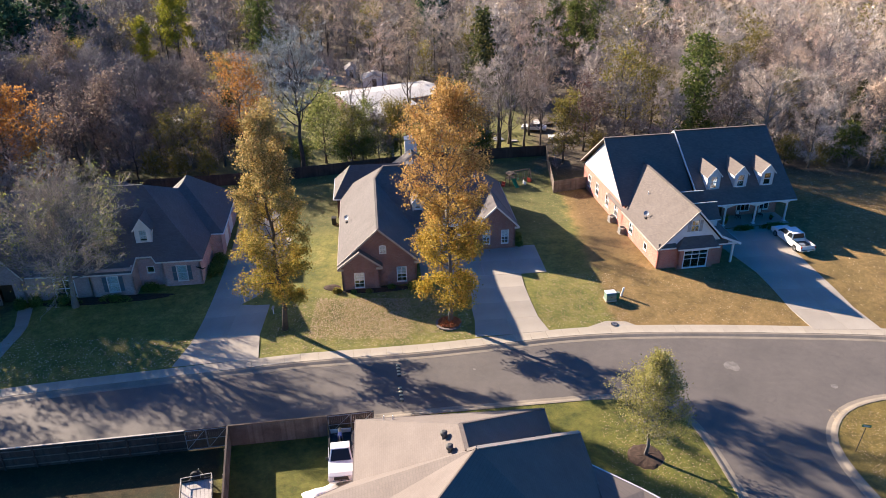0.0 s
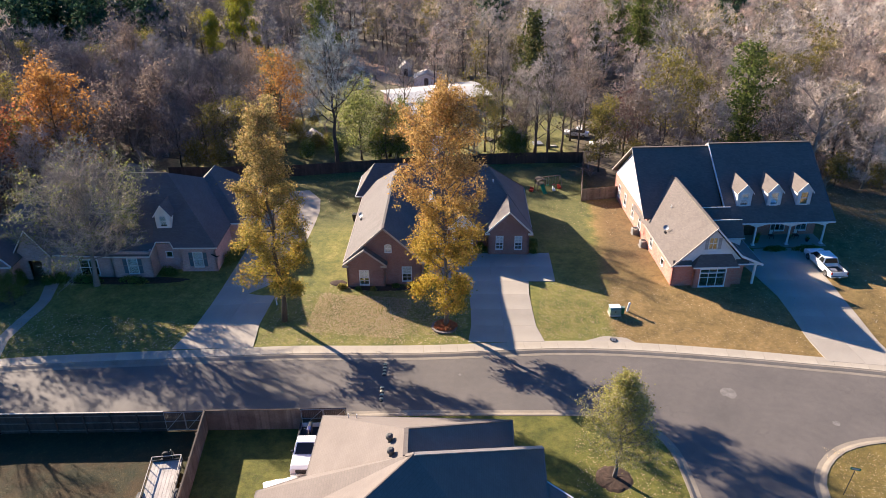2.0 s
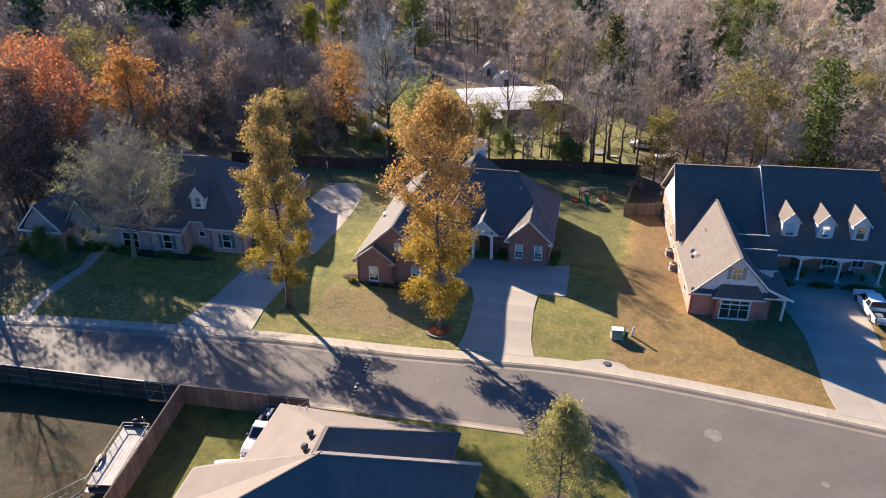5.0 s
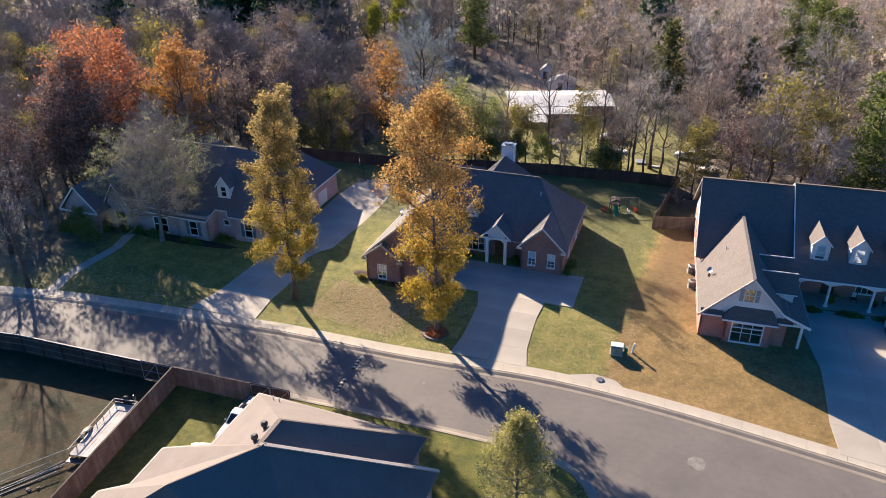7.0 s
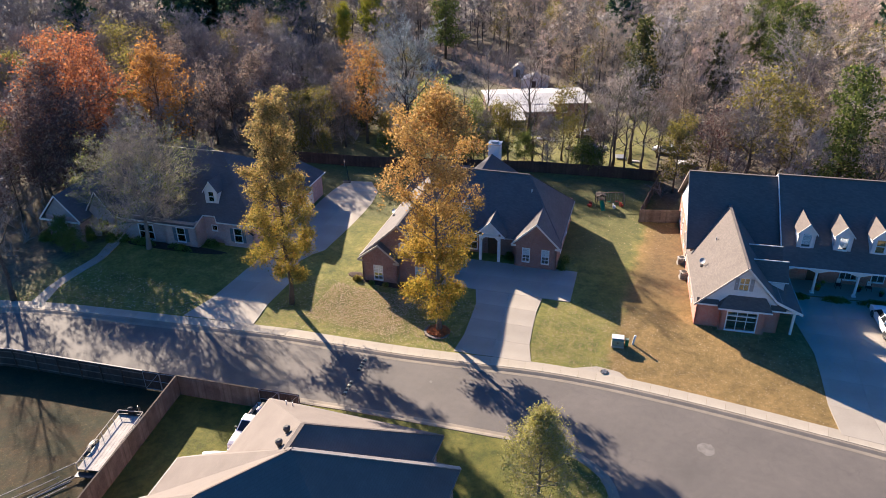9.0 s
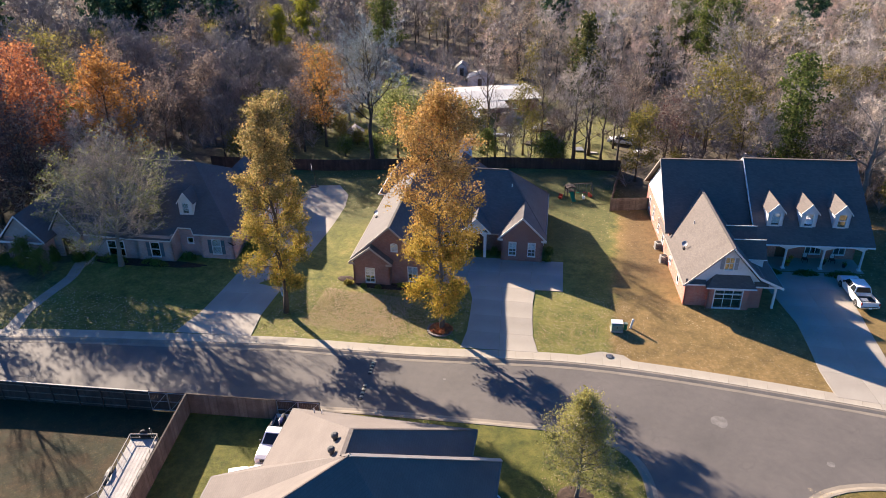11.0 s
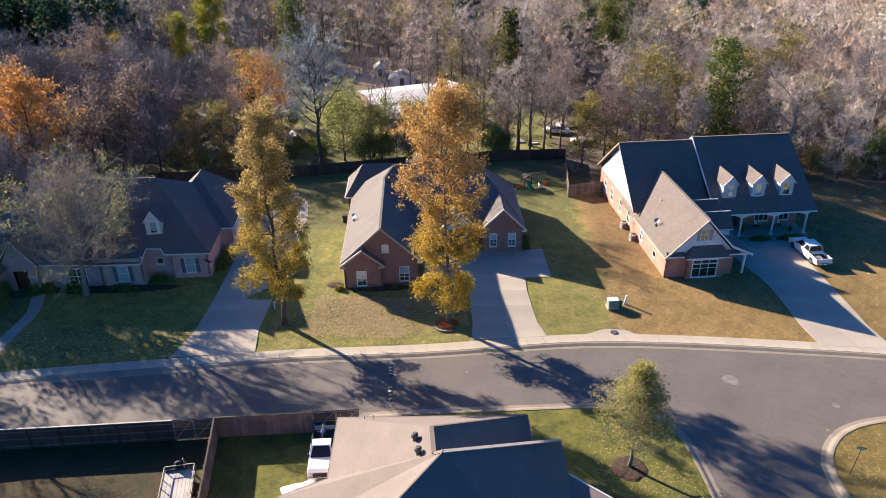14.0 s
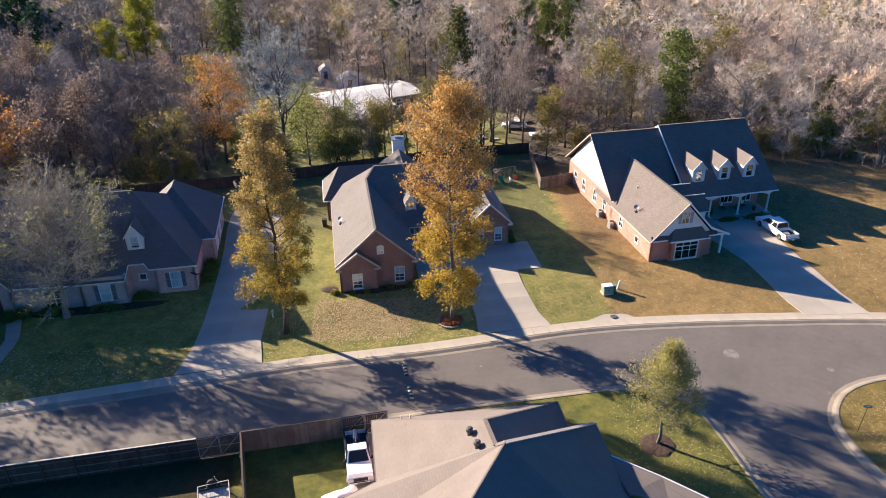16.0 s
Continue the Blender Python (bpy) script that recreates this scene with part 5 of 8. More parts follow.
# ---- the near house, seen from above ----
def house_near():
    h = thing("house", "low house with a fawn shingle hip roof seen from above", "house", pose(-7.3, 44.35, 0.1, 0, 0, 4.6))
    R, B = M_ROOF_N, M_BRICK_A
    e0, k = 3.25, 0.755
    zr = e0 + k * 7.575
    ne, nw = (15.15, 0.0), (0.0, 0.0)
    top_n, V, apex = (7.575, -7.6), (7.75, -10.3), (8.3, -10.5)
    zv, za = e0 + k * 7.75, e0 + k * 8.3
    ine = (15.15, -2.9)
    mne = (17.35, -2.9)
    se = (17.35, -18.5)
    A, Bq, C, D, E = (0.0, -6.5), (-3.2, -8.1), (-2.95, -11.9), (-4.6, -13.2), (-4.2, -20.5)
    P3 = lambda p, z: (p[0], p[1], z)
    q = (4.9, -15.6)
    zq = za + 0.2
    roof(h, [[P3(nw, e0), P3(ne, e0), P3(top_n, zr)], [P3(nw, e0), P3(top_n, zr), P3(V, zv)], [P3(nw, e0), P3(V, zv), P3(A, e0)], [P3(A, e0), P3(V, zv), P3(apex, za)]], R, 0.14, label="sunlit fawn shingle slope")
    roof(h, [[P3(ne, e0), P3(ine, e0), P3(V, zv), P3(top_n, zr)]], R, 0.14)
    roof(h, [[P3(ine, e0), P3(mne, e0), P3(apex, za), P3(V, zv)]], R, 0.14)
    roof(h, [[P3(mne, e0), P3(se, e0), P3(apex, za)], [P3(se, e0), P3(q, zq), P3(apex, za)], [P3(q, zq), P3(se, e0), (6.0, -20.5, e0)], [P3(q, zq), (6.0, -20.5, e0), P3(E, e0)]], R, 0.14, label="shaded shingle slope")
    roof(h, [[P3(A, e0), P3(Bq, e0), P3(apex, za)], [P3(Bq, e0), P3(C, e0), P3(apex, za)], [P3(C, e0), P3(q, zq), P3(apex, za)], [P3(C, e0), P3(D, e0), P3(q, zq)], [P3(D, e0), P3(E, e0), P3(q, zq)]], R, 0.14)
    ridge_cap(h, [[P3(top_n, zr), P3(V, zv + 0.06), P3(apex, za)]], R, 0.3)
    ridge_cap(h, [[P3(apex, za - 0.03), P3(q, zq - 0.03)]], R, 0.1)
    # Pale trim colour paints in the sunlit roof strip along this hip.
    ridge_cap(h, [[P3(apex, za), P3(mne, e0)]], M_RAKE, 0.32)
    ridge_cap(h, [[P3(top_n, zr), P3(ne, e0)]], R, 0.16)
    trim(h, [[P3(A, e0), P3(nw, e0), P3(ne, e0), P3(ine, e0), P3(mne, e0), P3(se, e0)], [P3(A, e0), P3(Bq, e0), P3(C, e0), P3(D, e0), P3(E, e0)]], 0.1, 0.15, M_GUTTER, "gutter", 0.08)
    # side porch roof
    roof(h, [[(17.2, -6.0, 3.0), (20.6, -8.6, 2.7), (20.0, -11, 2.9), (17.2, -10.5, 3.6)], [(20.6, -8.6, 2.7), (23.6, -11.5, 2.6), (20.0, -13.5, 3.3), (20.0, -11, 2.9)]], R, 0.12, "porch_roof")
    trim(h, [[(17.2, -5.97, 3.0), (20.6, -8.57, 2.7), (23.6, -11.47, 2.6)]], 0.1, 0.16, M_WHITE, "gutter", 0.06)
    # walls under the eaves
    inner = [(0.5, -0.5), (14.7, -0.5), (14.7, -3.3), (16.9, -3.3), (16.9, -18), (-2.6, -18), (-2.6, -9.2), (0.6, -7.0)]
    for a, b in zip(inner, inner[1:] + inner[:1]):
        wall(h, b, a, -0.3, 3.3, B)
    column(h, 20.2, -9.2, -0.2, 2.7, 0.1)
    # roof ventilators
    for p in ((6.45, -7.9), (6.7, -9.4)):
        z = e0 + k * p[0]
        g = Geo()
        g.tube([(p[0], p[1], z - 0.3), (p[0], p[1], z + 0.22), (p[0], p[1], z + 0.3)], [0.14, 0.14, 0.20], 14)
        g.tube([(p[0], p[1], z + 0.27), (p[0], p[1], z + 0.5), (p[0], p[1], z + 0.6)], [0.235, 0.25, 0.13], 14)
        part("ventilator", g, M_VENT, h, "round weathered metal roof ventilator", smooth=False)
    for p in ((2.3, -1.2), (3.0, -1.4)):
        vent_pipe(h, (p[0], p[1], e0 + k * min(p[0], -p[1]) + 0.05))
    return h


# ---- the white-roofed house in the clearing ----
def house_back():
    h = thing("house", "low house with a weathered white metal roof among bare trees", "house", pose(-22.0, 138.6, 0.4, 0, 0, 26.0))
    W, D, B, zr = 19.5, 10.4, M_BRICK_B, 3.35
    wall(h, (0.5, -D + 0.5), (W - 0.5, -D + 0.5), -0.3, 2.8, B, [hole(5, 0.9, 1.1, 1.2), hole(14, 0.9, 1.1, 1.2), hole(16.6, -0.2, 1.0, 2.1)])
    for s in (5, 14):
        window(h, (0.5, -D + 0.5), (W - 0.5, -D + 0.5), s, 0.9, 1.1, 1.2, 2, 2)
    part("front_door", Geo().box((16.6, -D + 0.55, -0.2), (17.6, -D + 0.62, 1.9)), M_DOOR, h)
    wall(h, (W - 0.5, -D + 0.5), (W - 0.5, -0.5), -0.3, 2.8, B, [hole(4.7, 0.9, 1.1, 1.2)], (4.7, 3.2))
    wall(h, (W - 0.5, -0.5), (0.5, -0.5), -0.3, 2.8, B)
    wall(h, (0.5, -0.5), (0.5, -D + 0.5), -0.3, 2.8, B, [hole(4.7, 0.9, 1.1, 1.2)], (4.7, 3.2))
    roof(h, [[(0, 0, 2.75), (0, -D / 2, zr), (W, -D / 2, zr), (W, 0, 2.75)], [(0, -D, 2.75), (0, -D / 2, zr), (W, -D / 2, zr), (W, -D, 2.75)]], M_TIN, 0.1, label="white ribbed metal roof")
    for i in range(27):
        u = 0.35 + i * 0.72
        part("roof_rib", Geo().beam((u, -D, 2.78), (u, -D / 2, zr + 0.03), 0.05, 0.04), M_TIN, h)
    # the porch before it, in two lower sheets
    roof(h, [[(4.6, -D + 0.1, 2.7), (12.2, -D + 0.1, 2.7), (12.2, -13.6, 2.35), (4.6, -13.6, 2.35)]], M_TIN, 0.08, "porch_roof")
    roof(h, [[(1.2, -D + 0.1, 2.6), (6.2, -D + 0.1, 2.6), (6.2, -17.0, 1.95), (1.2, -17.0, 1.95)]], M_TIN, 0.08, "porch_roof")
    for u, v, z in ((12.0, -13.4, 2.3), (8.6, -13.4, 2.3), (6.0, -16.8, 1.9), (1.4, -16.8, 1.9), (1.4, -13.4, 2.2)):
        part("post", Geo().box((u - 0.06, v - 0.06, -0.3), (u + 0.06, v + 0.06, z)), M_FENCED, h)
    return h


house_east()
house_middle()
house_west()
house_near()
house_back()


# ---- trees ----
def limb(rng, start, direction, length, r0, r1, n, lift, wob):
    """Points and radii of a bending branch."""
    pts, d = [Vector(start)], Vector(direction).normalized()
    step = length / n
    for i in range(n):
        d = (d + Vector((rng.uniform(-wob, wob), rng.uniform(-wob, wob), rng.uniform(-wob, wob) + lift))).normalized()
        pts.append(pts[-1] + d * step)
    return pts, [r0 + (r1 - r0) * i / n for i in range(n + 1)]


def along(pts, t):
    f = t * (len(pts) - 1)
    i = min(int(f), len(pts) - 2)
    a, b = pts[i], pts[i + 1]
    return a + (b - a) * (f - i), (b - a).normalized()


def skeleton(seed, H, r0, z0, prof, n1, n2, n3, rise=(0.35, 1.0), lift=0.10, wob=0.16, fork=None, lean=(0, 0), top=0.96, detail=1.0):
    """Trunk, limbs, boughs and twig-bearing branches of a tree. prof(t): reach of the crown from its foot (0) to its top (1)."""
    rng = random.Random(seed)
    wood, ends = Geo(), []
    n = 8
    trunk = [Vector((lean[0] * (i / n) ** 1.5 + rng.uniform(-1, 1) * 0.012 * H * (i > 0), lean[1] * (i / n) ** 1.5 + rng.uniform(-1, 1) * 0.012 * H * (i > 0), H * top * i / n)) for i in range(n + 1)]
    rad = [r0 * (1.35 if i == 0 else 1) * (1 - 0.93 * i / n) + 0.015 for i in range(n + 1)]
    wood.tube(trunk, rad, 8 if detail > 1 else 6 if detail == 1 else 5)
    ang = rng.uniform(0, 6.28)
    for i in range(n1):
        t = (i + rng.uniform(0.1, 0.9)) / n1
        z = z0 + (H * top - z0) * t
        p, _ = along(trunk, z / (H * top))
        ang += 2.4 + rng.uniform(-0.5, 0.5)
        e = rise[0] + (rise[1] - rise[0]) * t + rng.uniform(-0.15, 0.15)
        L = max(0.5, prof(t) * rng.uniform(0.75, 1.12) / max(0.45, math.cos(e * 0.8)))
        rr = max(0.02, min(r0 * 0.42, 0.016 * L + 0.02)) * (1 - 0.45 * t)
        pts, rs = limb(rng, p, (math.cos(ang) * math.cos(e), math.sin(ang) * math.cos(e), math.sin(e)), L, rr, rr * 0.3, 5, lift, wob)
        wood.tube(pts if detail >= 1 else pts[::2] + pts[-1:], rs if detail >= 1 else rs[::2] + rs[-1:], 5 if detail > 1 else 4 if detail == 1 else 3, False)
        for j in range(n2):
            s = 0.22 + 0.78 * (j + rng.random()) / n2
            q, d = along(pts, s)
            side = Vector((rng.uniform(-1, 1), rng.uniform(-1, 1), rng.uniform(-0.35, 0.8))).normalized()
            L2 = L * (0.5 - 0.22 * s) * rng.uniform(0.7, 1.3) + 0.25
            r2 = rr * (1 - 0.65 * s) * 0.6
            pts2, rs2 = limb(rng, q, d * 0.6 + side * 0.8, L2, r2, r2 * 0.35, 3, lift, wob * 1.2)
            if detail >= 1:
                wood.tube(pts2 if detail > 1 else pts2[::3], rs2 if detail > 1 else rs2[::3], 4 if detail > 1 else 3, False)
            for k in range(n3):
                s3 = 0.2 + 0.8 * (k + rng.random()) / n3
                q3, d3 = along(pts2, s3)
                side = Vector((rng.uniform(-1, 1), rng.uniform(-1, 1), rng.uniform(-0.5, 0.8))).normalized()
                L3 = L2 * (0.6 - 0.2 * s3) * rng.uniform(0.7, 1.3) + 0.2
                pts3, rs3 = limb(rng, q3, d3 * 0.6 + side * 0.85, L3, max(r2 * 0.4, 0.008), 0.005, 2, lift, wob * 1.3)
                if detail > 1:
                    wood.tube(pts3, rs3, 3, False)
                ends.append((pts3[0], pts3[-1]))
    ends.append((trunk[-2], trunk[-1]))
    return wood, np.array([[tuple(a), tuple(b)] for a, b in ends])


def slivers(seed, ends, per, length, width, spread=0.75):
    """Fine twigs: thin pointed blades that spring from the branch ends."""
    rs = np.random.RandomState(seed)
    n = len(ends) * per
    idx = np.repeat(np.arange(len(ends)), per)
    a, b = ends[idx, 0], ends[idx, 1]
    base = a + (b - a) * rs.rand(n, 1)
    d = (b - a) / (np.linalg.norm(b - a, axis=1, keepdims=True) + 1e-6)
    d = d + rs.randn(n, 3) * spread + np.array([0, 0, 0.25])
    d /= np.linalg.norm(d, axis=1, keepdims=True)
    side = np.cross(d, rs.randn(n, 3))
    side /= np.linalg.norm(side, axis=1, keepdims=True) + 1e-6
    L = length * (0.5 + rs.rand(n, 1))
    verts = np.stack([base - side * width / 2, base + side * width / 2, base + d * L], 1).reshape(-1, 3)
    return verts, np.arange(3 * n).reshape(-1, 3)


def leaf_cloud(seed, ends, per, size, spread, flat=0.0, keep=None):
    """Leaves as small flat blades round the branch ends."""
    rs = np.random.RandomState(seed)
    n = len(ends) * per
    idx = np.repeat(np.arange(len(ends)), per)
    a, b = ends[idx, 0], ends[idx, 1]
    c = a + (b - a) * (0.2 + 0.95 * rs.rand(n, 1)) + rs.randn(n, 3) * spread
    if keep is not None:
        c = c[keep(c, rs)]
        n = len(c)
    nrm = rs.randn(n, 3) + np.array([0, 0, flat])
    nrm /= np.linalg.norm(nrm, axis=1, keepdims=True)
    u = np.cross(nrm, rs.randn(n, 3))
    u /= np.linalg.norm(u, axis=1, keepdims=True) + 1e-6
    w = np.cross(nrm, u)
    s = size * (0.6 + 0.8 * rs.rand(n, 1))
    verts = np.stack([c - u * s * 0.6, c + w * s * 0.42, c + u * s * 0.6, c - w * s * 0.42], 1).reshape(-1, 3)
    return verts, np.arange(4 * n).reshape(-1, 4)


def wood_mesh(geo, material):
    me = bpy.data.meshes.new("trunk")
    me.from_pydata(geo.v, [], geo.f)
    me.shade_smooth()
    me.materials.append(material)
    return me


def plant(name, label, category, x, y, meshes, scale=1.0, turn=0.0, group="", z=None):
    """A tree standing at x, y out of its part meshes: (part name, mesh)."""
    e = thing(name, label, category, pose(x, y, (gz(x, y) if z is None else z) - 0.06, 0, 0, turn) @ Matrix.Scale(scale, 4), group)
    for nm, me in meshes:
        ob = new(nm, me)
        ob.parent = e
    return e


# the two tall golden street trees
def tall_profile(t):
    return 3.15 * min(1.0, 0.66 + t * 2.2) * (1.0 if t < 0.35 else max(0.25, 1 - (t - 0.35) * 0.95))


def broad_profile(t):
    return 1.08 * (2.5 + 3.0 * min(1.0, max(0, t - 0.06) * 1.55)) * (1.0 if t < 0.58 else max(0.15, 1 - (t - 0.58) * 1.75))


wood, ends = skeleton(11, 22.8, 0.24, 3.6, tall_profile, 42, 5, 4, (0.15, 0.95), 0.05, 0.13, detail=1.5)
lv, lf = leaf_cloud(5, ends, 56, 0.150, 0.25, 0.3, lambda c, rs: rs.rand(len(c)) < np.clip(1.15 - (c[:, 2] - 13) / 16, 0.3, 1))
plant("tree", "tall slender golden-leaved street tree on a leafy lawn", "tree", -16.5, 61.6,
      [("trunk", wood_mesh(wood, M_BARK)), ("crown", raw_mesh("crown", lv, lf, M_GOLD1)), ("bare_crown", raw_mesh("bare_crown", *slivers(6, ends, 2, 0.6, 0.022), M_TWIG))], group="golden street trees")
wood, ends = skeleton(23, 23.8, 0.22, 3.0, broad_profile, 40, 5, 4, (0.12, 1.0), 0.06, 0.14, detail=1.5)
lv, lf = leaf_cloud(9, ends, 58, 0.158, 0.28, 0.3, lambda c, rs: rs.rand(len(c)) < np.clip(1.2 - (c[:, 2] - 16) / 16, 0.4, 1))
plant("tree", "tall amber and gold street tree in a stone-edged bed", "tree", 0.35, 62.6,
      [("trunk", wood_mesh(wood, M_BARKG)), ("crown", raw_mesh("crown", lv, lf, M_GOLD2)), ("bare_crown", raw_mesh("bare_crown", *slivers(7, ends, 2, 0.6, 0.022), M_TWIG))], group="golden street trees")

# the small pale tree on the near corner
wood, ends = skeleton(33, 9.5, 0.13, 2.0, lambda t: 2.75 * (0.95 + 0.4 * t if t < 0.22 else max(0.10, 1.27 - t * 1.2)), 44, 5, 4, (0.35, 1.15), 0.06, 0.12, detail=1.5)
lv, lf = leaf_cloud(12, ends, 19, 0.112, 0.22, 0.2)
plant("tree", "small rounded tree with thin pale gold leaves in a mulch ring", "tree", 15.9, 43.6,
      [("trunk", wood_mesh(wood, M_BARKG)), ("crown", raw_mesh("crown", lv, lf, M_PALEL)), ("bare_crown", raw_mesh("bare_crown", *slivers(13, ends, 4, 0.5, 0.016), M_TWIGP))], z=0.14)

# the wide bare tree before the west house
wood, ends = skeleton(41, 11.2, 0.30, 3.2, lambda t: 6.3 * (0.85 + 0.5 * t if t < 0.4 else 1.37 - t * 0.8), 30, 7, 6, (0.42, 1.25), 0.04, 0.2, lean=(0.9, 0.3), top=0.8, detail=1.5)
lv, lf = leaf_cloud(14, ends, 16, 0.13, 0.3, 0.0, lambda c, rs: rs.rand(len(c)) < np.clip((np.hypot(c[:, 0] - 0.4, c[:, 1]) - 2.8) / 3.0, 0.06, 1.0))
plant("tree", "wide bare grey-brown tree with a few green leaves before a house", "tree", -39.8, 65.8,
      [("trunk", wood_mesh(wood, M_BARKP)), ("bare_crown", raw_mesh("bare_crown", *slivers(15, ends, 22, 0.5, 0.030, 0.6), M_TWIGW)), ("crown", raw_mesh("crown", lv, lf, M_GREENL))])

# ---- shared tree kinds for the woods ----
BARE = []
for i, (H, r, z0, reach) in enumerate(((13.0, 0.14, 1.2, 4.3), (14.5, 0.15, 1.6, 4.6), (11.0, 0.13, 0.9, 4.2), (13.5, 0.19, 1.5, 5.4), (15.0, 0.14, 2.0, 4.2))):
    wood, ends = skeleton(100 + i, H, r, z0, lambda t, k=reach: k * (0.8 + 0.4 * t if t < 0.5 else 1.45 - 0.9 * t), 15, 5, 4, (0.20, 0.98), 0.035, 0.30, top=0.80)
    BARE.append([("trunk", wood_mesh(wood, M_BARKP if i == 3 else M_BARKG if i == 1 else M_BARKD)), ("bare_crown", raw_mesh("bare_crown", *slivers(200 + i, ends, 11, 0.95, 0.062, 0.9), M_TWIGP if i % 2 else M_TWIG if i == 0 else M_TWIGD))])


wood, ends = skeleton(131, 15.5, 0.26, 4.5, lambda t: 4.2 * (0.8 + 0.4 * t if t < 0.5 else 1.45 - 0.9 * t), 11, 4, 4, (0.45, 1.25), 0.08, 0.2, top=0.8)
TB_WOOD, TB_ENDS = wood, ends
wood, ends = skeleton(141, 22.5, 0.36, 7.0, lambda t: 6.9 * (0.85 + 0.4 * t if t < 0.4 else 1.35 - 0.85 * t), 15, 6, 4, (0.40, 1.1), 0.07, 0.24, top=0.72, detail=1.5)
BLUE_GREY = [("trunk", wood_mesh(wood, M_BARKD)), ("bare_crown", raw_mesh("bare_crown", *slivers(241, ends, 16, 0.8, 0.060, 0.9), M_TWIGB))]
wood, ends = skeleton(151, 15.0, 0.42, 3.6, lambda t: 6.6 * (0.9 + 0.3 * t if t < 0.5 else 1.4 - 0.75 * t), 9, 7, 4, (0.25, 0.95), 0.05, 0.3, top=0.78, detail=1.5)
PALE_LIMB = [("trunk", wood_mesh(wood, M_BARKP)), ("bare_crown", raw_mesh("bare_crown", *slivers(251, ends, 6, 0.85, 0.05, 0.8), M_TWIGP))]
wood, ends = TB_WOOD, TB_ENDS
THIN_BARE = [("trunk", wood_mesh(wood, M_BARK)), ("bare_crown", raw_mesh("bare_crown", *slivers(231, ends, 5, 0.9, 0.034, 0.9), M_TWIGW))]


def leafy(seed, H, r, z0, reach, material, per, size, spread=0.4, n1=15, rise=(0.30, 1.2), top=0.84):
    wood, ends = skeleton(seed, H, r, z0, lambda t: reach * (0.8 + 0.45 * t if t < 0.45 else 1.38 - t * 0.85), n1, 5, 4, rise, 0.06, 0.18, top=top)
    lv, lf = leaf_cloud(seed + 1, ends, per, size, spread)
    return [("trunk", wood_mesh(wood, M_BARK)), ("crown", raw_mesh("crown", lv, lf, material)), ("bare_crown", raw_mesh("bare_crown", *slivers(seed + 2, ends, 3, 0.7, 0.028), M_TWIG))]


ORANGE = leafy(300, 14.0, 0.22, 3.2, 4.4, M_ORANGE, 11, 0.25, 0.42)
BIG_ORANGE = leafy(305, 16.5, 0.30, 4.0, 6.2, M_ORANGE, 21, 0.27, 0.36, 19, (0.02, 1.1), 0.82)
RUSSET = leafy(310, 16.0, 0.32, 3.2, 7.4, M_RUSSET, 20, 0.27, 0.36, 20, (0.02, 1.1), 0.78)
OLIVE = leafy(320, 12.5, 0.18, 2.4, 3.6, M_OLIVE, 15, 0.26, 0.42)
OLIVE_THIN = leafy(330, 13.5, 0.18, 3.0, 3.8, M_OLIVE, 6, 0.24, 0.42)
RUST_THIN = leafy(340, 12.5, 0.18, 3.0, 3.6, M_BROWN, 6, 0.24, 0.42)
# copy of the thin russet kind with the wood's shade in its leaf colour
RUST_SHADED = leafy(343, 12.5, 0.18, 3.0, 3.8, M_BROWN_SHADED, 8, 0.24, 0.46)
RUST_MED = leafy(345, 14.5, 0.2, 2.4, 4.6, M_BROWN, 15, 0.25, 0.5)
LIME = leafy(350, 17.0, 0.2, 2.0, 4.3, M_LIME, 22, 0.34, 0.5, 18)
GREENL = leafy(365, 10.0, 0.18, 0.9, 5.2, M_GREENL, 19, 0.24, 0.46)
GREEN = leafy(360, 8.5, 0.16, 1.2, 3.6, M_GREEN, 18, 0.26, 0.42)
PLUM = leafy(390, 9.0, 0.14, 1.0, 3.0, M_PLUM, 6, 0.20, 0.4)
BUSH = leafy(370, 3.2, 0.07, 0.3, 1.9, M_GREEN, 14, 0.2, 0.3, 12)
BUSH_O = leafy(380, 3.6, 0.07, 0.3, 1.9, M_OLIVE, 9, 0.2, 0.32, 12)


def pine_kind(seed, H, reach, z0, clump, size, step=1, needles=M_PINE):
    rng = random.Random(seed)
    wood = Geo()
    wood.tube([(0, 0, 0), (0.1, 0.05, H * 0.5), (0, 0.1, H)], [H * 0.017, H * 0.011, 0.03], 7)
    ends = []
    z = z0
    ang = 0.0
    while z < H * 0.985:
        t = (z - z0) / (H - z0)
        for k in range(rng.randint(3, 5)):
            ang += 6.28 / 4.3 + rng.uniform(-0.4, 0.4)
            L = reach * (0.7 + 0.3 * math.sin(5 * t + seed)) * (1 - t ** 2.6) * rng.uniform(0.6, 1.15) + 0.35
            pts, rs = limb(rng, (0, 0, z), (math.cos(ang), math.sin(ang), 0.12 + 0.35 * t), L, 0.05, 0.012, 3, 0.05, 0.1)
            wood.tube(pts, rs, 4, False)
            for s in np.linspace(0.3, 1.0, max(2, int(L * 1.6))):
                p, d = along(pts, s)
                q = p + Vector((rng.uniform(-0.5, 0.5), rng.uniform(-0.5, 0.5), rng.uniform(-0.05, 0.4)))
                ends.append((tuple(p), tuple(q)))
        z += H * 0.034
    ends = np.array(ends)
    v, f = leaf_cloud(seed, ends[::step], clump, size, 0.28, 0.6)
    return [("trunk", wood_mesh(wood, M_BARK)), ("crown", raw_mesh("crown", v, f, needles))]


PINE = pine_kind(3, 17.0, 6.4, 2.6, 20, 0.27)
FAR_PINE = pine_kind(4, 18.0, 7.0, 2.6, 8, 0.72, 2, M_PINED)
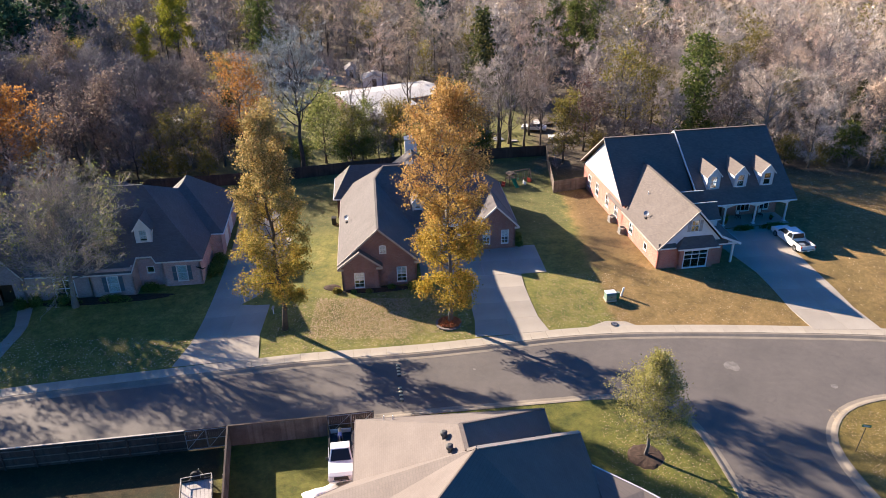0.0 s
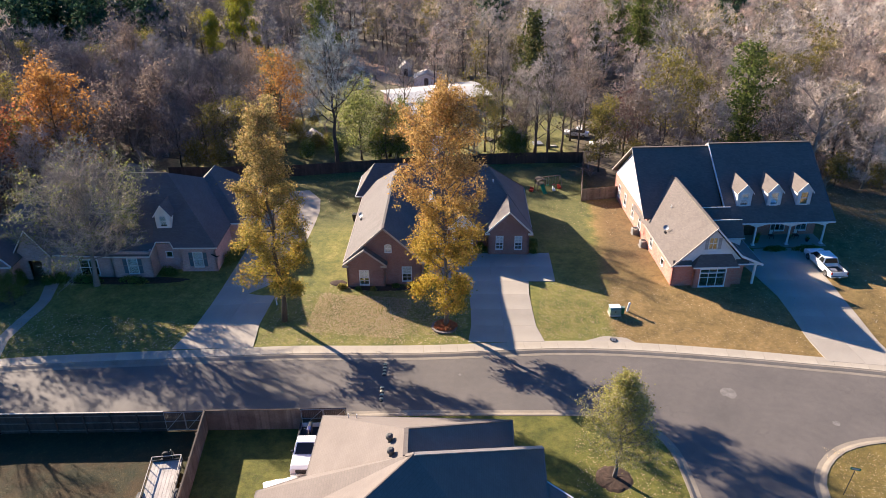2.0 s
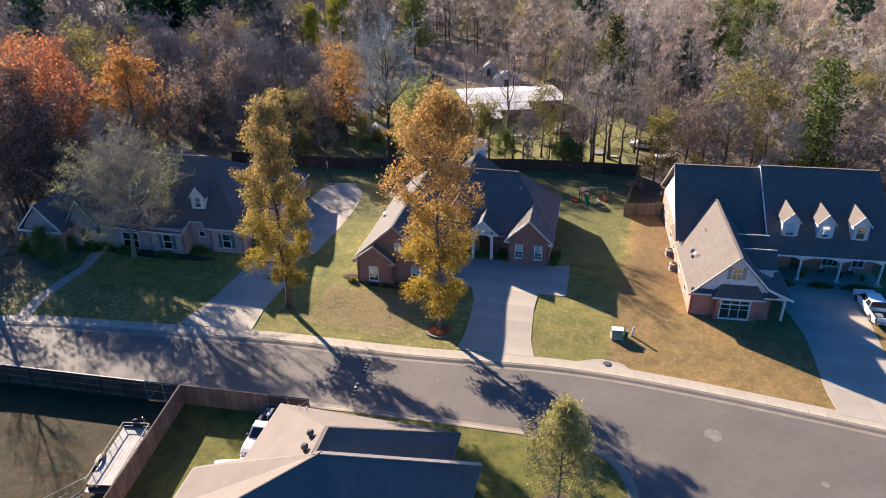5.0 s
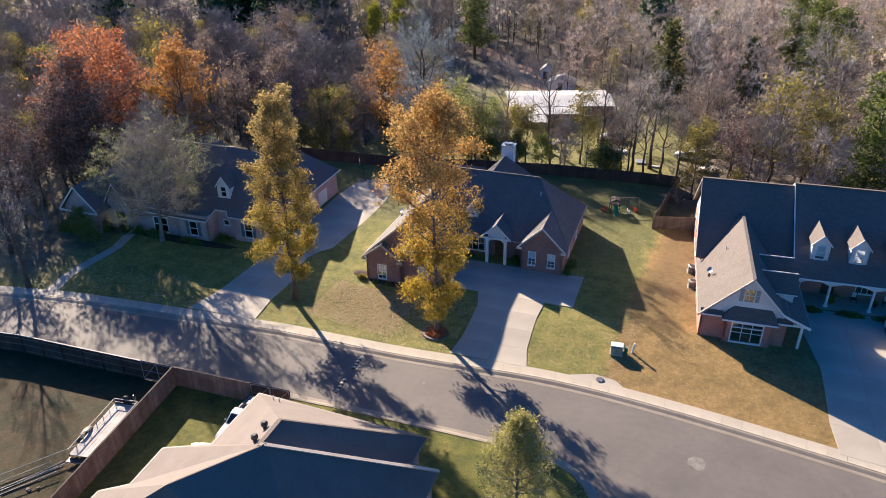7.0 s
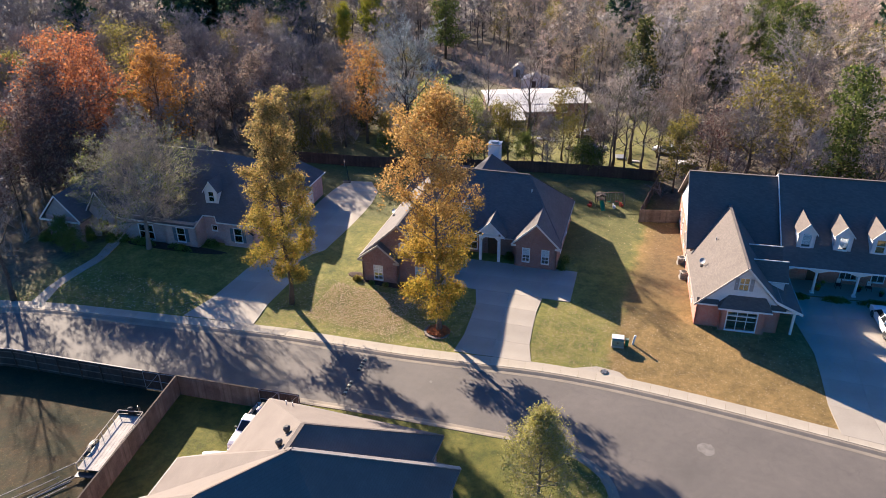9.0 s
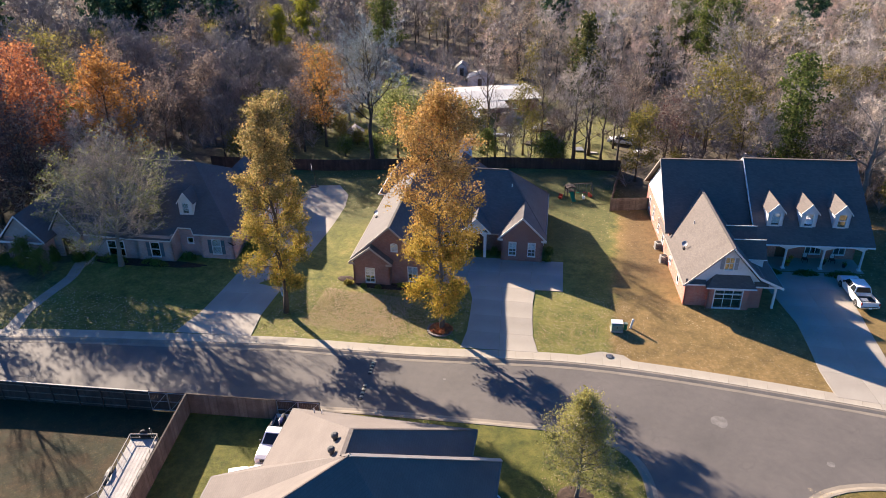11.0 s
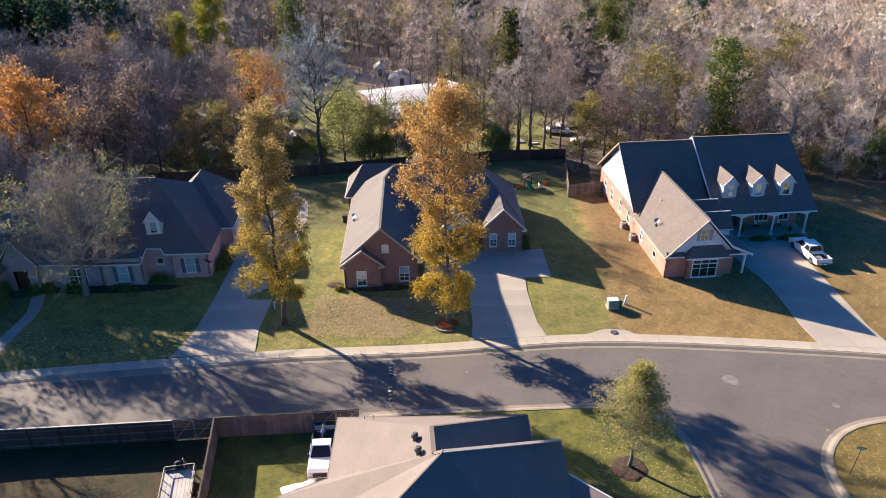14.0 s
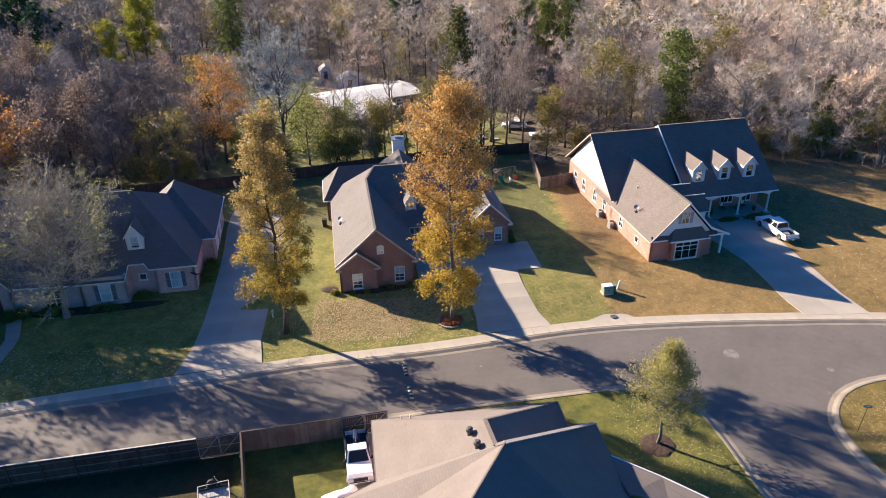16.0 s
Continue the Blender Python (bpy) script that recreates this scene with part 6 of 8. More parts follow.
CEDAR = pine_kind(8, 10.0, 2.6, 0.8, 9, 0.32, 1, M_OLIVED)

# ---- the wood's edge, tree by tree ----
LBL = {id(BLUE_GREY): "tall bare blue-grey tree with dark limbs", id(PALE_LIMB): "bare tree with thick pale twisting limbs", id(PLUM): "small tree with dark red leaves", id(ORANGE): "orange autumn tree at the wood's edge", id(BIG_ORANGE): "large orange autumn tree behind the house", id(RUSSET): "large russet oak behind the house", id(OLIVE): "yellow-green tree thinning in autumn",
       id(OLIVE_THIN): "slender tree with a few yellow leaves", id(RUST_MED): "brown-leaved oak at the wood edge", id(RUST_SHADED): "bare brown-leaved tree beside a house, leaf colour darkened as shade", id(RUST_THIN): "bare tree with a few russet leaves", id(LIME): "bright lime-yellow tree in the wood", id(GREEN): "rounded dense dark green evergreen tree",
       id(GREENL): "light green tree behind the fence", id(PINE): "tall dark green pine in the wood", id(FAR_PINE): "tall dark pine deep in the woods", id(CEDAR): "small dark green cedar", id(BUSH): "low dense green bush by a fence", id(BUSH_O): "low yellow-green bush at the wood edge"}


def stand(kind, x, y, scale=1.0, turn=None, group="woodland trees"):
    label = LBL.get(id(kind), "bare grey-brown woodland tree")
    name = "bush" if kind in (BUSH, BUSH_O) else "tree"
    return plant(name, label, name, x, y, kind, scale, (x * 37 + y * 53) % 360 if turn is None else turn, group if name == "tree" else "bushes")


PLACED = []
for kind, x, y, s in ((PINE, 39.2, 111.0, 1.1), (CEDAR, 67.0, 115.0, 1.0), (ORANGE, -31.9, 109.5, 1.02), (GREENL, -18.8, 107.6, 0.95), (BLUE_GREY, -21.6, 103.2, 1.0), (PALE_LIMB, 48.6, 106.0, 1.05), (PALE_LIMB, 62.5, 111.5, 0.9), (PALE_LIMB, 35.5, 140.0, 1.25), (BARE[4], 34.6, 126.5, 1.1), (PLUM, 22.5, 117.0, 0.9), (PLUM, 25.0, 121.5, 1.0),
                      (BARE[0], 57.5, 108.0, 1.0), (BIG_ORANGE, -58.6, 91.5, 1.0), (RUSSET, -65.5, 80.5, 1.1), (RUSSET, -73.0, 90.0, 1.0), (RUST_SHADED, -58.5, 68.0, 1.05), (RUST_THIN, -55.5, 100.0, 1.0), (OLIVE_THIN, 27.8, 112.5, 1.25),
                      (OLIVE_THIN, 33.0, 112.0, 1.0), (OLIVE, 18.4, 106.5, 0.8), (THIN_BARE, -45.8, 51.2, 1.0), (THIN_BARE, -54.4, 55.5, 0.95), (RUST_SHADED, -61.0, 62.5, 1.0), (RUST_SHADED, -57.5, 73.0, 1.15),
                      (RUST_MED, -64.5, 76.5, 1.15), (RUST_SHADED, -70.0, 66.0, 1.0), (BARE[2], -66.5, 81.0, 1.1), (THIN_BARE, 10.5, 111.5, 0.79), (THIN_BARE, 13.0, 113.0, 0.84), (THIN_BARE, 7.0, 112.5, 0.75),
                      (THIN_BARE, -6.5, 117.0, 0.44), (THIN_BARE, -11.5, 112.0, 0.57), (THIN_BARE, -14.5, 109.5, 0.84), (RUST_THIN, 22.5, 112.0, 0.9), (BARE[2], 25.0, 116.0, 0.95),
                      (THIN_BARE, 2.0, 118.0, 0.53), (OLIVE_THIN, -37.0, 103.4, 0.78), (OLIVE_THIN, -40.8, 103.2, 0.72), (BARE[2], -44.5, 107.0, 1.0), (BARE[2], -38.5, 108.5, 1.0), (BARE[2], -46.0, 101.0, 0.9), (LIME, -63.0, 174.0, 0.98), (LIME, -69.5, 170.0, 0.62), (PINE, -42.0, 170.0, 1.2), (CEDAR, -45.0, 112.0, 0.9), (CEDAR, 20.0, 160.0, 1.2),
                      (OLIVE_THIN, -14.5, 106.5, 0.7), (OLIVE_THIN, -7.0, 109.0, 0.72), (BARE[0], -10.5, 108.0, 0.62), (OLIVE_THIN, 2.2, 110.6, 0.62), (BARE[0], -1.0, 110.0, 0.6), (RUST_THIN, 6.8, 111.2, 0.7), (THIN_BARE, -6.0, 116.5, 1.05), (THIN_BARE, 3.0, 116.0, 1.0), (THIN_BARE, 8.6, 113.0, 0.98), (THIN_BARE, 10.8, 116.0, 1.05), (THIN_BARE, -13.5, 118.0, 0.9), (RUST_THIN, 14.5, 120.0, 0.9), (THIN_BARE, 17.0, 124.0, 0.95), (BARE[4], -62.0, 112.0, 0.9), (GREEN, -4.6, 110.0, 0.5), (OLIVE, -8.6, 109.2, 0.68), (GREENL, -13.0, 108.6, 0.75), (RUST_THIN, -1.8, 110.4, 0.6), (RUST_THIN, 5.5, 112.2, 0.55), (RUST_SHADED, -62.0, 71.5, 1.1), (BARE[0], -74.0, 90.0, 1.0), (OLIVE_THIN, 5.0, 152.0, 0.8),
                      (OLIVE, 8.0, 146.0, 0.75), (OLIVE_THIN, 32.5, 122.0, 0.95), (THIN_BARE, -9.5, 113.5, 0.48), (THIN_BARE, -3.5, 110.8, 0.70), (OLIVE_THIN, 0.5, 113.5, 0.85), (THIN_BARE, 5.0, 114.5, 0.75), (THIN_BARE, -17.0, 113.5, 0.53),
                      (RUST_THIN, -34.5, 106.5, 0.9), (THIN_BARE, 8.8, 109.4, 0.70), (THIN_BARE, 15.5, 112.0, 0.75),
                      (FAR_PINE, -119, 168, 1.1), (FAR_PINE, -112, 171, 1.05), (FAR_PINE, -104, 177, 1.1), (FAR_PINE, -126, 174, 1.1), (FAR_PINE, -107, 158, 1.1), (FAR_PINE, -101, 146, 1.0), (FAR_PINE, -98, 165, 1.1), (FAR_PINE, -90, 155, 1.0), (FAR_PINE, -88, 171, 1.1), (FAR_PINE, -110, 172, 1.1),
                      (FAR_PINE, -124, 138, 1.0), (FAR_PINE, -80, 162, 0.9), (PINE, 31, 175, 1.1), (PINE, 27, 184, 1.1), (PINE, 35, 170, 1.0), (CEDAR, 7.3, 143.0, 1.65), (FAR_PINE, -3, 184, 1.0), (FAR_PINE, 54, 188, 1.0)):
    stand(kind, x, y, s)
    PLACED.append((x, y, 4.2 if kind not in (GREEN,) else 3))
stand(GREEN, -50.2, 62.5, 0.38)
stand(GREEN, -46.6, 61.0, 0.36)
for x, y, s in ((-8.5, 109.4, 0.9), (-12.5, 108.4, 1.0), (-15.5, 107.6, 1.1), (4.6, 110.2, 1.1), (6.3, 110.0, 0.9), (45.5, 103.0, 0.9), (62.0, 106.0, 1.3), (70.0, 108.0, 1.2), (-27.2, 106.0, 0.75), (-22.4, 106.6, 0.85)):
    stand(BUSH, x, y, s)
for x, y, s in ((-27.3, 111.6, 0.62), (-29.8, 112.0, 0.55), (-25.6, 112.6, 0.5), (-32, 116, 0.7), (-31, 123, 0.6), (-36, 102.4, 0.8), (-40, 101.5, 0.9), (-43.5, 101, 1.0), (52, 104.5, 1.0), (57, 104.0, 0.8), (66, 103.5, 1.1), (24, 108.5, 0.9), (28, 106.5, 0.8), (36, 106.0, 0.9)):
    stand(BUSH_O, x, y, s)

OPEN_ROWS = [(-113.0, 170.0, 15.0, 26.0), (-65.0, 171.0, 8.0, 44.0), (35.5, 140.0, 5.0, 16.0), (48.6, 106.0, 5.0, 6.0), (7.3, 143.0, 3.5, 10.0), (-43.0, 170.0, 5.0, 40.0), (31.0, 176.0, 6.0, 26.0), (-20.0, 153.0, 4.0, 36.0), (-25.0, 159.0, 3.5, 30.0), (39.7, 113.4, 3.5, 12.0), (-31.9, 109.5, 3.5, 9.0), (-10.0, 190.0, 3.0, 14.0)]


TRACK = [Vector((-20.0 - 3.4 * k, 152.0 + 4.3 * k)) for k in range(7)]
TRACK_WAY = Vector((0.33, -0.94))


def hides(x, y):
    """True in the open glades round the trees and the track that lie clear of the wood."""
    for p in TRACK:
        d = Vector((x, y)) - p
        if -5 < d.dot(TRACK_WAY) < 45 and abs(d.x * TRACK_WAY.y - d.y * TRACK_WAY.x) < 3.6:
            return True
    return any(b - reach < y < b + 3 and abs(x - a * (0.35 + 0.65 * y / b)) < wide for a, b, wide, reach in OPEN_ROWS)


rng = random.Random(77)
tries = 0
while len(PLACED) < 268 and tries < 12000:
    tries += 1
    x, y = rng.uniform(-150, 100), rng.uniform(54, 142)
    if y < 101 and not (x < -53 - (88 - y) * 0.05 or (x > 66 and y > 94)):
        continue
    if x < -52 and y < 60 or -76 < x < -52 and y < 66:
        continue
    if -33 < x < 26 and y < 152 and (rng.random() < 0.965 or (-33 < x < 4 and 106 < y < 152)):
        continue
    if y < 106 and -46 < x < 50:
        continue
    if x > 0.66 * y + 18 or x < 34 - 1.75 * (y - 4) or math.hypot(x, y) > 162:
        continue
    if hides(x, y):
        continue
    if any((x - a) ** 2 + (y - b) ** 2 < (0.62 * r + 0.9) ** 2 for a, b, r in PLACED):
        continue
    roll = rng.random()
    # pale kinds to the east, dark to the west: sun and shade in colour
    kind = BARE[rng.choice((1, 3, 1, 3, 0, 4) if x > -35 else (0, 0, 4, 2) if y < 104 else (2, 4, 2, 4, 0))] if roll < 0.70 else OLIVE_THIN if roll < 0.83 else RUST_THIN if roll < 0.93 else RUST_MED if roll < 0.96 else CEDAR
    stand(kind, x, y, rng.uniform(0.75, 1.05))
    PLACED.append((x, y, 4.2))


# ---- the far woods, massed ----
def far_kind(seed, H, reach, per, leaf):
    wood, ends = skeleton(seed, H, 0.15, H * 0.12, lambda t: reach * (0.8 + 0.4 * t if t < 0.5 else 1.45 - 0.9 * t), 8, 3, 2, (0.25, 1.0), 0.03, 0.3, top=0.82, detail=0.5)
    v, f = slivers(seed, ends, per, 1.15, 0.095, 0.85)
    lv, lf = leaf_cloud(seed + 5, ends, leaf, 0.36, 0.75) if leaf else (None, None)
    quads = [q for q in wood.f if len(q) == 4]
    return np.array(wood.v), np.array(quads), v, f, lv, lf


FAR = [far_kind(400 + i, H, r, 19, 0) for i, (H, r) in enumerate(((14, 4.9), (12, 5.2), (15.5, 4.7)))]
FARL = [far_kind(410 + i, H, r, 6, 13) for i, (H, r) in enumerate(((12, 3.8), (14, 3.6)))]
rng = random.Random(5)
trunks, twig_a, twig_b, leaf_o, leaf_r, leaf_g = [], [[], [], [], []], [[], [], [], []], [], [], []
row = 0
yy = 75.0
while yy < 275:
    xx = 20 - 1.75 * yy
    while xx < 0.66 * yy + 20:
        x, y = xx + rng.uniform(-2, 2), yy + rng.uniform(-2, 2)
        xx += 6.1
        if math.hypot(x - 10, y) > 246 or (y < 142 and math.hypot(x, y) < 158):
            continue
        if hides(x, y) or -36 < x < 26 and y < 150 or (-27 < x - (y - 150) * -0.12 < -14 and y < 172):
            continue
        leafed = rng.random() < 0.20
        kd = rng.choice(FARL if leafed else FAR)
        s, a = rng.uniform(0.75, 1.08), rng.uniform(0, 6.28)
        ca_, sa_ = math.cos(a) * s, math.sin(a) * s
        rot = np.array([[ca_, -sa_, 0], [sa_, ca_, 0], [0, 0, s]])
        off = np.array([x, y, 0.5])
        trunks.append((kd[0] @ rot.T + off, kd[1]))
        # pale twigs eastward, dark ones westward, as the sun would light them
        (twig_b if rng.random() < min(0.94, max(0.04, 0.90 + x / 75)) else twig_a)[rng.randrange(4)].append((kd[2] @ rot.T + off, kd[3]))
        if leafed:
            (leaf_o if rng.random() < 0.45 else leaf_r if rng.random() < 0.75 else leaf_g).append((kd[4] @ rot.T + off, kd[5]))
    yy += 5.4


def massed(name, label, chunks, material):
    vs, fs, k = [], [], 0
    for v, f in chunks:
        vs.append(v)
        fs.append(f + k)
        k += len(v)
    ob = new(name, raw_mesh(name, np.concatenate(vs), np.concatenate(fs), material))
    return tagged(ob, label, "woods", kind="stuff")


# undergrowth: bare brush between the trunks
br = np.random.RandomState(19)
spots = []
while len(spots) < 3000:
    x, y = br.uniform(-150, 105), br.uniform(55, 185)
    if (y < 103 and not (x < -52 or (x > 64 and y > 97))) or (x < -52 and y < 58) or (-34 < x < 26 and y < 154 and br.rand() < 0.95) or x > 0.66 * y + 18 or x < 34 - 1.75 * (y - 4):
        continue
    spots.append((x, y, 0.5))
sp = np.array(spots)
brush = np.stack([sp, sp + np.stack([br.randn(len(sp)) * 0.5, br.randn(len(sp)) * 0.5, 0.6 + 1.6 * br.rand(len(sp))], 1)], 1)
massed("undergrowth", "bare brown brush between the woodland trunks", [slivers(21, brush, 34, 2.0, 0.06, 0.5)], M_TWIG)
massed("low_leaves", "thin russet and tan leaves low in the wood", [leaf_cloud(22, brush[::3], 26, 0.24, 0.7)], M_BROWN)
massed("far_trunks", "trunks and limbs of the far bare woods", trunks, M_BARKD)
for some, mat in zip(twig_a, M_FAR_SHADED):
    massed("far_twigs", "far woods twigs darkened as if in shade", some, mat)
for some, mat in zip(twig_b, M_FAR_SUNLIT):
    massed("far_pale_twigs", "far woods twigs paled as if in sun", some, mat)
massed("far_olive_leaves", "thin yellow-green leaves of the far woods", leaf_o, M_OLIVE)
massed("far_green_leaves", "dark evergreen leaves of the far woods", leaf_g, M_PINE)
massed("far_russet_leaves", "thin russet leaves of the far woods", leaf_r, M_BROWN)

# ---- fallen leaves ----


def litter(n, x0, x1, y0, y1, size, seed, dens=None):
    r = np.random.RandomState(seed)
    x, y = x0 + (x1 - x0) * r.rand(n), y0 + (y1 - y0) * r.rand(n)
    z = np.array([gz(a, b) for a, b in zip(x, y)])
    keep = (y - np.interp(x, FX, FY) > 2.0) | (y < 49)
    x, y, z = x[keep], y[keep], z[keep]
    c = np.stack([x, y, z + 0.03], 1)
    m = len(c)
    a = r.rand(m, 1) * 6.28
    u = np.concatenate([np.cos(a), np.sin(a), 0.25 * r.randn(m, 1)], 1)
    w = np.concatenate([-np.sin(a), np.cos(a), 0.25 * r.randn(m, 1)], 1)
    s = size * (0.6 + 0.8 * r.rand(m, 1))
    v = np.stack([c - u * s, c + w * s * 0.7, c + u * s, c - w * s * 0.7], 1).reshape(-1, 3)
    return v, np.arange(4 * m).reshape(-1, 4)


massed("fallen_leaves", "dry tan leaves scattered over the lawns",
       [litter(6500, -18, 2.6, 57.5, 69, 0.056, 1), litter(6000, -14, -4, 60, 67, 0.062, 12), litter(2600, 9.8, 19, 61, 72, 0.048, 9), litter(3000, -11, 0, 61, 67, 0.056, 2), litter(3200, 10, 38, 61, 74, 0.045, 3), litter(2600, -46, -25, 51, 60, 0.075, 4),
        litter(1500, 13, 21, 38, 50, 0.05, 5), litter(2200, 33, 46, 40, 49, 0.05, 6), litter(3000, -30, 20, 85, 104, 0.05, 7), litter(1500, 44, 64, 62, 98, 0.09, 8), litter(5000, 46, 78, 86, 104, 0.07, 13)], M_LITTER)


# dry leaves heaped over the tree bed
hr = np.random.RandomState(44)
ha, hd = hr.rand(420) * 6.283, 1.15 * np.sqrt(hr.rand(420))
foot = np.stack([0.35 + hd * np.cos(ha), 62.6 + 0.85 * hd * np.sin(ha), np.full(420, 0.40)], 1)
heap = np.stack([foot, foot + np.array([0, 0, 0.35]) * (1.2 - hd[:, None])], 1)
massed("leaf_heap", "brown dry leaves heaped in a tree bed", [leaf_cloud(45, heap, 5, 0.16, 0.05)], M_RUSSET)


# ---- fences ----
def fence(name, label, pts, height, material, base=0.12, cap=None, gate=False, board=0.14, gap=0.012, both=True, group="timber fences"):
    """A board fence along plan points: posts, rails and panels of upright boards, each about 2.4 m."""
    f = thing(name, label, "fence", pose(pts[0][0], pts[0][1], 0), group)
    o = Vector((pts[0][0], pts[0][1], 0))
    rng = random.Random(int(abs(pts[0][0]) * 10))
    for a, b in zip(pts, pts[1:]):
        a, b = Vector((*a, 0)) - o, Vector((*b, 0)) - o
        L = (b - a).length
        d = (b - a) / L
        side = Vector((-d.y, d.x, 0))
        n = max(1, round(L / 2.4))
        for i in range(n):
            p = a + d * L * i / n
            q = a + d * L * (i + 1) / n
            z0 = base if base is not None else gz(p.x + o.x, p.y + o.y)
            up = Vector((0, 0, 1))
            g = Geo()
            m = max(2, int((q - p).length / (board + gap)))
            w = (q - p).length / m
            for k in range(m):
                c = p + d * (k + 0.006) * w
                e = p + d * (k + 0.994) * w
                h = height + rng.uniform(-0.03, 0.03)
                j = side * rng.uniform(-0.006, 0.006)
                g.prism([c + j + up * z0, e + j + up * z0, e + j + up * (z0 + h), c + j + up * (z0 + h)], side * 0.022)
            tagged(part("board_panel", g, material, f), kind="stuff")
            for hz in (0.35, height * 0.52, height - 0.3):
                part("rail", Geo().beam(p - side * 0.045 + up * (z0 + hz), q - side * 0.045 + up * (z0 + hz), 0.05, 0.09), M_FENCE if cap else material, f)
            part("post", Geo().box((p.x - 0.06 - side.x * 0.08, p.y - 0.06 - side.y * 0.08, z0 - 0.15), (p.x + 0.06 - side.x * 0.08, p.y + 0.06 - side.y * 0.08, z0 + height - 0.02)), material, f)
            if cap:
                part("cap", Geo().beam(p + up * (z0 + height + 0.03), q + up * (z0 + height + 0.03), 0.14, 0.045), cap, f)
    return f


def framed_gate(label, a, b, height, material):
    """A board gate on a steel frame with braces."""
    a, b = Vector((*a, 0)), Vector((*b, 0))
    f = thing("gate", label, "gate", pose(a.x, a.y, 0.15), "yard gates")
    d = b - a
    L = d.length
    d = d / L
    side = Vector((-d.y, d.x, 0))
    up = Vector((0, 0, 1))
    g = Geo()
    m = int(L / 0.15)
    for k in range(m):
        c, e = d * L * (k + 0.05) / m, d * L * (k + 0.95) / m
        g.prism([c + up * 0.05, e + up * 0.05, e + up * height, c + up * height], side * 0.02)
    tagged(part("board_panel", g, material, f), kind="stuff")
    for s0, s1 in ((0.02, 0.49), (0.51, 0.98)):
        p, q = d * L * s0 - side * 0.05, d * L * s1 - side * 0.05
        for x0, x1, y0, y1 in ((p, q, 0.15, 0.15), (p, q, height * 0.52, height * 0.52), (p, q, height - 0.08, height - 0.08), (p, p, 0.15, height - 0.08), (q, q, 0.15, height - 0.08), (p, q, 0.15, height - 0.08)):
            part("frame_tube", Geo().tube([x0 + up * y0, x1 + up * y1 + Vector((0, 0, 1e-3))], [0.028, 0.028], 6), M_STEEL, f)
    return f


fence("fence", "dark board fence with a pale cap rail", [(-40.3, 41.2), (-35.0, 42.5), (-27.8, 43.5), (-21.16, 44.46)], 2.12, M_FENCED, cap=M_CAP)
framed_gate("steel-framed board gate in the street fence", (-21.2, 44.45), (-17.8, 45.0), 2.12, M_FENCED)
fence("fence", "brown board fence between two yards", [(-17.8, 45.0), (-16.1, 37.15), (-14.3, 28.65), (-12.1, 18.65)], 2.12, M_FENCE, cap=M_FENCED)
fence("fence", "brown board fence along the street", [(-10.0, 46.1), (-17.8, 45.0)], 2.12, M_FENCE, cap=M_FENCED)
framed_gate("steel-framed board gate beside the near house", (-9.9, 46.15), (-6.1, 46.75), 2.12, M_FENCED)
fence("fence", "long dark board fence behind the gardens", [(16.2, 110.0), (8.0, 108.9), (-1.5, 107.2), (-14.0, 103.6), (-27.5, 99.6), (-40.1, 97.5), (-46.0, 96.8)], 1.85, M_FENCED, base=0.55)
fence("fence", "sunlit board fence between back gardens", [(15.4, 95.2), (15.7, 102.0), (16.2, 110.0)], 1.85, M_FENCE, base=0.55)
fence("fence", "board fence panel beside the large house", [(15.4, 95.2), (20.6, 96.8)], 1.85, M_FENCE, base=0.55)

# concrete strip beside the near house
pad = tagged(new("near_driveway"), "sunlit concrete strip beside the near house", "driveway", kind="structure")
for i in range(6):
    y0, y1 = 46.9 - i * 2.9, 46.9 - (i + 1) * 2.9
    g = Geo().box((-9.75 + 0.10 * (46.9 - (y0 + y1) / 2), y1 + 0.012, 0.1), (-6.7 + 0.10 * (46.9 - (y0 + y1) / 2), y0 - 0.012, 0.17))
    part("slab", g, M_CONC, pad)


# ---- vehicles ----
def wheel_parts(parent, x, y, r, side):
    g = Geo().tube([(x - 0.11, y, r), (x - 0.1, y, r), (x + 0.1, y, r), (x + 0.11, y, r)], [r * 0.9, r, r, r * 0.9], 24)
    tyre = part("wheel", g, M_RUBBER, parent, "black tyre with a bright alloy rim")
    g = Geo().tube([(x + side * 0.05, y, r), (x + side * 0.115, y, r), (x + side * 0.122, y, r)], [r * 0.62, r * 0.62, r * 0.5], 20)
    part("rim", g, M_CHROME, tyre)
    g = Geo()
    for k in range(5):
        a = 2 * math.pi * k / 5
        g.beam((x + side * 0.124, y + 0.05 * math.cos(a), r + 0.05 * math.sin(a)), (x + side * 0.124, y + r * 0.55 * math.cos(a), r + r * 0.55 * math.sin(a)), 0.03, 0.05)
    part("spoke", g, M_IRON, tyre)


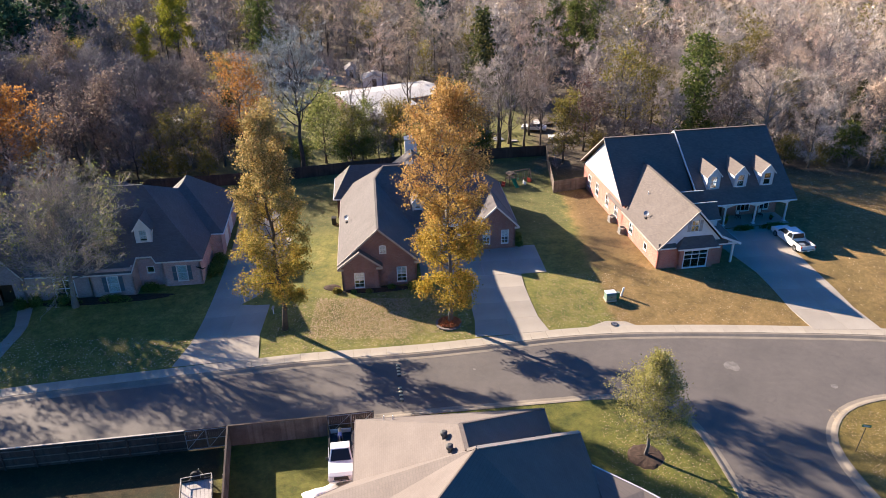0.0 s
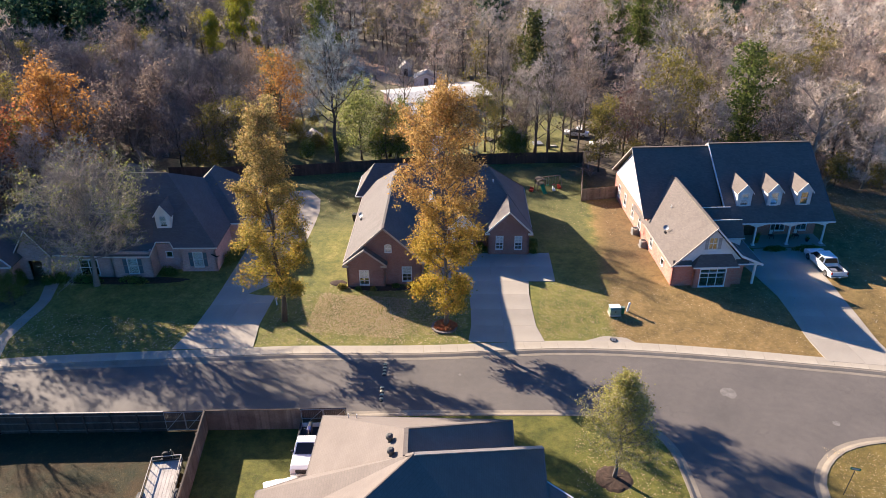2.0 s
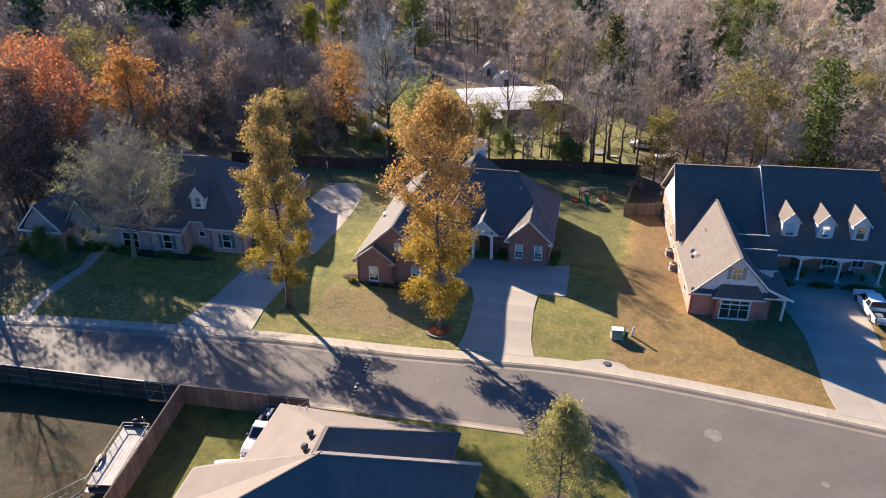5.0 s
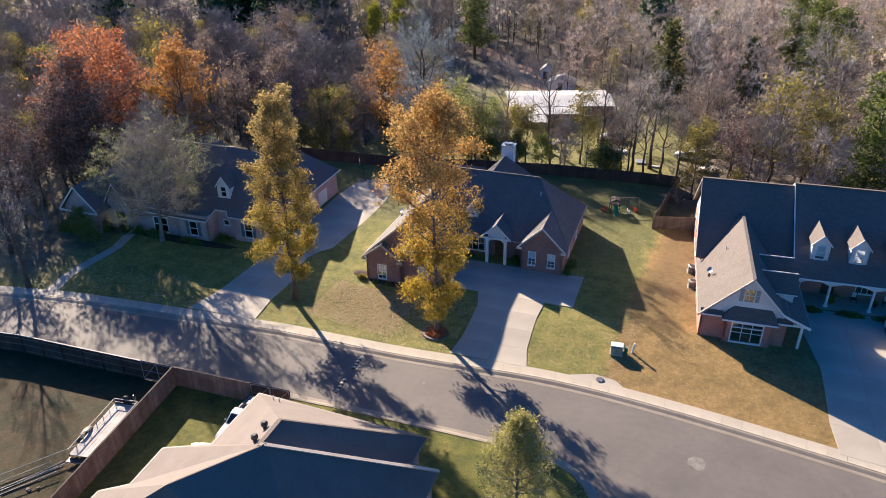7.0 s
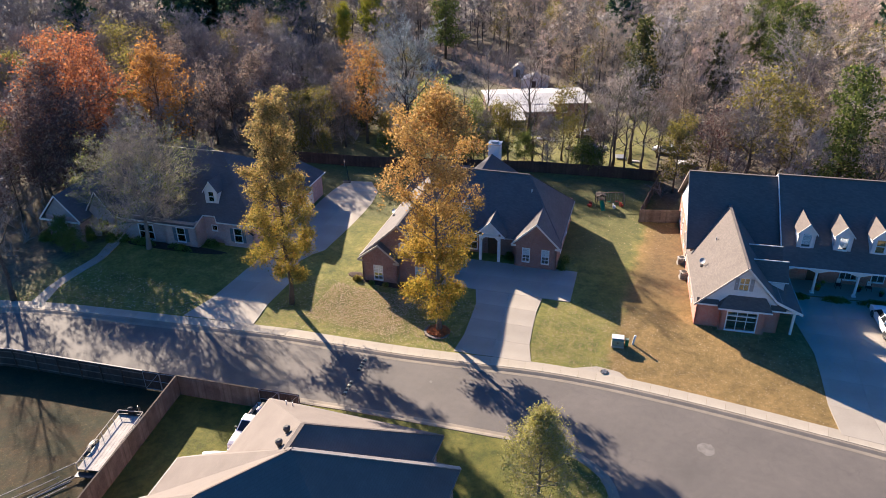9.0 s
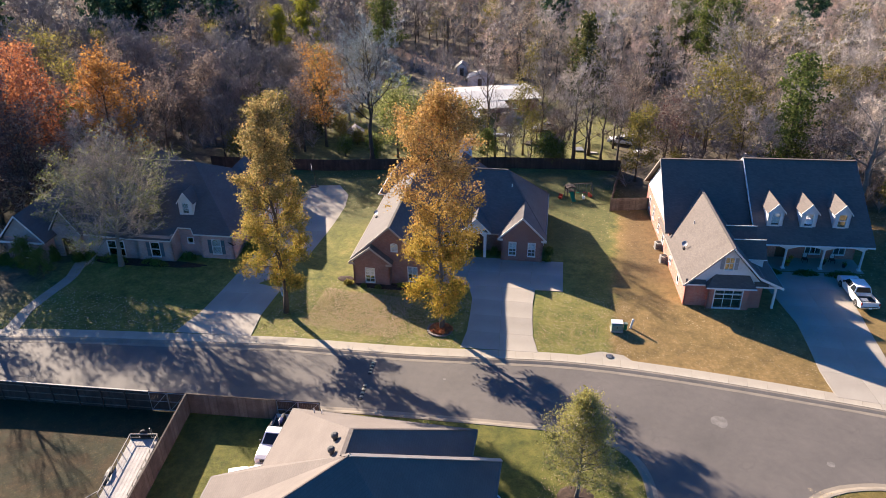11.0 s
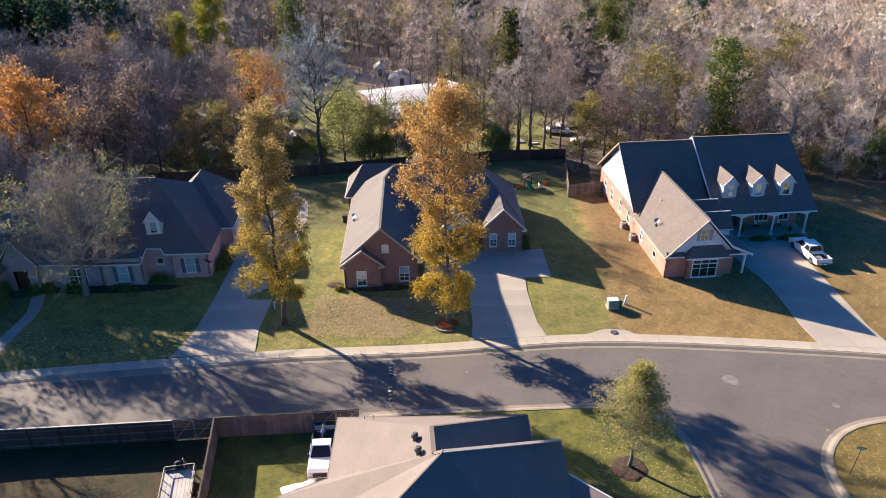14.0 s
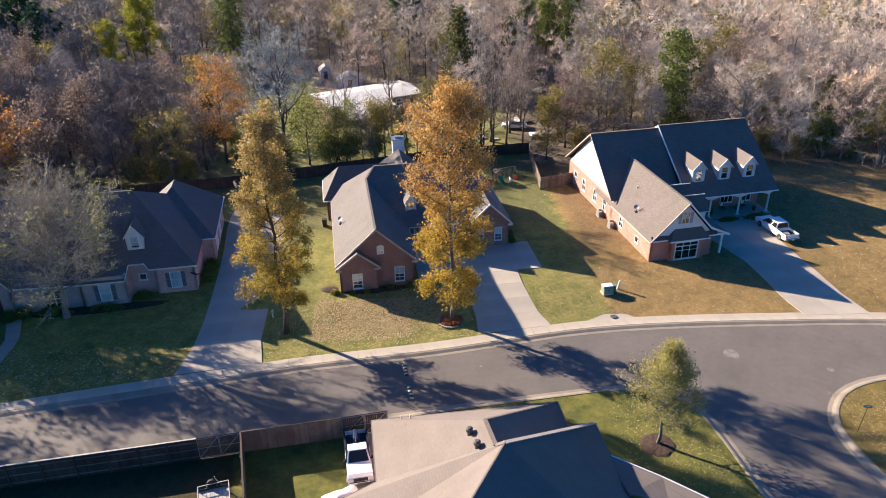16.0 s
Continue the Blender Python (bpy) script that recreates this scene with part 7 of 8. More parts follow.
def pickup(label, m, length=5.8, cargo=None):
    """A pickup truck; its nose points along +y."""
    t = thing("pickup_truck", label, "pickup truck", m, "white pickup trucks")
    h, w, r = length / 2, 0.97, 0.38
    fy, ry = h - 0.98, -h + 1.22

    def arch(y, rr=0.47):
        return [(y + rr * math.cos(a), 0.36 + rr * math.sin(a)) for a in np.linspace(0, math.pi, 9)]

    low = [(h - 0.05, 0.42), (h, 0.62), (h - 0.03, 0.95), (h - 0.35, 1.06), (h - 1.45, 1.14), (-h + 2.05, 1.16), (-h + 0.06, 1.16), (-h, 0.6), (-h + 0.06, 0.48)]
    low += [p for p in arch(ry)[::-1]] + [p for p in arch(fy)[::-1]]
    for s in (-1, 1):
        g = Geo().prism([(s * w, y, z) for y, z in low], (-s * 0.10, 0, 0))
        part("side_panel", g, M_PAINT, t, bevel=0.02)
    # bonnet, nose and floor
    g = Geo().prism([(-w + 0.06, h - 0.04, 0.55), (-w + 0.06, h - 0.06, 0.95), (-w + 0.06, h - 0.36, 1.08), (-w + 0.06, h - 1.5, 1.17), (-w + 0.06, h - 1.5, 0.6)], (2 * w - 0.12, 0, 0))
    part("bonnet", g, M_PAINT, t, bevel=0.03)
    g = Geo().box((-w + 0.05, -h + 0.08, 0.45), (w - 0.05, h - 1.4, 0.70))
    part("floor", g, M_BLACK, t)
    # cab
    c0, c1 = h - 1.42, -h + 2.05
    bot = [(-0.93, c1, 1.14), (0.93, c1, 1.14), (0.93, c0, 1.14), (-0.93, c0, 1.14)]
    top = [(-0.74, c1 + 0.16, 1.78), (0.74, c1 + 0.16, 1.78), (0.74, c0 - 0.78, 1.78), (-0.74, c0 - 0.78, 1.78)]
    g = Geo().add(bot + top, [(0, 1, 2, 3), (7, 6, 5, 4), (0, 4, 5, 1), (1, 5, 6, 2), (2, 6, 7, 3), (3, 7, 4, 0)])
    cab = part("cab", g, M_PAINT, t, bevel=0.05)

    def pane(name, quad, out):
        c = sum((Vector(p) for p in quad), Vector()) / 4
        q = [c + (Vector(p) - c) * 0.86 + Vector(out) * 0.012 for p in quad]
        part(name, Geo().prism(q, Vector(out) * 0.012), M_AUTO, cab, "dark tinted glass")

    pane("windscreen", [bot[3], bot[2], top[2], top[3]], (0, 0.7, 0.7))
    pane("rear_window", [bot[0], bot[1], top[1], top[0]], (0, -0.95, 0.3))
    for s, (a, b, c, d) in ((1, (1, 2, 6, 5)), (-1, (0, 3, 7, 4))):
        A, B, C, D = (Vector(p) for p in (bot[a], bot[b], top[c - 4], top[d - 4]))
        mid0, mid1 = A + (B - A) * 0.40, D + (C - D) * 0.36
        pane("side_window", [A, mid0, mid1, D], (s * 0.95, 0, 0.3))
        pane("side_window", [mid0, B, C, mid1], (s * 0.95, 0, 0.3))
        part("mirror", Geo().box((min(s * 0.95, s * 1.16), c0 - 0.42, 1.12), (max(s * 0.95, s * 1.16), c0 - 0.30, 1.32)), M_BLACK, t, bevel=0.02)
    # bed
    part("bed_floor", Geo().box((-w + 0.1, -h + 0.08, 0.70), (w - 0.1, -h + 2.03, 0.78)), M_IRON, t)
    part("bed_front", Geo().box((-w + 0.08, -h + 1.98, 0.72), (w - 0.08, -h + 2.06, 1.17)), M_PAINT, t)
    part("tailgate", Geo().box((-w + 0.06, -h + 0.01, 0.66), (w - 0.06, -h + 0.08, 1.17)), M_PAINT, t, bevel=0.015)
    for s in (-1, 1):
        part("bed_rail", Geo().box((min(s * w, s * (w - 0.13)), -h + 0.05, 1.155), (max(s * w, s * (w - 0.13)), -h + 2.05, 1.185)), M_BLACK, t)
        part("tail_light", Geo().box((min(s * (w + 0.004), s * (w - 0.14)), -h - 0.012, 0.80), (max(s * (w + 0.004), s * (w - 0.14)), -h + 0.10, 1.10)), M_RED, t)
        part("headlight", Geo().box((min(s * (w + 0.004), s * (w - 0.32)), h - 0.18, 0.74), (max(s * (w + 0.004), s * (w - 0.32)), h - 0.012, 0.92)), M_LAMP, t, bevel=0.02)
        for y in (fy, ry):
            wheel_parts(t, s * (w - 0.10), y, r, s)
    part("grille", Geo().box((-0.55, h - 0.05, 0.64), (0.55, h + 0.008, 0.92)), M_BLACK, t, bevel=0.02)
    part("front_bumper", Geo().box((-w + 0.02, h - 0.1, 0.40), (w - 0.02, h + 0.10, 0.60)), M_CHROME, t, bevel=0.04)
    part("rear_bumper", Geo().box((-w + 0.04, -h - 0.14, 0.44), (w - 0.04, -h + 0.02, 0.62)), M_CHROME, t, bevel=0.03)
    part("plate", Geo().box((-0.15, -h - 0.152, 0.47), (0.15, -h - 0.138, 0.60)), M_WHITE, t)
    return t


pickup("white pickup truck parked beside a driveway, its bed empty", pose(42.6, 79.2, 0.6, 0, 0, 10), 6.2)
pickup("white pickup truck in a yard with a motorbike aboard", pose(-8.45, 43.1, 0.17, 0, 0, 187.5), 5.15)
# toolbox in the east truck's bed
g = Geo().box((-0.62, -2.3, 0.78), (0.2, -1.75, 1.05))
tb = tagged(part("tool_box", g, M_STEEL, bevel=0.02), "grey metal tool box in a truck bed", "tool box")
tb.matrix_world = pose(42.6, 79.0, 0.6, 0, 0, 6)


def motorbike(label, m):
    b = thing("motorbike", label, "motorbike", m)
    for y in (-0.62, 0.62):
        part("wheel", Geo().tube([(-0.06, y, 0.3), (0.06, y, 0.3)], [0.3, 0.3], 18), M_RUBBER, b)
    part("tank", Geo().box((-0.16, -0.1, 0.62), (0.16, 0.42, 0.88)), M_BLUEP, b, "bright blue fuel tank", bevel=0.06)
    part("seat", Geo().box((-0.13, -0.72, 0.66), (0.13, -0.08, 0.8)), M_BLACK, b, bevel=0.05)
    part("engine", Geo().box((-0.18, -0.3, 0.25), (0.18, 0.3, 0.62)), M_IRON, b, bevel=0.03)
    part("handlebar", Geo().tube([(-0.4, 0.36, 1.05), (0, 0.46, 1.0), (0.4, 0.36, 1.05)], [0.018] * 3, 6), M_CHROME, b)
    part("fork", Geo().tube([(0, 0.62, 0.3), (0, 0.44, 1.0)], [0.035, 0.035], 6), M_STEEL, b)
    return b


motorbike("blue motorbike standing in the pickup bed", pose(-8.68, 44.6, 0.96, 0, 0, 187.5))


def old_car(label, m, paint):
    c = thing("car", label, "car", m, "old parked cars")
    prof = [(-2.2, 0.35), (-2.25, 0.75), (-1.5, 0.92), (0.9, 0.95), (2.1, 0.80), (2.2, 0.35)]
    part("body", Geo().prism([(-0.85, y, z) for y, z in prof], (1.7, 0, 0)), paint, c, bevel=0.06)
    bot = [(-0.8, -1.5, 0.92), (0.8, -1.5, 0.92), (0.8, 0.9, 0.94), (-0.8, 0.9, 0.94)]
    top = [(-0.62, -1.0, 1.42), (0.62, -1.0, 1.42), (0.62, 0.1, 1.42), (-0.62, 0.1, 1.42)]
    part("cabin", Geo().add(bot + top, [(0, 1, 2, 3), (7, 6, 5, 4), (0, 4, 5, 1), (1, 5, 6, 2), (2, 6, 7, 3), (3, 7, 4, 0)]), M_AUTO, c, bevel=0.04)
    part("roof", Geo().box((-0.6, -0.98, 1.42), (0.6, 0.08, 1.46)), paint, c, bevel=0.015)
    for s in (-1, 1):
        for y in (-1.35, 1.35):
            wheel_parts(c, s * 0.78, y, 0.31, s)
    return c


old_car("pale old car parked in the clearing", pose(15.6, 122.6, 0.6, 0, 0, 80), M_PAINT)
old_car("grey old car among the bare trees", pose(2.4, 126.6, 0.6, 0, 0, 105), M_STEEL)


# ---- utility trailer and its clutter ----
def trailer():
    t = thing("utility_trailer", "open utility trailer with a plank deck and steel rails", "trailer", pose(-18.35, 37.5, 0.14, 0, 0, 14.5))
    w, h = 1.12, 3.2
    for i in range(8):
        x0 = -w + i * 2 * w / 8
        part("deck_plank", Geo().box((x0 + 0.008, -h, 0.58), (x0 + 2 * w / 8 - 0.008, h, 0.63)), M_PLANK, t)
    for s in (-1, 1):
        part("chassis_rail", Geo().box((s * w - 0.05, -h, 0.46), (s * w + 0.05, h, 0.60)), M_IRON, t)
        part("top_rail", Geo().beam((s * w, -h, 1.12), (s * w, h, 1.12), 0.055, 0.055), M_CAP, t)
        for k in range(8):
            y = -h + 0.05 + k * (2 * h - 0.1) / 7
            part("stake", Geo().box((s * w - 0.025, y - 0.025, 0.6), (s * w + 0.025, y + 0.025, 1.12)), M_STEEL, t)
        g = Geo()
        ring = [(-0.85 + 0.95 * math.cos(a), 0.52 + 0.42 * math.sin(a)) for a in np.linspace(0, math.pi, 9)]
        for a, b in zip(ring, ring[1:]):
            g.prism([(s * (w + 0.04), a[0], a[1]), (s * (w + 0.04), b[0], b[1]), (s * (w + 0.34), b[0], b[1]), (s * (w + 0.34), a[0], a[1])], (0, 0, 0.03))
        part("mudguard", g, M_IRON, t)
        for y in (-1.25, -0.45):
            part("wheel", Geo().tube([(s * (w + 0.08), y, 0.33), (s * (w + 0.30), y, 0.33)], [0.33, 0.33], 18), M_RUBBER, t)
    for y in (-h, h):
        part("end_rail", Geo().beam((-w, y, 1.12 if y > 0 else 0.62), (w, y, 1.12 if y > 0 else 0.62), 0.055, 0.055), M_CAP, t)
    part("front_board", Geo().box((-w, h - 0.03, 0.62), (w, h, 0.80)), M_IRON, t)
    part("drawbar", Geo().tube([(-0.8, h, 0.5), (0, h + 1.3, 0.5), (0.8, h, 0.5)], [0.045] * 3, 6), M_IRON, t)
    part("jack", Geo().tube([(0.1, h + 0.9, 0.0), (0.1, h + 0.9, 0.95)], [0.04, 0.04], 8), M_STEEL, t)
    part("spare_wheel", Geo().tube([(-0.1, h + 0.12, 0.98), (-0.1, h + 0.32, 0.98)], [0.36, 0.36], 20), M_RUBBER, t)
    part("ramp", Geo().box((-w, -h - 0.55, 0.3), (w, -h - 0.02, 0.36)), M_IRON, t)
    return t


trailer()
for i, (a, b) in enumerate((((-21.4, 28.6), (-18.9, 33.6)), ((-21.0, 28.9), (-18.5, 33.2)), ((-20.6, 29.4), (-18.3, 33.9)), ((-21.6, 29.6), (-19.6, 33.2)), ((-20.2, 29.0), (-18.2, 32.6)), ((-23.2, 28.2), (-19.2, 35.2)))):
    ob = part("pole", Geo().tube([(a[0], a[1], 0.22 + 0.05 * i), (b[0], b[1], 0.30 + 0.05 * i)], [0.035, 0.035], 7), M_CAP if i % 2 else M_PLANK)
    tagged(ob, "long pale pole lying on the grass", "pole", "stacked poles")
rng = random.Random(9)
for i in range(4):
    x, y = -18.2 + rng.uniform(-1.2, 0.9), 31.6 + rng.uniform(-1.8, 1.2)
    g = Geo().prism([(x + rng.uniform(0.1, 0.24) * math.cos(a), y + rng.uniform(0.08, 0.2) * math.sin(a), 0.13) for a in np.linspace(0, 6.28, 7)[:-1]], (0.03, 0.02, rng.uniform(0.06, 0.16)))
    tagged(part("rubble", g, M_FENCE), "broken lump of rubble behind the trailer", "rubble", "rubble by the trailer")


# ---- street furniture ----
def speed_bump(a, b):
    a, b = Vector((*a, 0)), Vector((*b, 0))
    d = (b - a).normalized()
    s = thing("speed_bump", "striped black and yellow rubber speed bump", "speed bump", pose(a.x, a.y, 0.0, 0, 0, math.degrees(math.atan2(d.y, d.x))), "speed bumps")
    n = 8
    L = (b - a).length / n
    prof = [(-0.17, 0.0), (-0.12, 0.045), (-0.04, 0.065), (0.04, 0.065), (0.12, 0.045), (0.17, 0.0)]
    for i in range(n):
        part("segment", Geo().prism([(i * L, y, z + 0.002) for y, z in prof], (L * 0.98, 0, 0)), M_YELLOW if i % 2 else M_RUBBER, s)
    return s


speed_bump((-4.0, 50.5), (-4.3, 52.6))
speed_bump((-4.45, 54.1), (-4.7, 56.0))
for nm, x, y, r, z, mat_, lab, cat in (("drain_cover", 17.3, 62.25, 0.36, 0.232, M_IRON, "round dark iron drain cover in concrete", "drain cover"),):
    g = Geo().disc((0, 0), r, 0, 0.02, 24)
    ob = tagged(part(nm, g, mat_), lab, cat)
    ob.location = (x, y, z)
    g = Geo()
    for k in range(5):
        g.box((-0.26 + 0.02 * abs(k - 2), -0.26 + 0.12 * k, 0.02), (0.26 - 0.02 * abs(k - 2), -0.22 + 0.12 * k, 0.028))
    part("grip", g, M_STEEL, ob)
for x, y, r, s in ((27.0, 55.4, 0.72, 3), (35.2, 52.3, 0.32, 5), (2.6, 55.2, 0.16, 8)):
    g = Geo().disc((0, 0), r, 0.001, 0.006, 18, 0.22, s)
    ob = tagged(part("road_patch", g, M_PATCH), "pale worn patch in the asphalt", "road patch", "road patches")
    ob.location = (x, y, 0.0)

u = thing("utility_box", "pale green utility cabinet on a lawn", "utility box", pose(17.7, 66.7, 0.52, 0, 0, 10))
part("plinth", Geo().box((-0.62, -0.5, -0.1), (0.62, 0.5, 0.06)), M_CONC, u)
part("cabinet", Geo().prism([(-0.55, -0.42, 0.06), (-0.55, -0.42, 0.66), (-0.55, -0.25, 0.80), (-0.55, 0.42, 0.80), (-0.55, 0.42, 0.06)], (1.1, 0, 0)), M_UTIL, u, bevel=0.02)
part("lid", Geo().prism([(-0.58, -0.30, 0.82), (-0.58, 0.46, 0.82), (-0.58, 0.46, 0.86), (-0.58, -0.28, 0.86)], (1.16, 0, 0)), M_WHITE, u)
part("handle", Geo().box((-0.06, -0.44, 0.35), (0.06, -0.42, 0.5)), M_IRON, u)
u = thing("meter_box", "small dark green meter box on a lawn", "utility box", pose(18.55, 66.9, 0.52, 0, 0, 12))
part("cabinet", Geo().box((-0.16, -0.16, -0.05), (0.16, 0.16, 0.66)), M_GREENP, u, bevel=0.02)
part("cap", Geo().box((-0.18, -0.18, 0.66), (0.18, 0.18, 0.72)), M_UTIL, u)
u = thing("marker_post", "short white cable marker post", "post", pose(19.1, 67.4, 0.52, 4, 8, 0))
part("shaft", Geo().tube([(0, 0, -0.1), (0, 0, 0.95)], [0.11, 0.11], 12), M_WHITE, u)
part("cap", Geo().tube([(0, 0, 0.95), (0, 0, 1.0), (0, 0, 1.07)], [0.125, 0.125, 0.06], 12), M_WHITE, u)
u = thing("street_sign", "leaning street sign with a green blade", "street sign", pose(32.9, 43.9, 0.13, -6, 9, 0))
part("post", Geo().tube([(0, 0, -0.2), (0, 0, 2.35)], [0.03, 0.03], 8), M_IRON, u)
sg = part("blade", Geo().box((-0.38, -0.012, 2.36), (0.38, 0.012, 2.58)), M_GREENP, u, "green blade with an unreadable pale bar")
part("lettering_bar", Geo().box((-0.28, -0.016, 2.42), (0.28, 0.016, 2.52)), M_WHITE, sg)
u = thing("mailbox", "small dark mailbox on a post by the lawn", "mailbox", pose(-18.2, 64.2, 0.45, 0, 0, 0))
part("post", Geo().box((-0.05, -0.05, -0.2), (0.05, 0.05, 0.75)), M_WHITE, u)
part("box", Geo().prism([(-0.1 * math.cos(a) * 1.2, -0.2, 0.75 + 0.14 * max(0.0, math.sin(a)) + (0.1 if math.sin(a) > 0.01 else 0)) for a in np.linspace(0, math.pi, 9)], (0, 0.4, 0)), M_CAP, u)


# ---- planting beds, hedges, pots ----
def bed(label, x, y, rx, ry, h, seed, z=None):
    g = Geo()
    rng = random.Random(seed)
    n, rings = 22, 4
    for k in range(rings):
        for i in range(n):
            a = 6.283 * i / n
            f = 1 - k / rings
            g.v.append((rx * f * math.cos(a) * (1 + rng.uniform(-0.06, 0.06)), ry * f * math.sin(a) * (1 + rng.uniform(-0.06, 0.06)), h * (1 - f * f) + rng.uniform(-0.02, 0.02) + (0 if k else -0.08)))
    g.v.append((0, 0, h))
    for k in range(rings - 1):
        for i in range(n):
            g.f.append((k * n + i, k * n + (i + 1) % n, (k + 1) * n + (i + 1) % n, (k + 1) * n + i))
    for i in range(n):
        g.f.append(((rings - 1) * n + i, (rings - 1) * n + (i + 1) % n, rings * n))
    ob = tagged(part("planting_bed", g, M_MULCH), label, "planting bed", "planting beds")
    ob.location = (x, y, (gz(x, y) if z is None else z) + 0.03)
    return ob


ring = bed("round dark mulch ring under a small tree", 15.9, 43.5, 1.65, 1.55, 0.12, 1, 0.13)
bed("dark mulch mound round the amber tree", 0.2, 62.5, 1.15, 1.05, 0.22, 2)
bed("low planting mound at the house corner", -12.7, 69.3, 1.1, 0.8, 0.15, 3)
fb = bed("narrow planting bed before the brick gable", -7.8, 68.9, 4.3, 0.75, 0.10, 4)
fb.rotation_euler[2] = radians(6)
fb = bed("dark planting bed before the west house", -36.5, 67.2, 7.5, 1.0, 0.08, 5)
fb.rotation_euler[2] = radians(7)
stone_me = to_mesh("stone", Geo().disc((0, 0), 0.17, 0, 0.13, 7, 0.22, 4), M_STONE)
holder = thing("stone_edging", "ring of rough edging stones round a tree bed", "edging", pose(0.2, 62.5, gz(0.2, 62.5)))
for i in range(24):
    a = 6.283 * i / 24
    ob = new("stone", stone_me)
    ob.parent = holder
    ob.matrix_local = pose(1.2 * math.cos(a), 1.1 * math.sin(a), -0.02, 0, 0, i * 77)


def pumpkin_mesh():
    g = Geo()
    n, m = 16, 7
    for j in range(m):
        ph = math.pi * (j + 0.5) / m
        for i in range(n):
            a = 6.283 * i / n
            r = math.sin(ph) * (1 + 0.08 * math.cos(4 * a))
            g.v.append((r * math.cos(a), r * math.sin(a), 0.75 - 0.75 * math.cos(ph)))
    for j in range(m - 1):
        for i in range(n):
            g.f.append((j * n + i, j * n + (i + 1) % n, (j + 1) * n + (i + 1) % n, (j + 1) * n + i))
    g.f.append(tuple(range(n - 1, -1, -1)))
    g.f.append(tuple((m - 1) * n + i for i in range(n)))
    g.tube([(0, 0, 1.45), (0.08, 0, 1.75)], [0.1, 0.06], 6)
    return to_mesh("pumpkin", g, M_PUMP, smooth=True)


pk = pumpkin_mesh()
rng = random.Random(21)
for i in range(13):
    a, r = rng.uniform(0, 6.28), rng.uniform(0.35, 1.0)
    ob = tagged(new("pumpkin", pk), "orange pumpkin resting in a tree bed", "pumpkin", "pumpkins round the tree")
    s = rng.uniform(0.11, 0.22)
    ob.matrix_world = pose(0.2 + r * math.cos(a), 62.5 + r * math.sin(a) * 0.95, gz(0.2, 62.5) + 0.2 - r * 0.16, 0, 0, i * 50) @ Matrix.Scale(s, 4)


def shrub(label, x, y, rx, ry, h, material, seed, z=None, n=1500, size=0.11, turn=0.0):
    """A clipped or loose shrub: stems and a shell of leaves."""
    r = np.random.RandomState(seed)
    d = r.randn(n, 3)
    d /= np.linalg.norm(d, axis=1, keepdims=True)
    d[:, 2] = np.abs(d[:, 2]) * 1.0
    k = (0.72 + 0.3 * r.rand(n, 1)) * (1 + 0.12 * np.sin(5 * np.arctan2(d[:, 1:2], d[:, 0:1]) + seed))
    c = d * k * np.array([rx, ry, h])
    e = np.stack([c * 0.9, c], 1)
    lv, lf = leaf_cloud(seed, e, 1, size, 0.04)
    b = thing("shrub", label, "shrub", pose(x, y, (gz(x, y) if z is None else z) - 0.02, 0, 0, turn), "garden shrubs")
    g = Geo()
    rg = random.Random(seed)
    for i in range(7):
        a = 6.283 * i / 7
        g.tube([(0, 0, -0.05), (0.4 * rx * math.cos(a), 0.4 * ry * math.sin(a), 0.5 * h), (0.75 * rx * math.cos(a), 0.75 * ry * math.sin(a), 0.8 * h)], [0.03, 0.02, 0.01], 4)
    part("stem", g, M_BARK, b)
    ob = part("core", Geo().tube([(0, 0, 0.0), (0, 0, h * 0.35), (0, 0, h * 0.62)], [0.55 * min(rx, ry), 0.62 * min(rx, ry), 0.3 * min(rx, ry)], 9), M_GREEN, b)
    f = new("foliage", raw_mesh("foliage", lv, lf, material))
    f.parent = b
    return b


def local(o, rot, u, v):
    c, s = math.cos(radians(rot)), math.sin(radians(rot))
    return o[0] + u * c - v * s, o[1] + u * s + v * c


OE, OM, OW = (24.3, 73.0), (-11.5, 69.3), (-28.0, 70.0)
for i, (uu, vv, a, b_, hh) in enumerate(((11.4, 7.6, 1.2, 0.5, 0.6), (15.2, 7.6, 1.5, 0.5, 0.6), (19.2, 7.4, 1.9, 0.6, 0.75))):
    x, y = local(OE, 9.5, uu, vv)
    shrub("clipped dark green hedge before a porch", x, y, a, b_, hh, M_GREEN, 40 + i, turn=9.5)
for i, (uu, vv, a, b_, hh, mm) in enumerate(((-0.6, -0.9, 0.6, 0.5, 0.6, M_OLIVE), (1.2, -1.2, 0.35, 0.3, 0.35, M_GREEN), (5.4, -0.7, 0.5, 0.4, 0.5, M_GREEN), (7.8, -0.8, 0.75, 0.6, 0.85, M_GREEN), (2.9, -1.3, 0.4, 0.3, 0.4, M_OLIVE),
                                       (9.2, 8.3, 0.9, 0.5, 0.6, M_GREEN), (15.0, 8.6, 0.5, 0.7, 0.9, M_GREEN), (21.4, 7.6, 0.5, 0.5, 0.8, M_GREEN), (21.6, 9.6, 0.6, 0.8, 0.9, M_GREEN))):
    x, y = local(OM, 6.0, uu, vv)
    shrub("rounded green foundation shrub beside brick", x, y, a, b_, hh, mm, 60 + i, n=700, size=0.10)
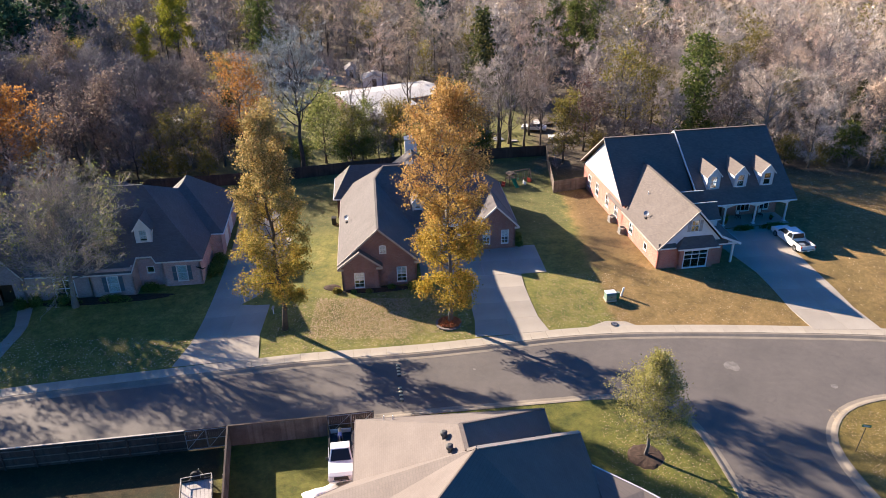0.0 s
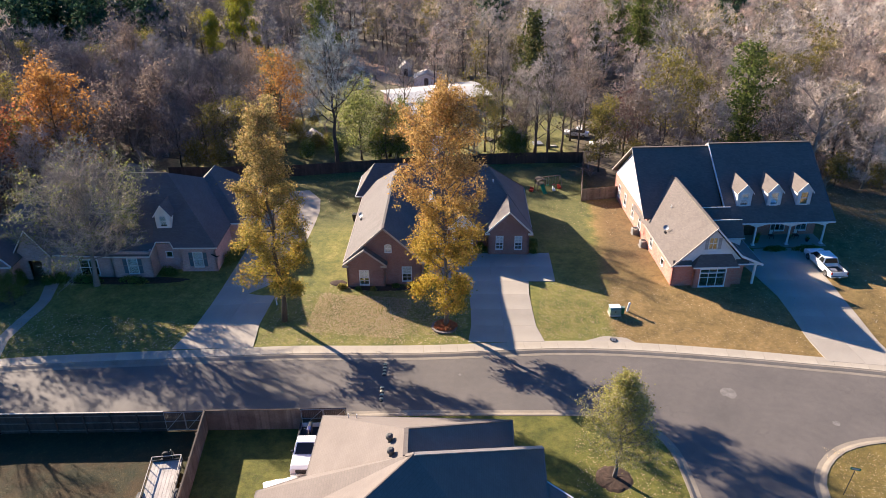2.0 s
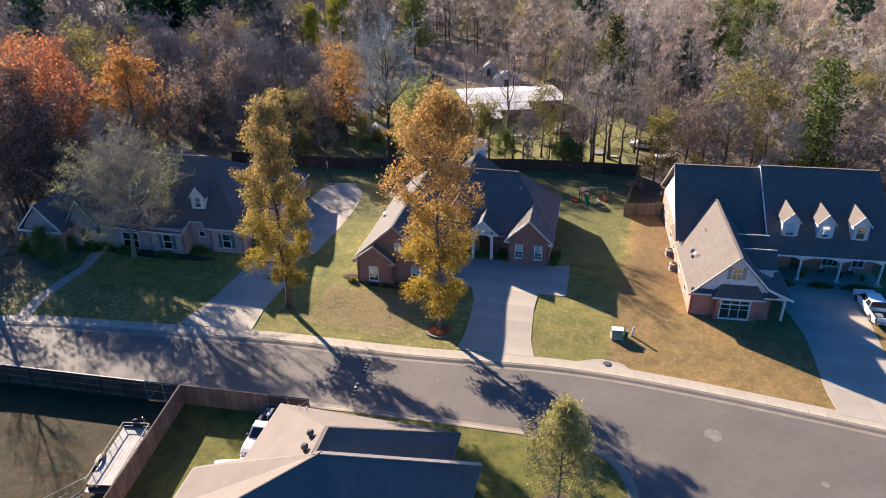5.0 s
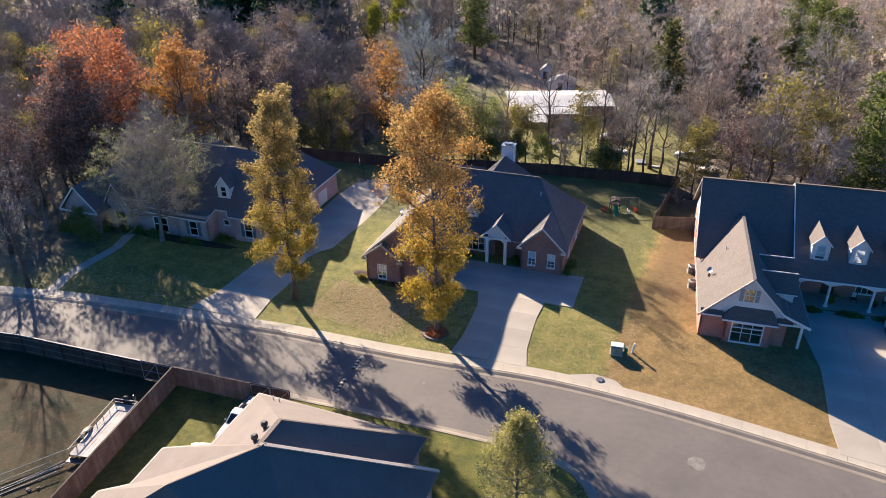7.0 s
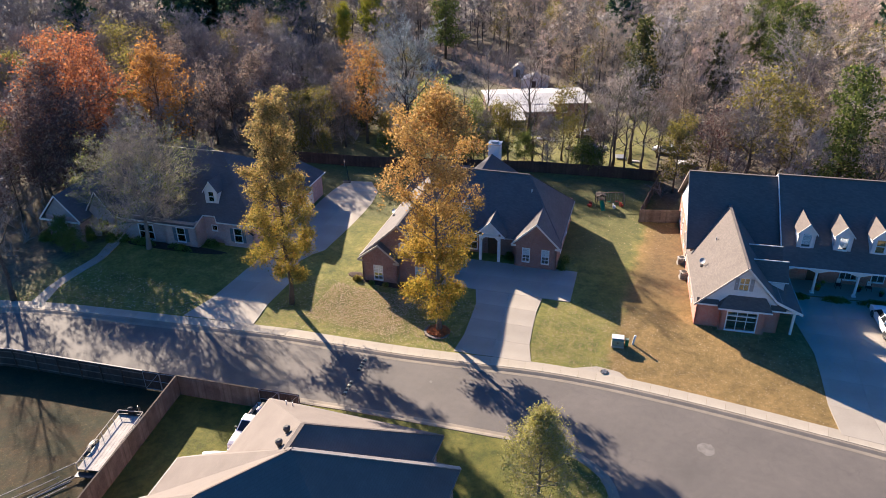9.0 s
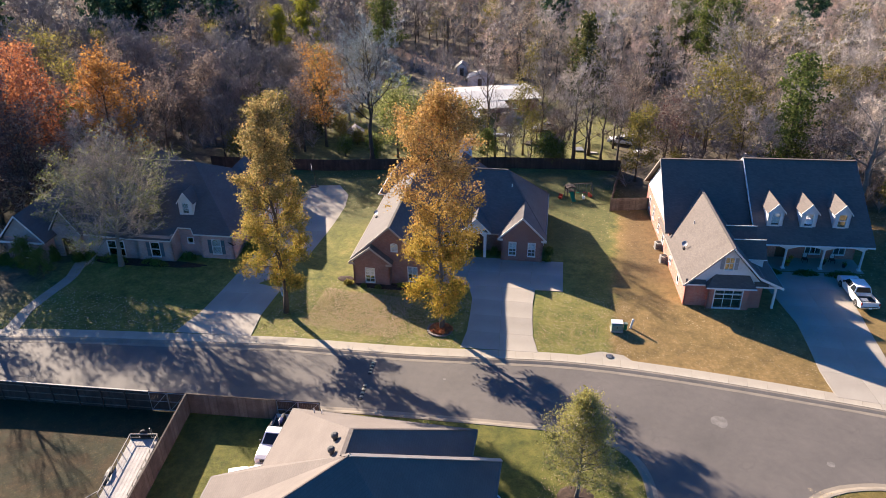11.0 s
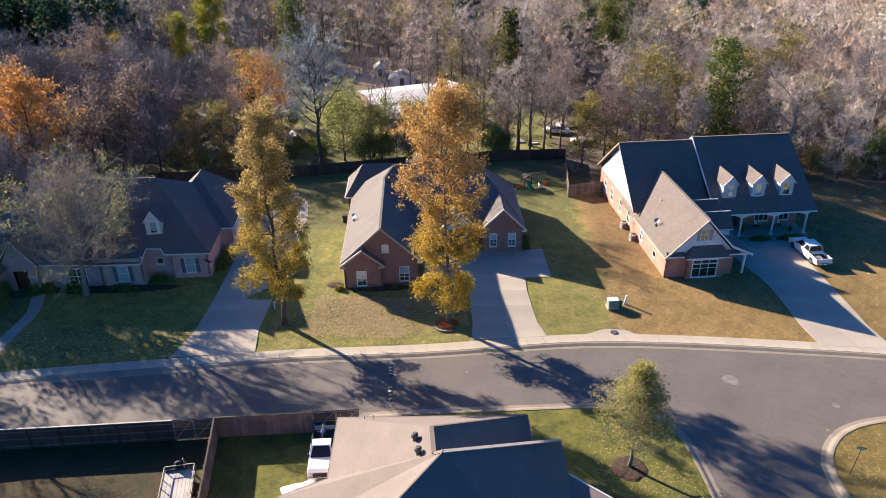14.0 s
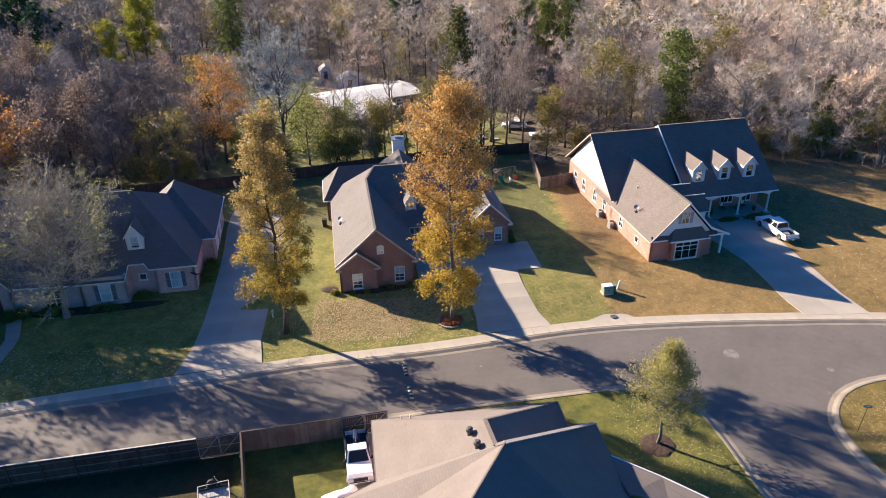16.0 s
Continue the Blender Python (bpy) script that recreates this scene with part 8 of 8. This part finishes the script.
for i, (uu, vv, a, b_, hh) in enumerate(((1.6, 3.0, 0.9, 1.6, 1.3), (1.7, 5.6, 0.8, 0.8, 1.1), (-4.9, -0.3, 1.1, 0.6, 1.0), (-8.3, -2.1, 1.9, 0.6, 0.8), (-13.6, -1.9, 1.9, 0.8, 1.0), (-16.6, -1.8, 0.8, 0.7, 1.2), (-22.3, -2.6, 1.3, 1.0, 2.3),
                                     (-24.0, -4.4, 1.7, 0.8, 1.5), (-26.3, -4.0, 0.9, 0.9, 1.3), (-20.9, -2.5, 0.8, 0.7, 2.0), (-17.9, -2.3, 0.7, 0.7, 1.3))):
    x, y = local(OW, 7.0, uu, vv)
    shrub("dark evergreen shrub before the west house", x, y, a, b_, hh, M_GREEN, 80 + i, n=1300)


def pot(x, y, z, r, material, flower):
    p = thing("flower_pot", "round flower pot with a small plant on the porch", "flower pot", pose(x, y, z), "porch pots")
    part("pot", Geo().tube([(0, 0, 0), (0, 0, r * 1.3), (0, 0, r * 1.5)], [r * 0.7, r, r * 1.08], 14), material, p)
    e = np.array([[(0, 0, r * 1.5), (r * 0.8 * math.cos(a), r * 0.8 * math.sin(a), r * 2.4)] for a in np.linspace(0, 6.28, 9)])
    f = new("plant", raw_mesh("plant", *leaf_cloud(int(x * 10), e, 18, 0.09, 0.09), flower))
    f.parent = p
    tagged(f, kind="stuff")


for uu, vv, rr, mm, ff in ((10.6, 9.5, 0.25, M_STONE, M_GREEN), (13.8, 9.6, 0.28, M_PUMP, M_LIME), (14.6, 10.8, 0.22, M_STONE, M_GOLD1), (18.1, 10.2, 0.24, M_BLACK, M_GREEN), (20.2, 9.6, 0.22, M_BLACK, M_GREEN)):
    x, y = local(OE, 9.5, uu, vv)
    pot(x, y, 0.67, rr, mm, ff)


def chair(x, y, z, turn):
    c = thing("porch_chair", "dark slatted chair on a porch", "chair", pose(x, y, z, 0, 0, turn), "porch chairs")
    part("seat", Geo().box((-0.28, -0.26, 0.4), (0.28, 0.26, 0.45)), M_IRON, c)
    for k in range(5):
        part("slat", Geo().box((-0.27 + k * 0.115, 0.24, 0.5), (-0.19 + k * 0.115, 0.28, 1.05)), M_WHITE, c)
    for sx in (-1, 1):
        for sy in (-1, 1):
            part("leg", Geo().box((sx * 0.25 - 0.025, sy * 0.23 - 0.025, 0), (sx * 0.25 + 0.025, sy * 0.23 + 0.025, 0.42 if sy < 0 else 1.05)), M_IRON, c)


for uu, vv in ((16.1, 10.6), (19.2, 10.6)):
    x, y = local(OE, 9.5, uu, vv)
    chair(x, y, 0.67, 9.5)
x, y = local(OE, 9.5, 9.75, 8.55)
fl = thing("flag", "striped flag on a slanting pole at a porch column", "flag", pose(x, y, 2.3, 0, 0, 9.5))
part("pole", Geo().tube([(0, 0.3, 0), (0.1, -1.0, 0.75)], [0.018, 0.018], 6), M_WHITE, fl)
for k in range(7):
    part("stripe", Geo().prism([(0.02 + 0.05 * math.sin(j), -0.95 + k * 0.085, 0.68 - k * 0.05 - 1.0 * j / 4) for j in (0, 4)] + [(0.02 + 0.05 * math.sin(j), -0.95 + (k + 1) * 0.085, 0.68 - (k + 1) * 0.05 - 1.0 * j / 4) for j in (4, 0)], (0.012, 0, 0)), M_FLAG_R if k % 2 == 0 else M_WHITE, fl)
part("canton", Geo().prism([(-0.0, -0.95, 0.68), (-0.0, -0.62, 0.49), (-0.0, -0.62, 0.09), (-0.0, -0.95, 0.28)], (0.05, 0, 0)), M_FLAG_B, fl)


# ---- air conditioners, bins ----
def condenser(x, y, turn, z=0.58):
    a = thing("air_conditioner", "grey air conditioner unit beside a brick wall", "air conditioner", pose(x, y, z, 0, 0, turn), "air conditioners")
    part("pad", Geo().box((-0.5, -0.5, -0.08), (0.5, 0.5, 0.05)), M_CONC, a)
    part("coil", Geo().box((-0.36, -0.36, 0.06), (0.36, 0.36, 0.78)), M_BLACK, a)
    for k in range(9):
        part("louvre", Geo().box((-0.40, -0.40, 0.10 + k * 0.075), (0.40, 0.40, 0.135 + k * 0.075)), M_STEEL, a)
    part("top", Geo().tube([(0, 0, 0.78), (0, 0, 0.86)], [0.56, 0.5], 4), M_CAP, a)
    part("fan_guard", Geo().tube([(0, 0, 0.86), (0, 0, 0.885)], [0.33, 0.3], 18), M_BLACK, a)


condenser(21.75, 85.7, 9.5)
condenser(22.35, 82.3, 9.5)
u = thing("wheelie_bin", "dark wheeled rubbish bin beside a house", "bin", pose(-14.6, 85.4, 0.58))
part("tub", Geo().add([(-0.22, -0.26, 0.05), (0.22, -0.26, 0.05), (0.22, 0.26, 0.05), (-0.22, 0.26, 0.05), (-0.29, -0.34, 1.0), (0.29, -0.34, 1.0), (0.29, 0.34, 1.0), (-0.29, 0.34, 1.0)],
                       [(3, 2, 1, 0), (4, 5, 6, 7), (0, 1, 5, 4), (1, 2, 6, 5), (2, 3, 7, 6), (3, 0, 4, 7)]), M_BLACK, u, bevel=0.02)
part("lid", Geo().box((-0.31, -0.37, 1.0), (0.31, 0.36, 1.07)), M_BLACK, u, bevel=0.02)
for s in (-1, 1):
    part("wheel", Geo().tube([(s * 0.24 - 0.03, 0.3, 0.11), (s * 0.24 + 0.03, 0.3, 0.11)], [0.11, 0.11], 12), M_RUBBER, u)


# ---- play set in the back garden ----
p = thing("play_set", "wooden play tower with a green slide and swings", "play set", pose(9.6, 98.6, 0.58, 0, 0, 24) @ Matrix.Scale(0.78, 4))
for sx in (-0.7, 0.7):
    for sy in (-0.7, 0.7):
        part("post", Geo().box((sx - 0.05, sy - 0.05, -0.1), (sx + 0.05, sy + 0.05, 2.1)), M_FENCED, p)
part("deck", Geo().box((-0.75, -0.75, 1.2), (0.75, 0.75, 1.28)), M_FENCE, p)
part("canopy", Geo().prism([(-0.85, -0.8, 2.1), (0.85, -0.8, 2.1), (0, -0.8, 2.4)], (0, 1.6, 0)), M_FENCED, p)
for k in range(6):
    part("rail_slat", Geo().box((-0.72 + k * 0.26, 0.70, 1.28), (-0.60 + k * 0.26, 0.74, 1.95)), M_FENCE, p)
g = Geo()
path = [(0.0, -0.75, 1.30), (0.0, -1.3, 0.98), (0.0, -1.9, 0.5), (0.0, -2.4, 0.26), (0.0, -2.7, 0.2)]
for a, b in zip(path, path[1:]):
    for x0, x1, h in ((-0.32, 0.32, 0.03), (-0.36, -0.30, 0.2), (0.30, 0.36, 0.2)):
        g.prism([(x0, a[1], a[2]), (x1, a[1], a[2]), (x1, b[1], b[2]), (x0, b[1], b[2])], (0, 0, h))
part("slide", g, M_GREENP, p, "bright green plastic slide", smooth=False)
part("swing_beam", Geo().beam((0.7, 0.4, 2.25), (4.2, 0.4, 2.25), 0.09, 0.12), M_FENCE, p)
for sy in (-0.5, 1.3):
    part("leg", Geo().beam((4.2, 0.4, 2.25), (4.35, sy, -0.1), 0.08, 0.08), M_FENCE, p)
for x0, mm in ((1.7, M_GREENP), (3.0, M_REDP)):
    for dx in (-0.22, 0.22):
        part("chain", Geo().tube([(x0 + dx, 0.4, 2.2), (x0 + dx, 0.4, 0.55)], [0.012, 0.012], 4), M_STEEL, p)
    part("swing_seat", Geo().box((x0 - 0.25, 0.25, 0.5), (x0 + 0.25, 0.55, 0.56)), mm, p)
for x, y, mm, lab in ((11.6, 98.3, M_WHITE, "small white plastic garden toy"), (12.4, 99.2, M_REDP, "small red plastic garden toy"), (8.4, 97.6, M_REDP, "small red ride-on toy")):
    t_ = thing("toy", lab, "toy", pose(x, y, 0.58, 0, 0, x * 40), "garden toys")
    part("body", Geo().box((-0.28, -0.2, 0.08), (0.28, 0.2, 0.4)), mm, t_, bevel=0.06)
    part("backrest", Geo().box((-0.28, 0.12, 0.35), (0.28, 0.2, 0.72)), mm, t_, bevel=0.03)
b = thing("basketball_hoop", "portable basketball hoop at the end of a driveway", "basketball hoop", pose(-27.0, 93.3, 0.55, 0, 0, -60))
part("base", Geo().box((-0.45, -0.6, 0), (0.45, 0.5, 0.2)), M_BLACK, b, bevel=0.05)
part("pole", Geo().tube([(0, 0.2, 0.2), (0, 0, 2.9)], [0.05, 0.05], 8), M_IRON, b)
part("backboard", Geo().box((-0.6, -0.3, 2.7), (0.6, -0.26, 3.45)), M_SHUTG, b)
part("hoop", Geo().tube([(0.22 * math.cos(a), -0.55 + 0.22 * math.sin(a), 2.85) for a in np.linspace(0, 6.28, 15)], [0.012] * 15, 5, False), M_REDP, b)

# ---- sheds and oddments in the clearing ----


def shed(label, x, y, turn, w, d, h, roof_mat, wall_mat):
    s = thing("shed", label, "shed", pose(x, y, 0.5, 0, 0, turn), "sheds in the wood")
    wall(s, (-w, -d), (w, -d), -0.3, h, wall_mat, [hole(w, -0.1, 0.9, 1.9)], (w, h + 0.9))
    wall(s, (w, -d), (w, d), -0.3, h, wall_mat)
    wall(s, (w, d), (-w, d), -0.3, h, wall_mat, (), (w, h + 0.9))
    wall(s, (-w, d), (-w, -d), -0.3, h, wall_mat)
    part("door", Geo().box((-0.45, -d + 0.05, -0.1), (0.45, -d + 0.1, 1.8)), M_FENCED, s)
    roof(s, [[(-w - 0.3, -d - 0.3, h - 0.15), (0, -d - 0.3, h + 0.95), (0, d + 0.3, h + 0.95), (-w - 0.3, d + 0.3, h - 0.15)], [(w + 0.3, -d - 0.3, h - 0.15), (0, -d - 0.3, h + 0.95), (0, d + 0.3, h + 0.95), (w + 0.3, d + 0.3, h - 0.15)]], roof_mat, 0.08)


shed("weathered grey shed under bare trees", -46.5, 122.0, 35, 2.2, 3.2, 2.2, M_CAP, M_FENCED)
shed("small pale-roofed shed behind the fence", -28.4, 114.5, 30, 1.2, 1.5, 1.3, M_CAP, M_FENCE)
shed("white metal shed near the track", -20.8, 160.5, 10, 1.1, 1.3, 2.1, M_CAP, M_SIDING)
shed("pale grey shed behind the white roof", -15.0, 153.5, 5, 2.6, 2.0, 1.9, M_CAP, M_SIDING)
g = Geo()
tr = spline([(-12.0, 149.0), (-19.5, 152.5), (-24.5, 158.5), (-30.5, 166.5), (-37.5, 174.0), (-48.0, 181.0)], 2.0)
lo, hi = inset(tr, -2.7), inset(tr, 2.7)
for i, (a, b) in enumerate(zip(lo, hi)):
    wdt = 1 + 0.35 * math.sin(i * 1.3)
    c = (a + b) / 2
    g.v += [tuple(c + (a - c) * wdt + Vector((0, 0, 0.72))), tuple(c + (b - c) * wdt + Vector((0, 0, 0.72)))]
for i in range(len(lo) - 1):
    g.f.append((2 * i, 2 * i + 2, 2 * i + 3, 2 * i + 1))
tagged(part("track", g, M_EARTH), "bare earth track through the woods", "track", kind="structure")
g = Geo().tube([(-8.2, 108.7, 0.3), (-8.35, 108.7, 2.2), (-8.7, 108.8, 4.6), (-9.0, 108.8, 6.2)], [0.28, 0.26, 0.2, 0.06], 8)
tagged(part("dead_trunk", g, M_CAP), "pale dead trunk standing behind the fence", "tree trunk")
rng = random.Random(61)
for i in range(14):
    x, y = rng.uniform(-10, 20), rng.uniform(113, 128)
    w, h, d = rng.uniform(0.4, 1.6), rng.uniform(0.2, 0.8), rng.uniform(0.3, 1.0)
    mm = (M_PLANK, M_FENCED, M_STEEL, M_STONE)[i % 4] if i % 8 else M_CLOTH
    ob = tagged(part("junk", Geo().prism([(-w, -d, 0), (w, -d * 0.8, 0), (w * 0.9, d, 0), (-w * 0.8, d * 0.9, 0)], (rng.uniform(-0.2, 0.2), 0, h)), mm, bevel=0.02), "heap of old yard junk in the clearing", "junk", "yard junk")
    ob.matrix_world = pose(x, y, 0.55, 0, 0, rng.uniform(0, 360))

# a white sheet lying before the near pickup
g = Geo()
nn = 9
for i in range(nn):
    for j in range(nn):
        u, v = -1.35 + 2.7 * i / (nn - 1), -0.65 + 1.3 * j / (nn - 1)
        e = min(1.0, 3.2 * min(i, j, nn - 1 - i, nn - 1 - j) / (nn - 1))
        g.v.append((u + 0.1 * noise.noise(Vector((u, v, 2))), v + 0.18 * noise.noise(Vector((u * 1.4, v, 7))), 0.02 + 0.38 * e + 0.10 * e * noise.noise(Vector((u * 2.2, v * 2.2, 1)))))
for i in range(nn - 1):
    for j in range(nn - 1):
        g.f.append((i * nn + j, (i + 1) * nn + j, (i + 1) * nn + j + 1, i * nn + j + 1))
sheet = tagged(part("tarpaulin", g, M_CLOTH, smooth=True), "crumpled white sheet over low things on the grass", "tarpaulin")
sheet.matrix_world = pose(-9.6, 39.75, 0.15, 0, 0, 26)
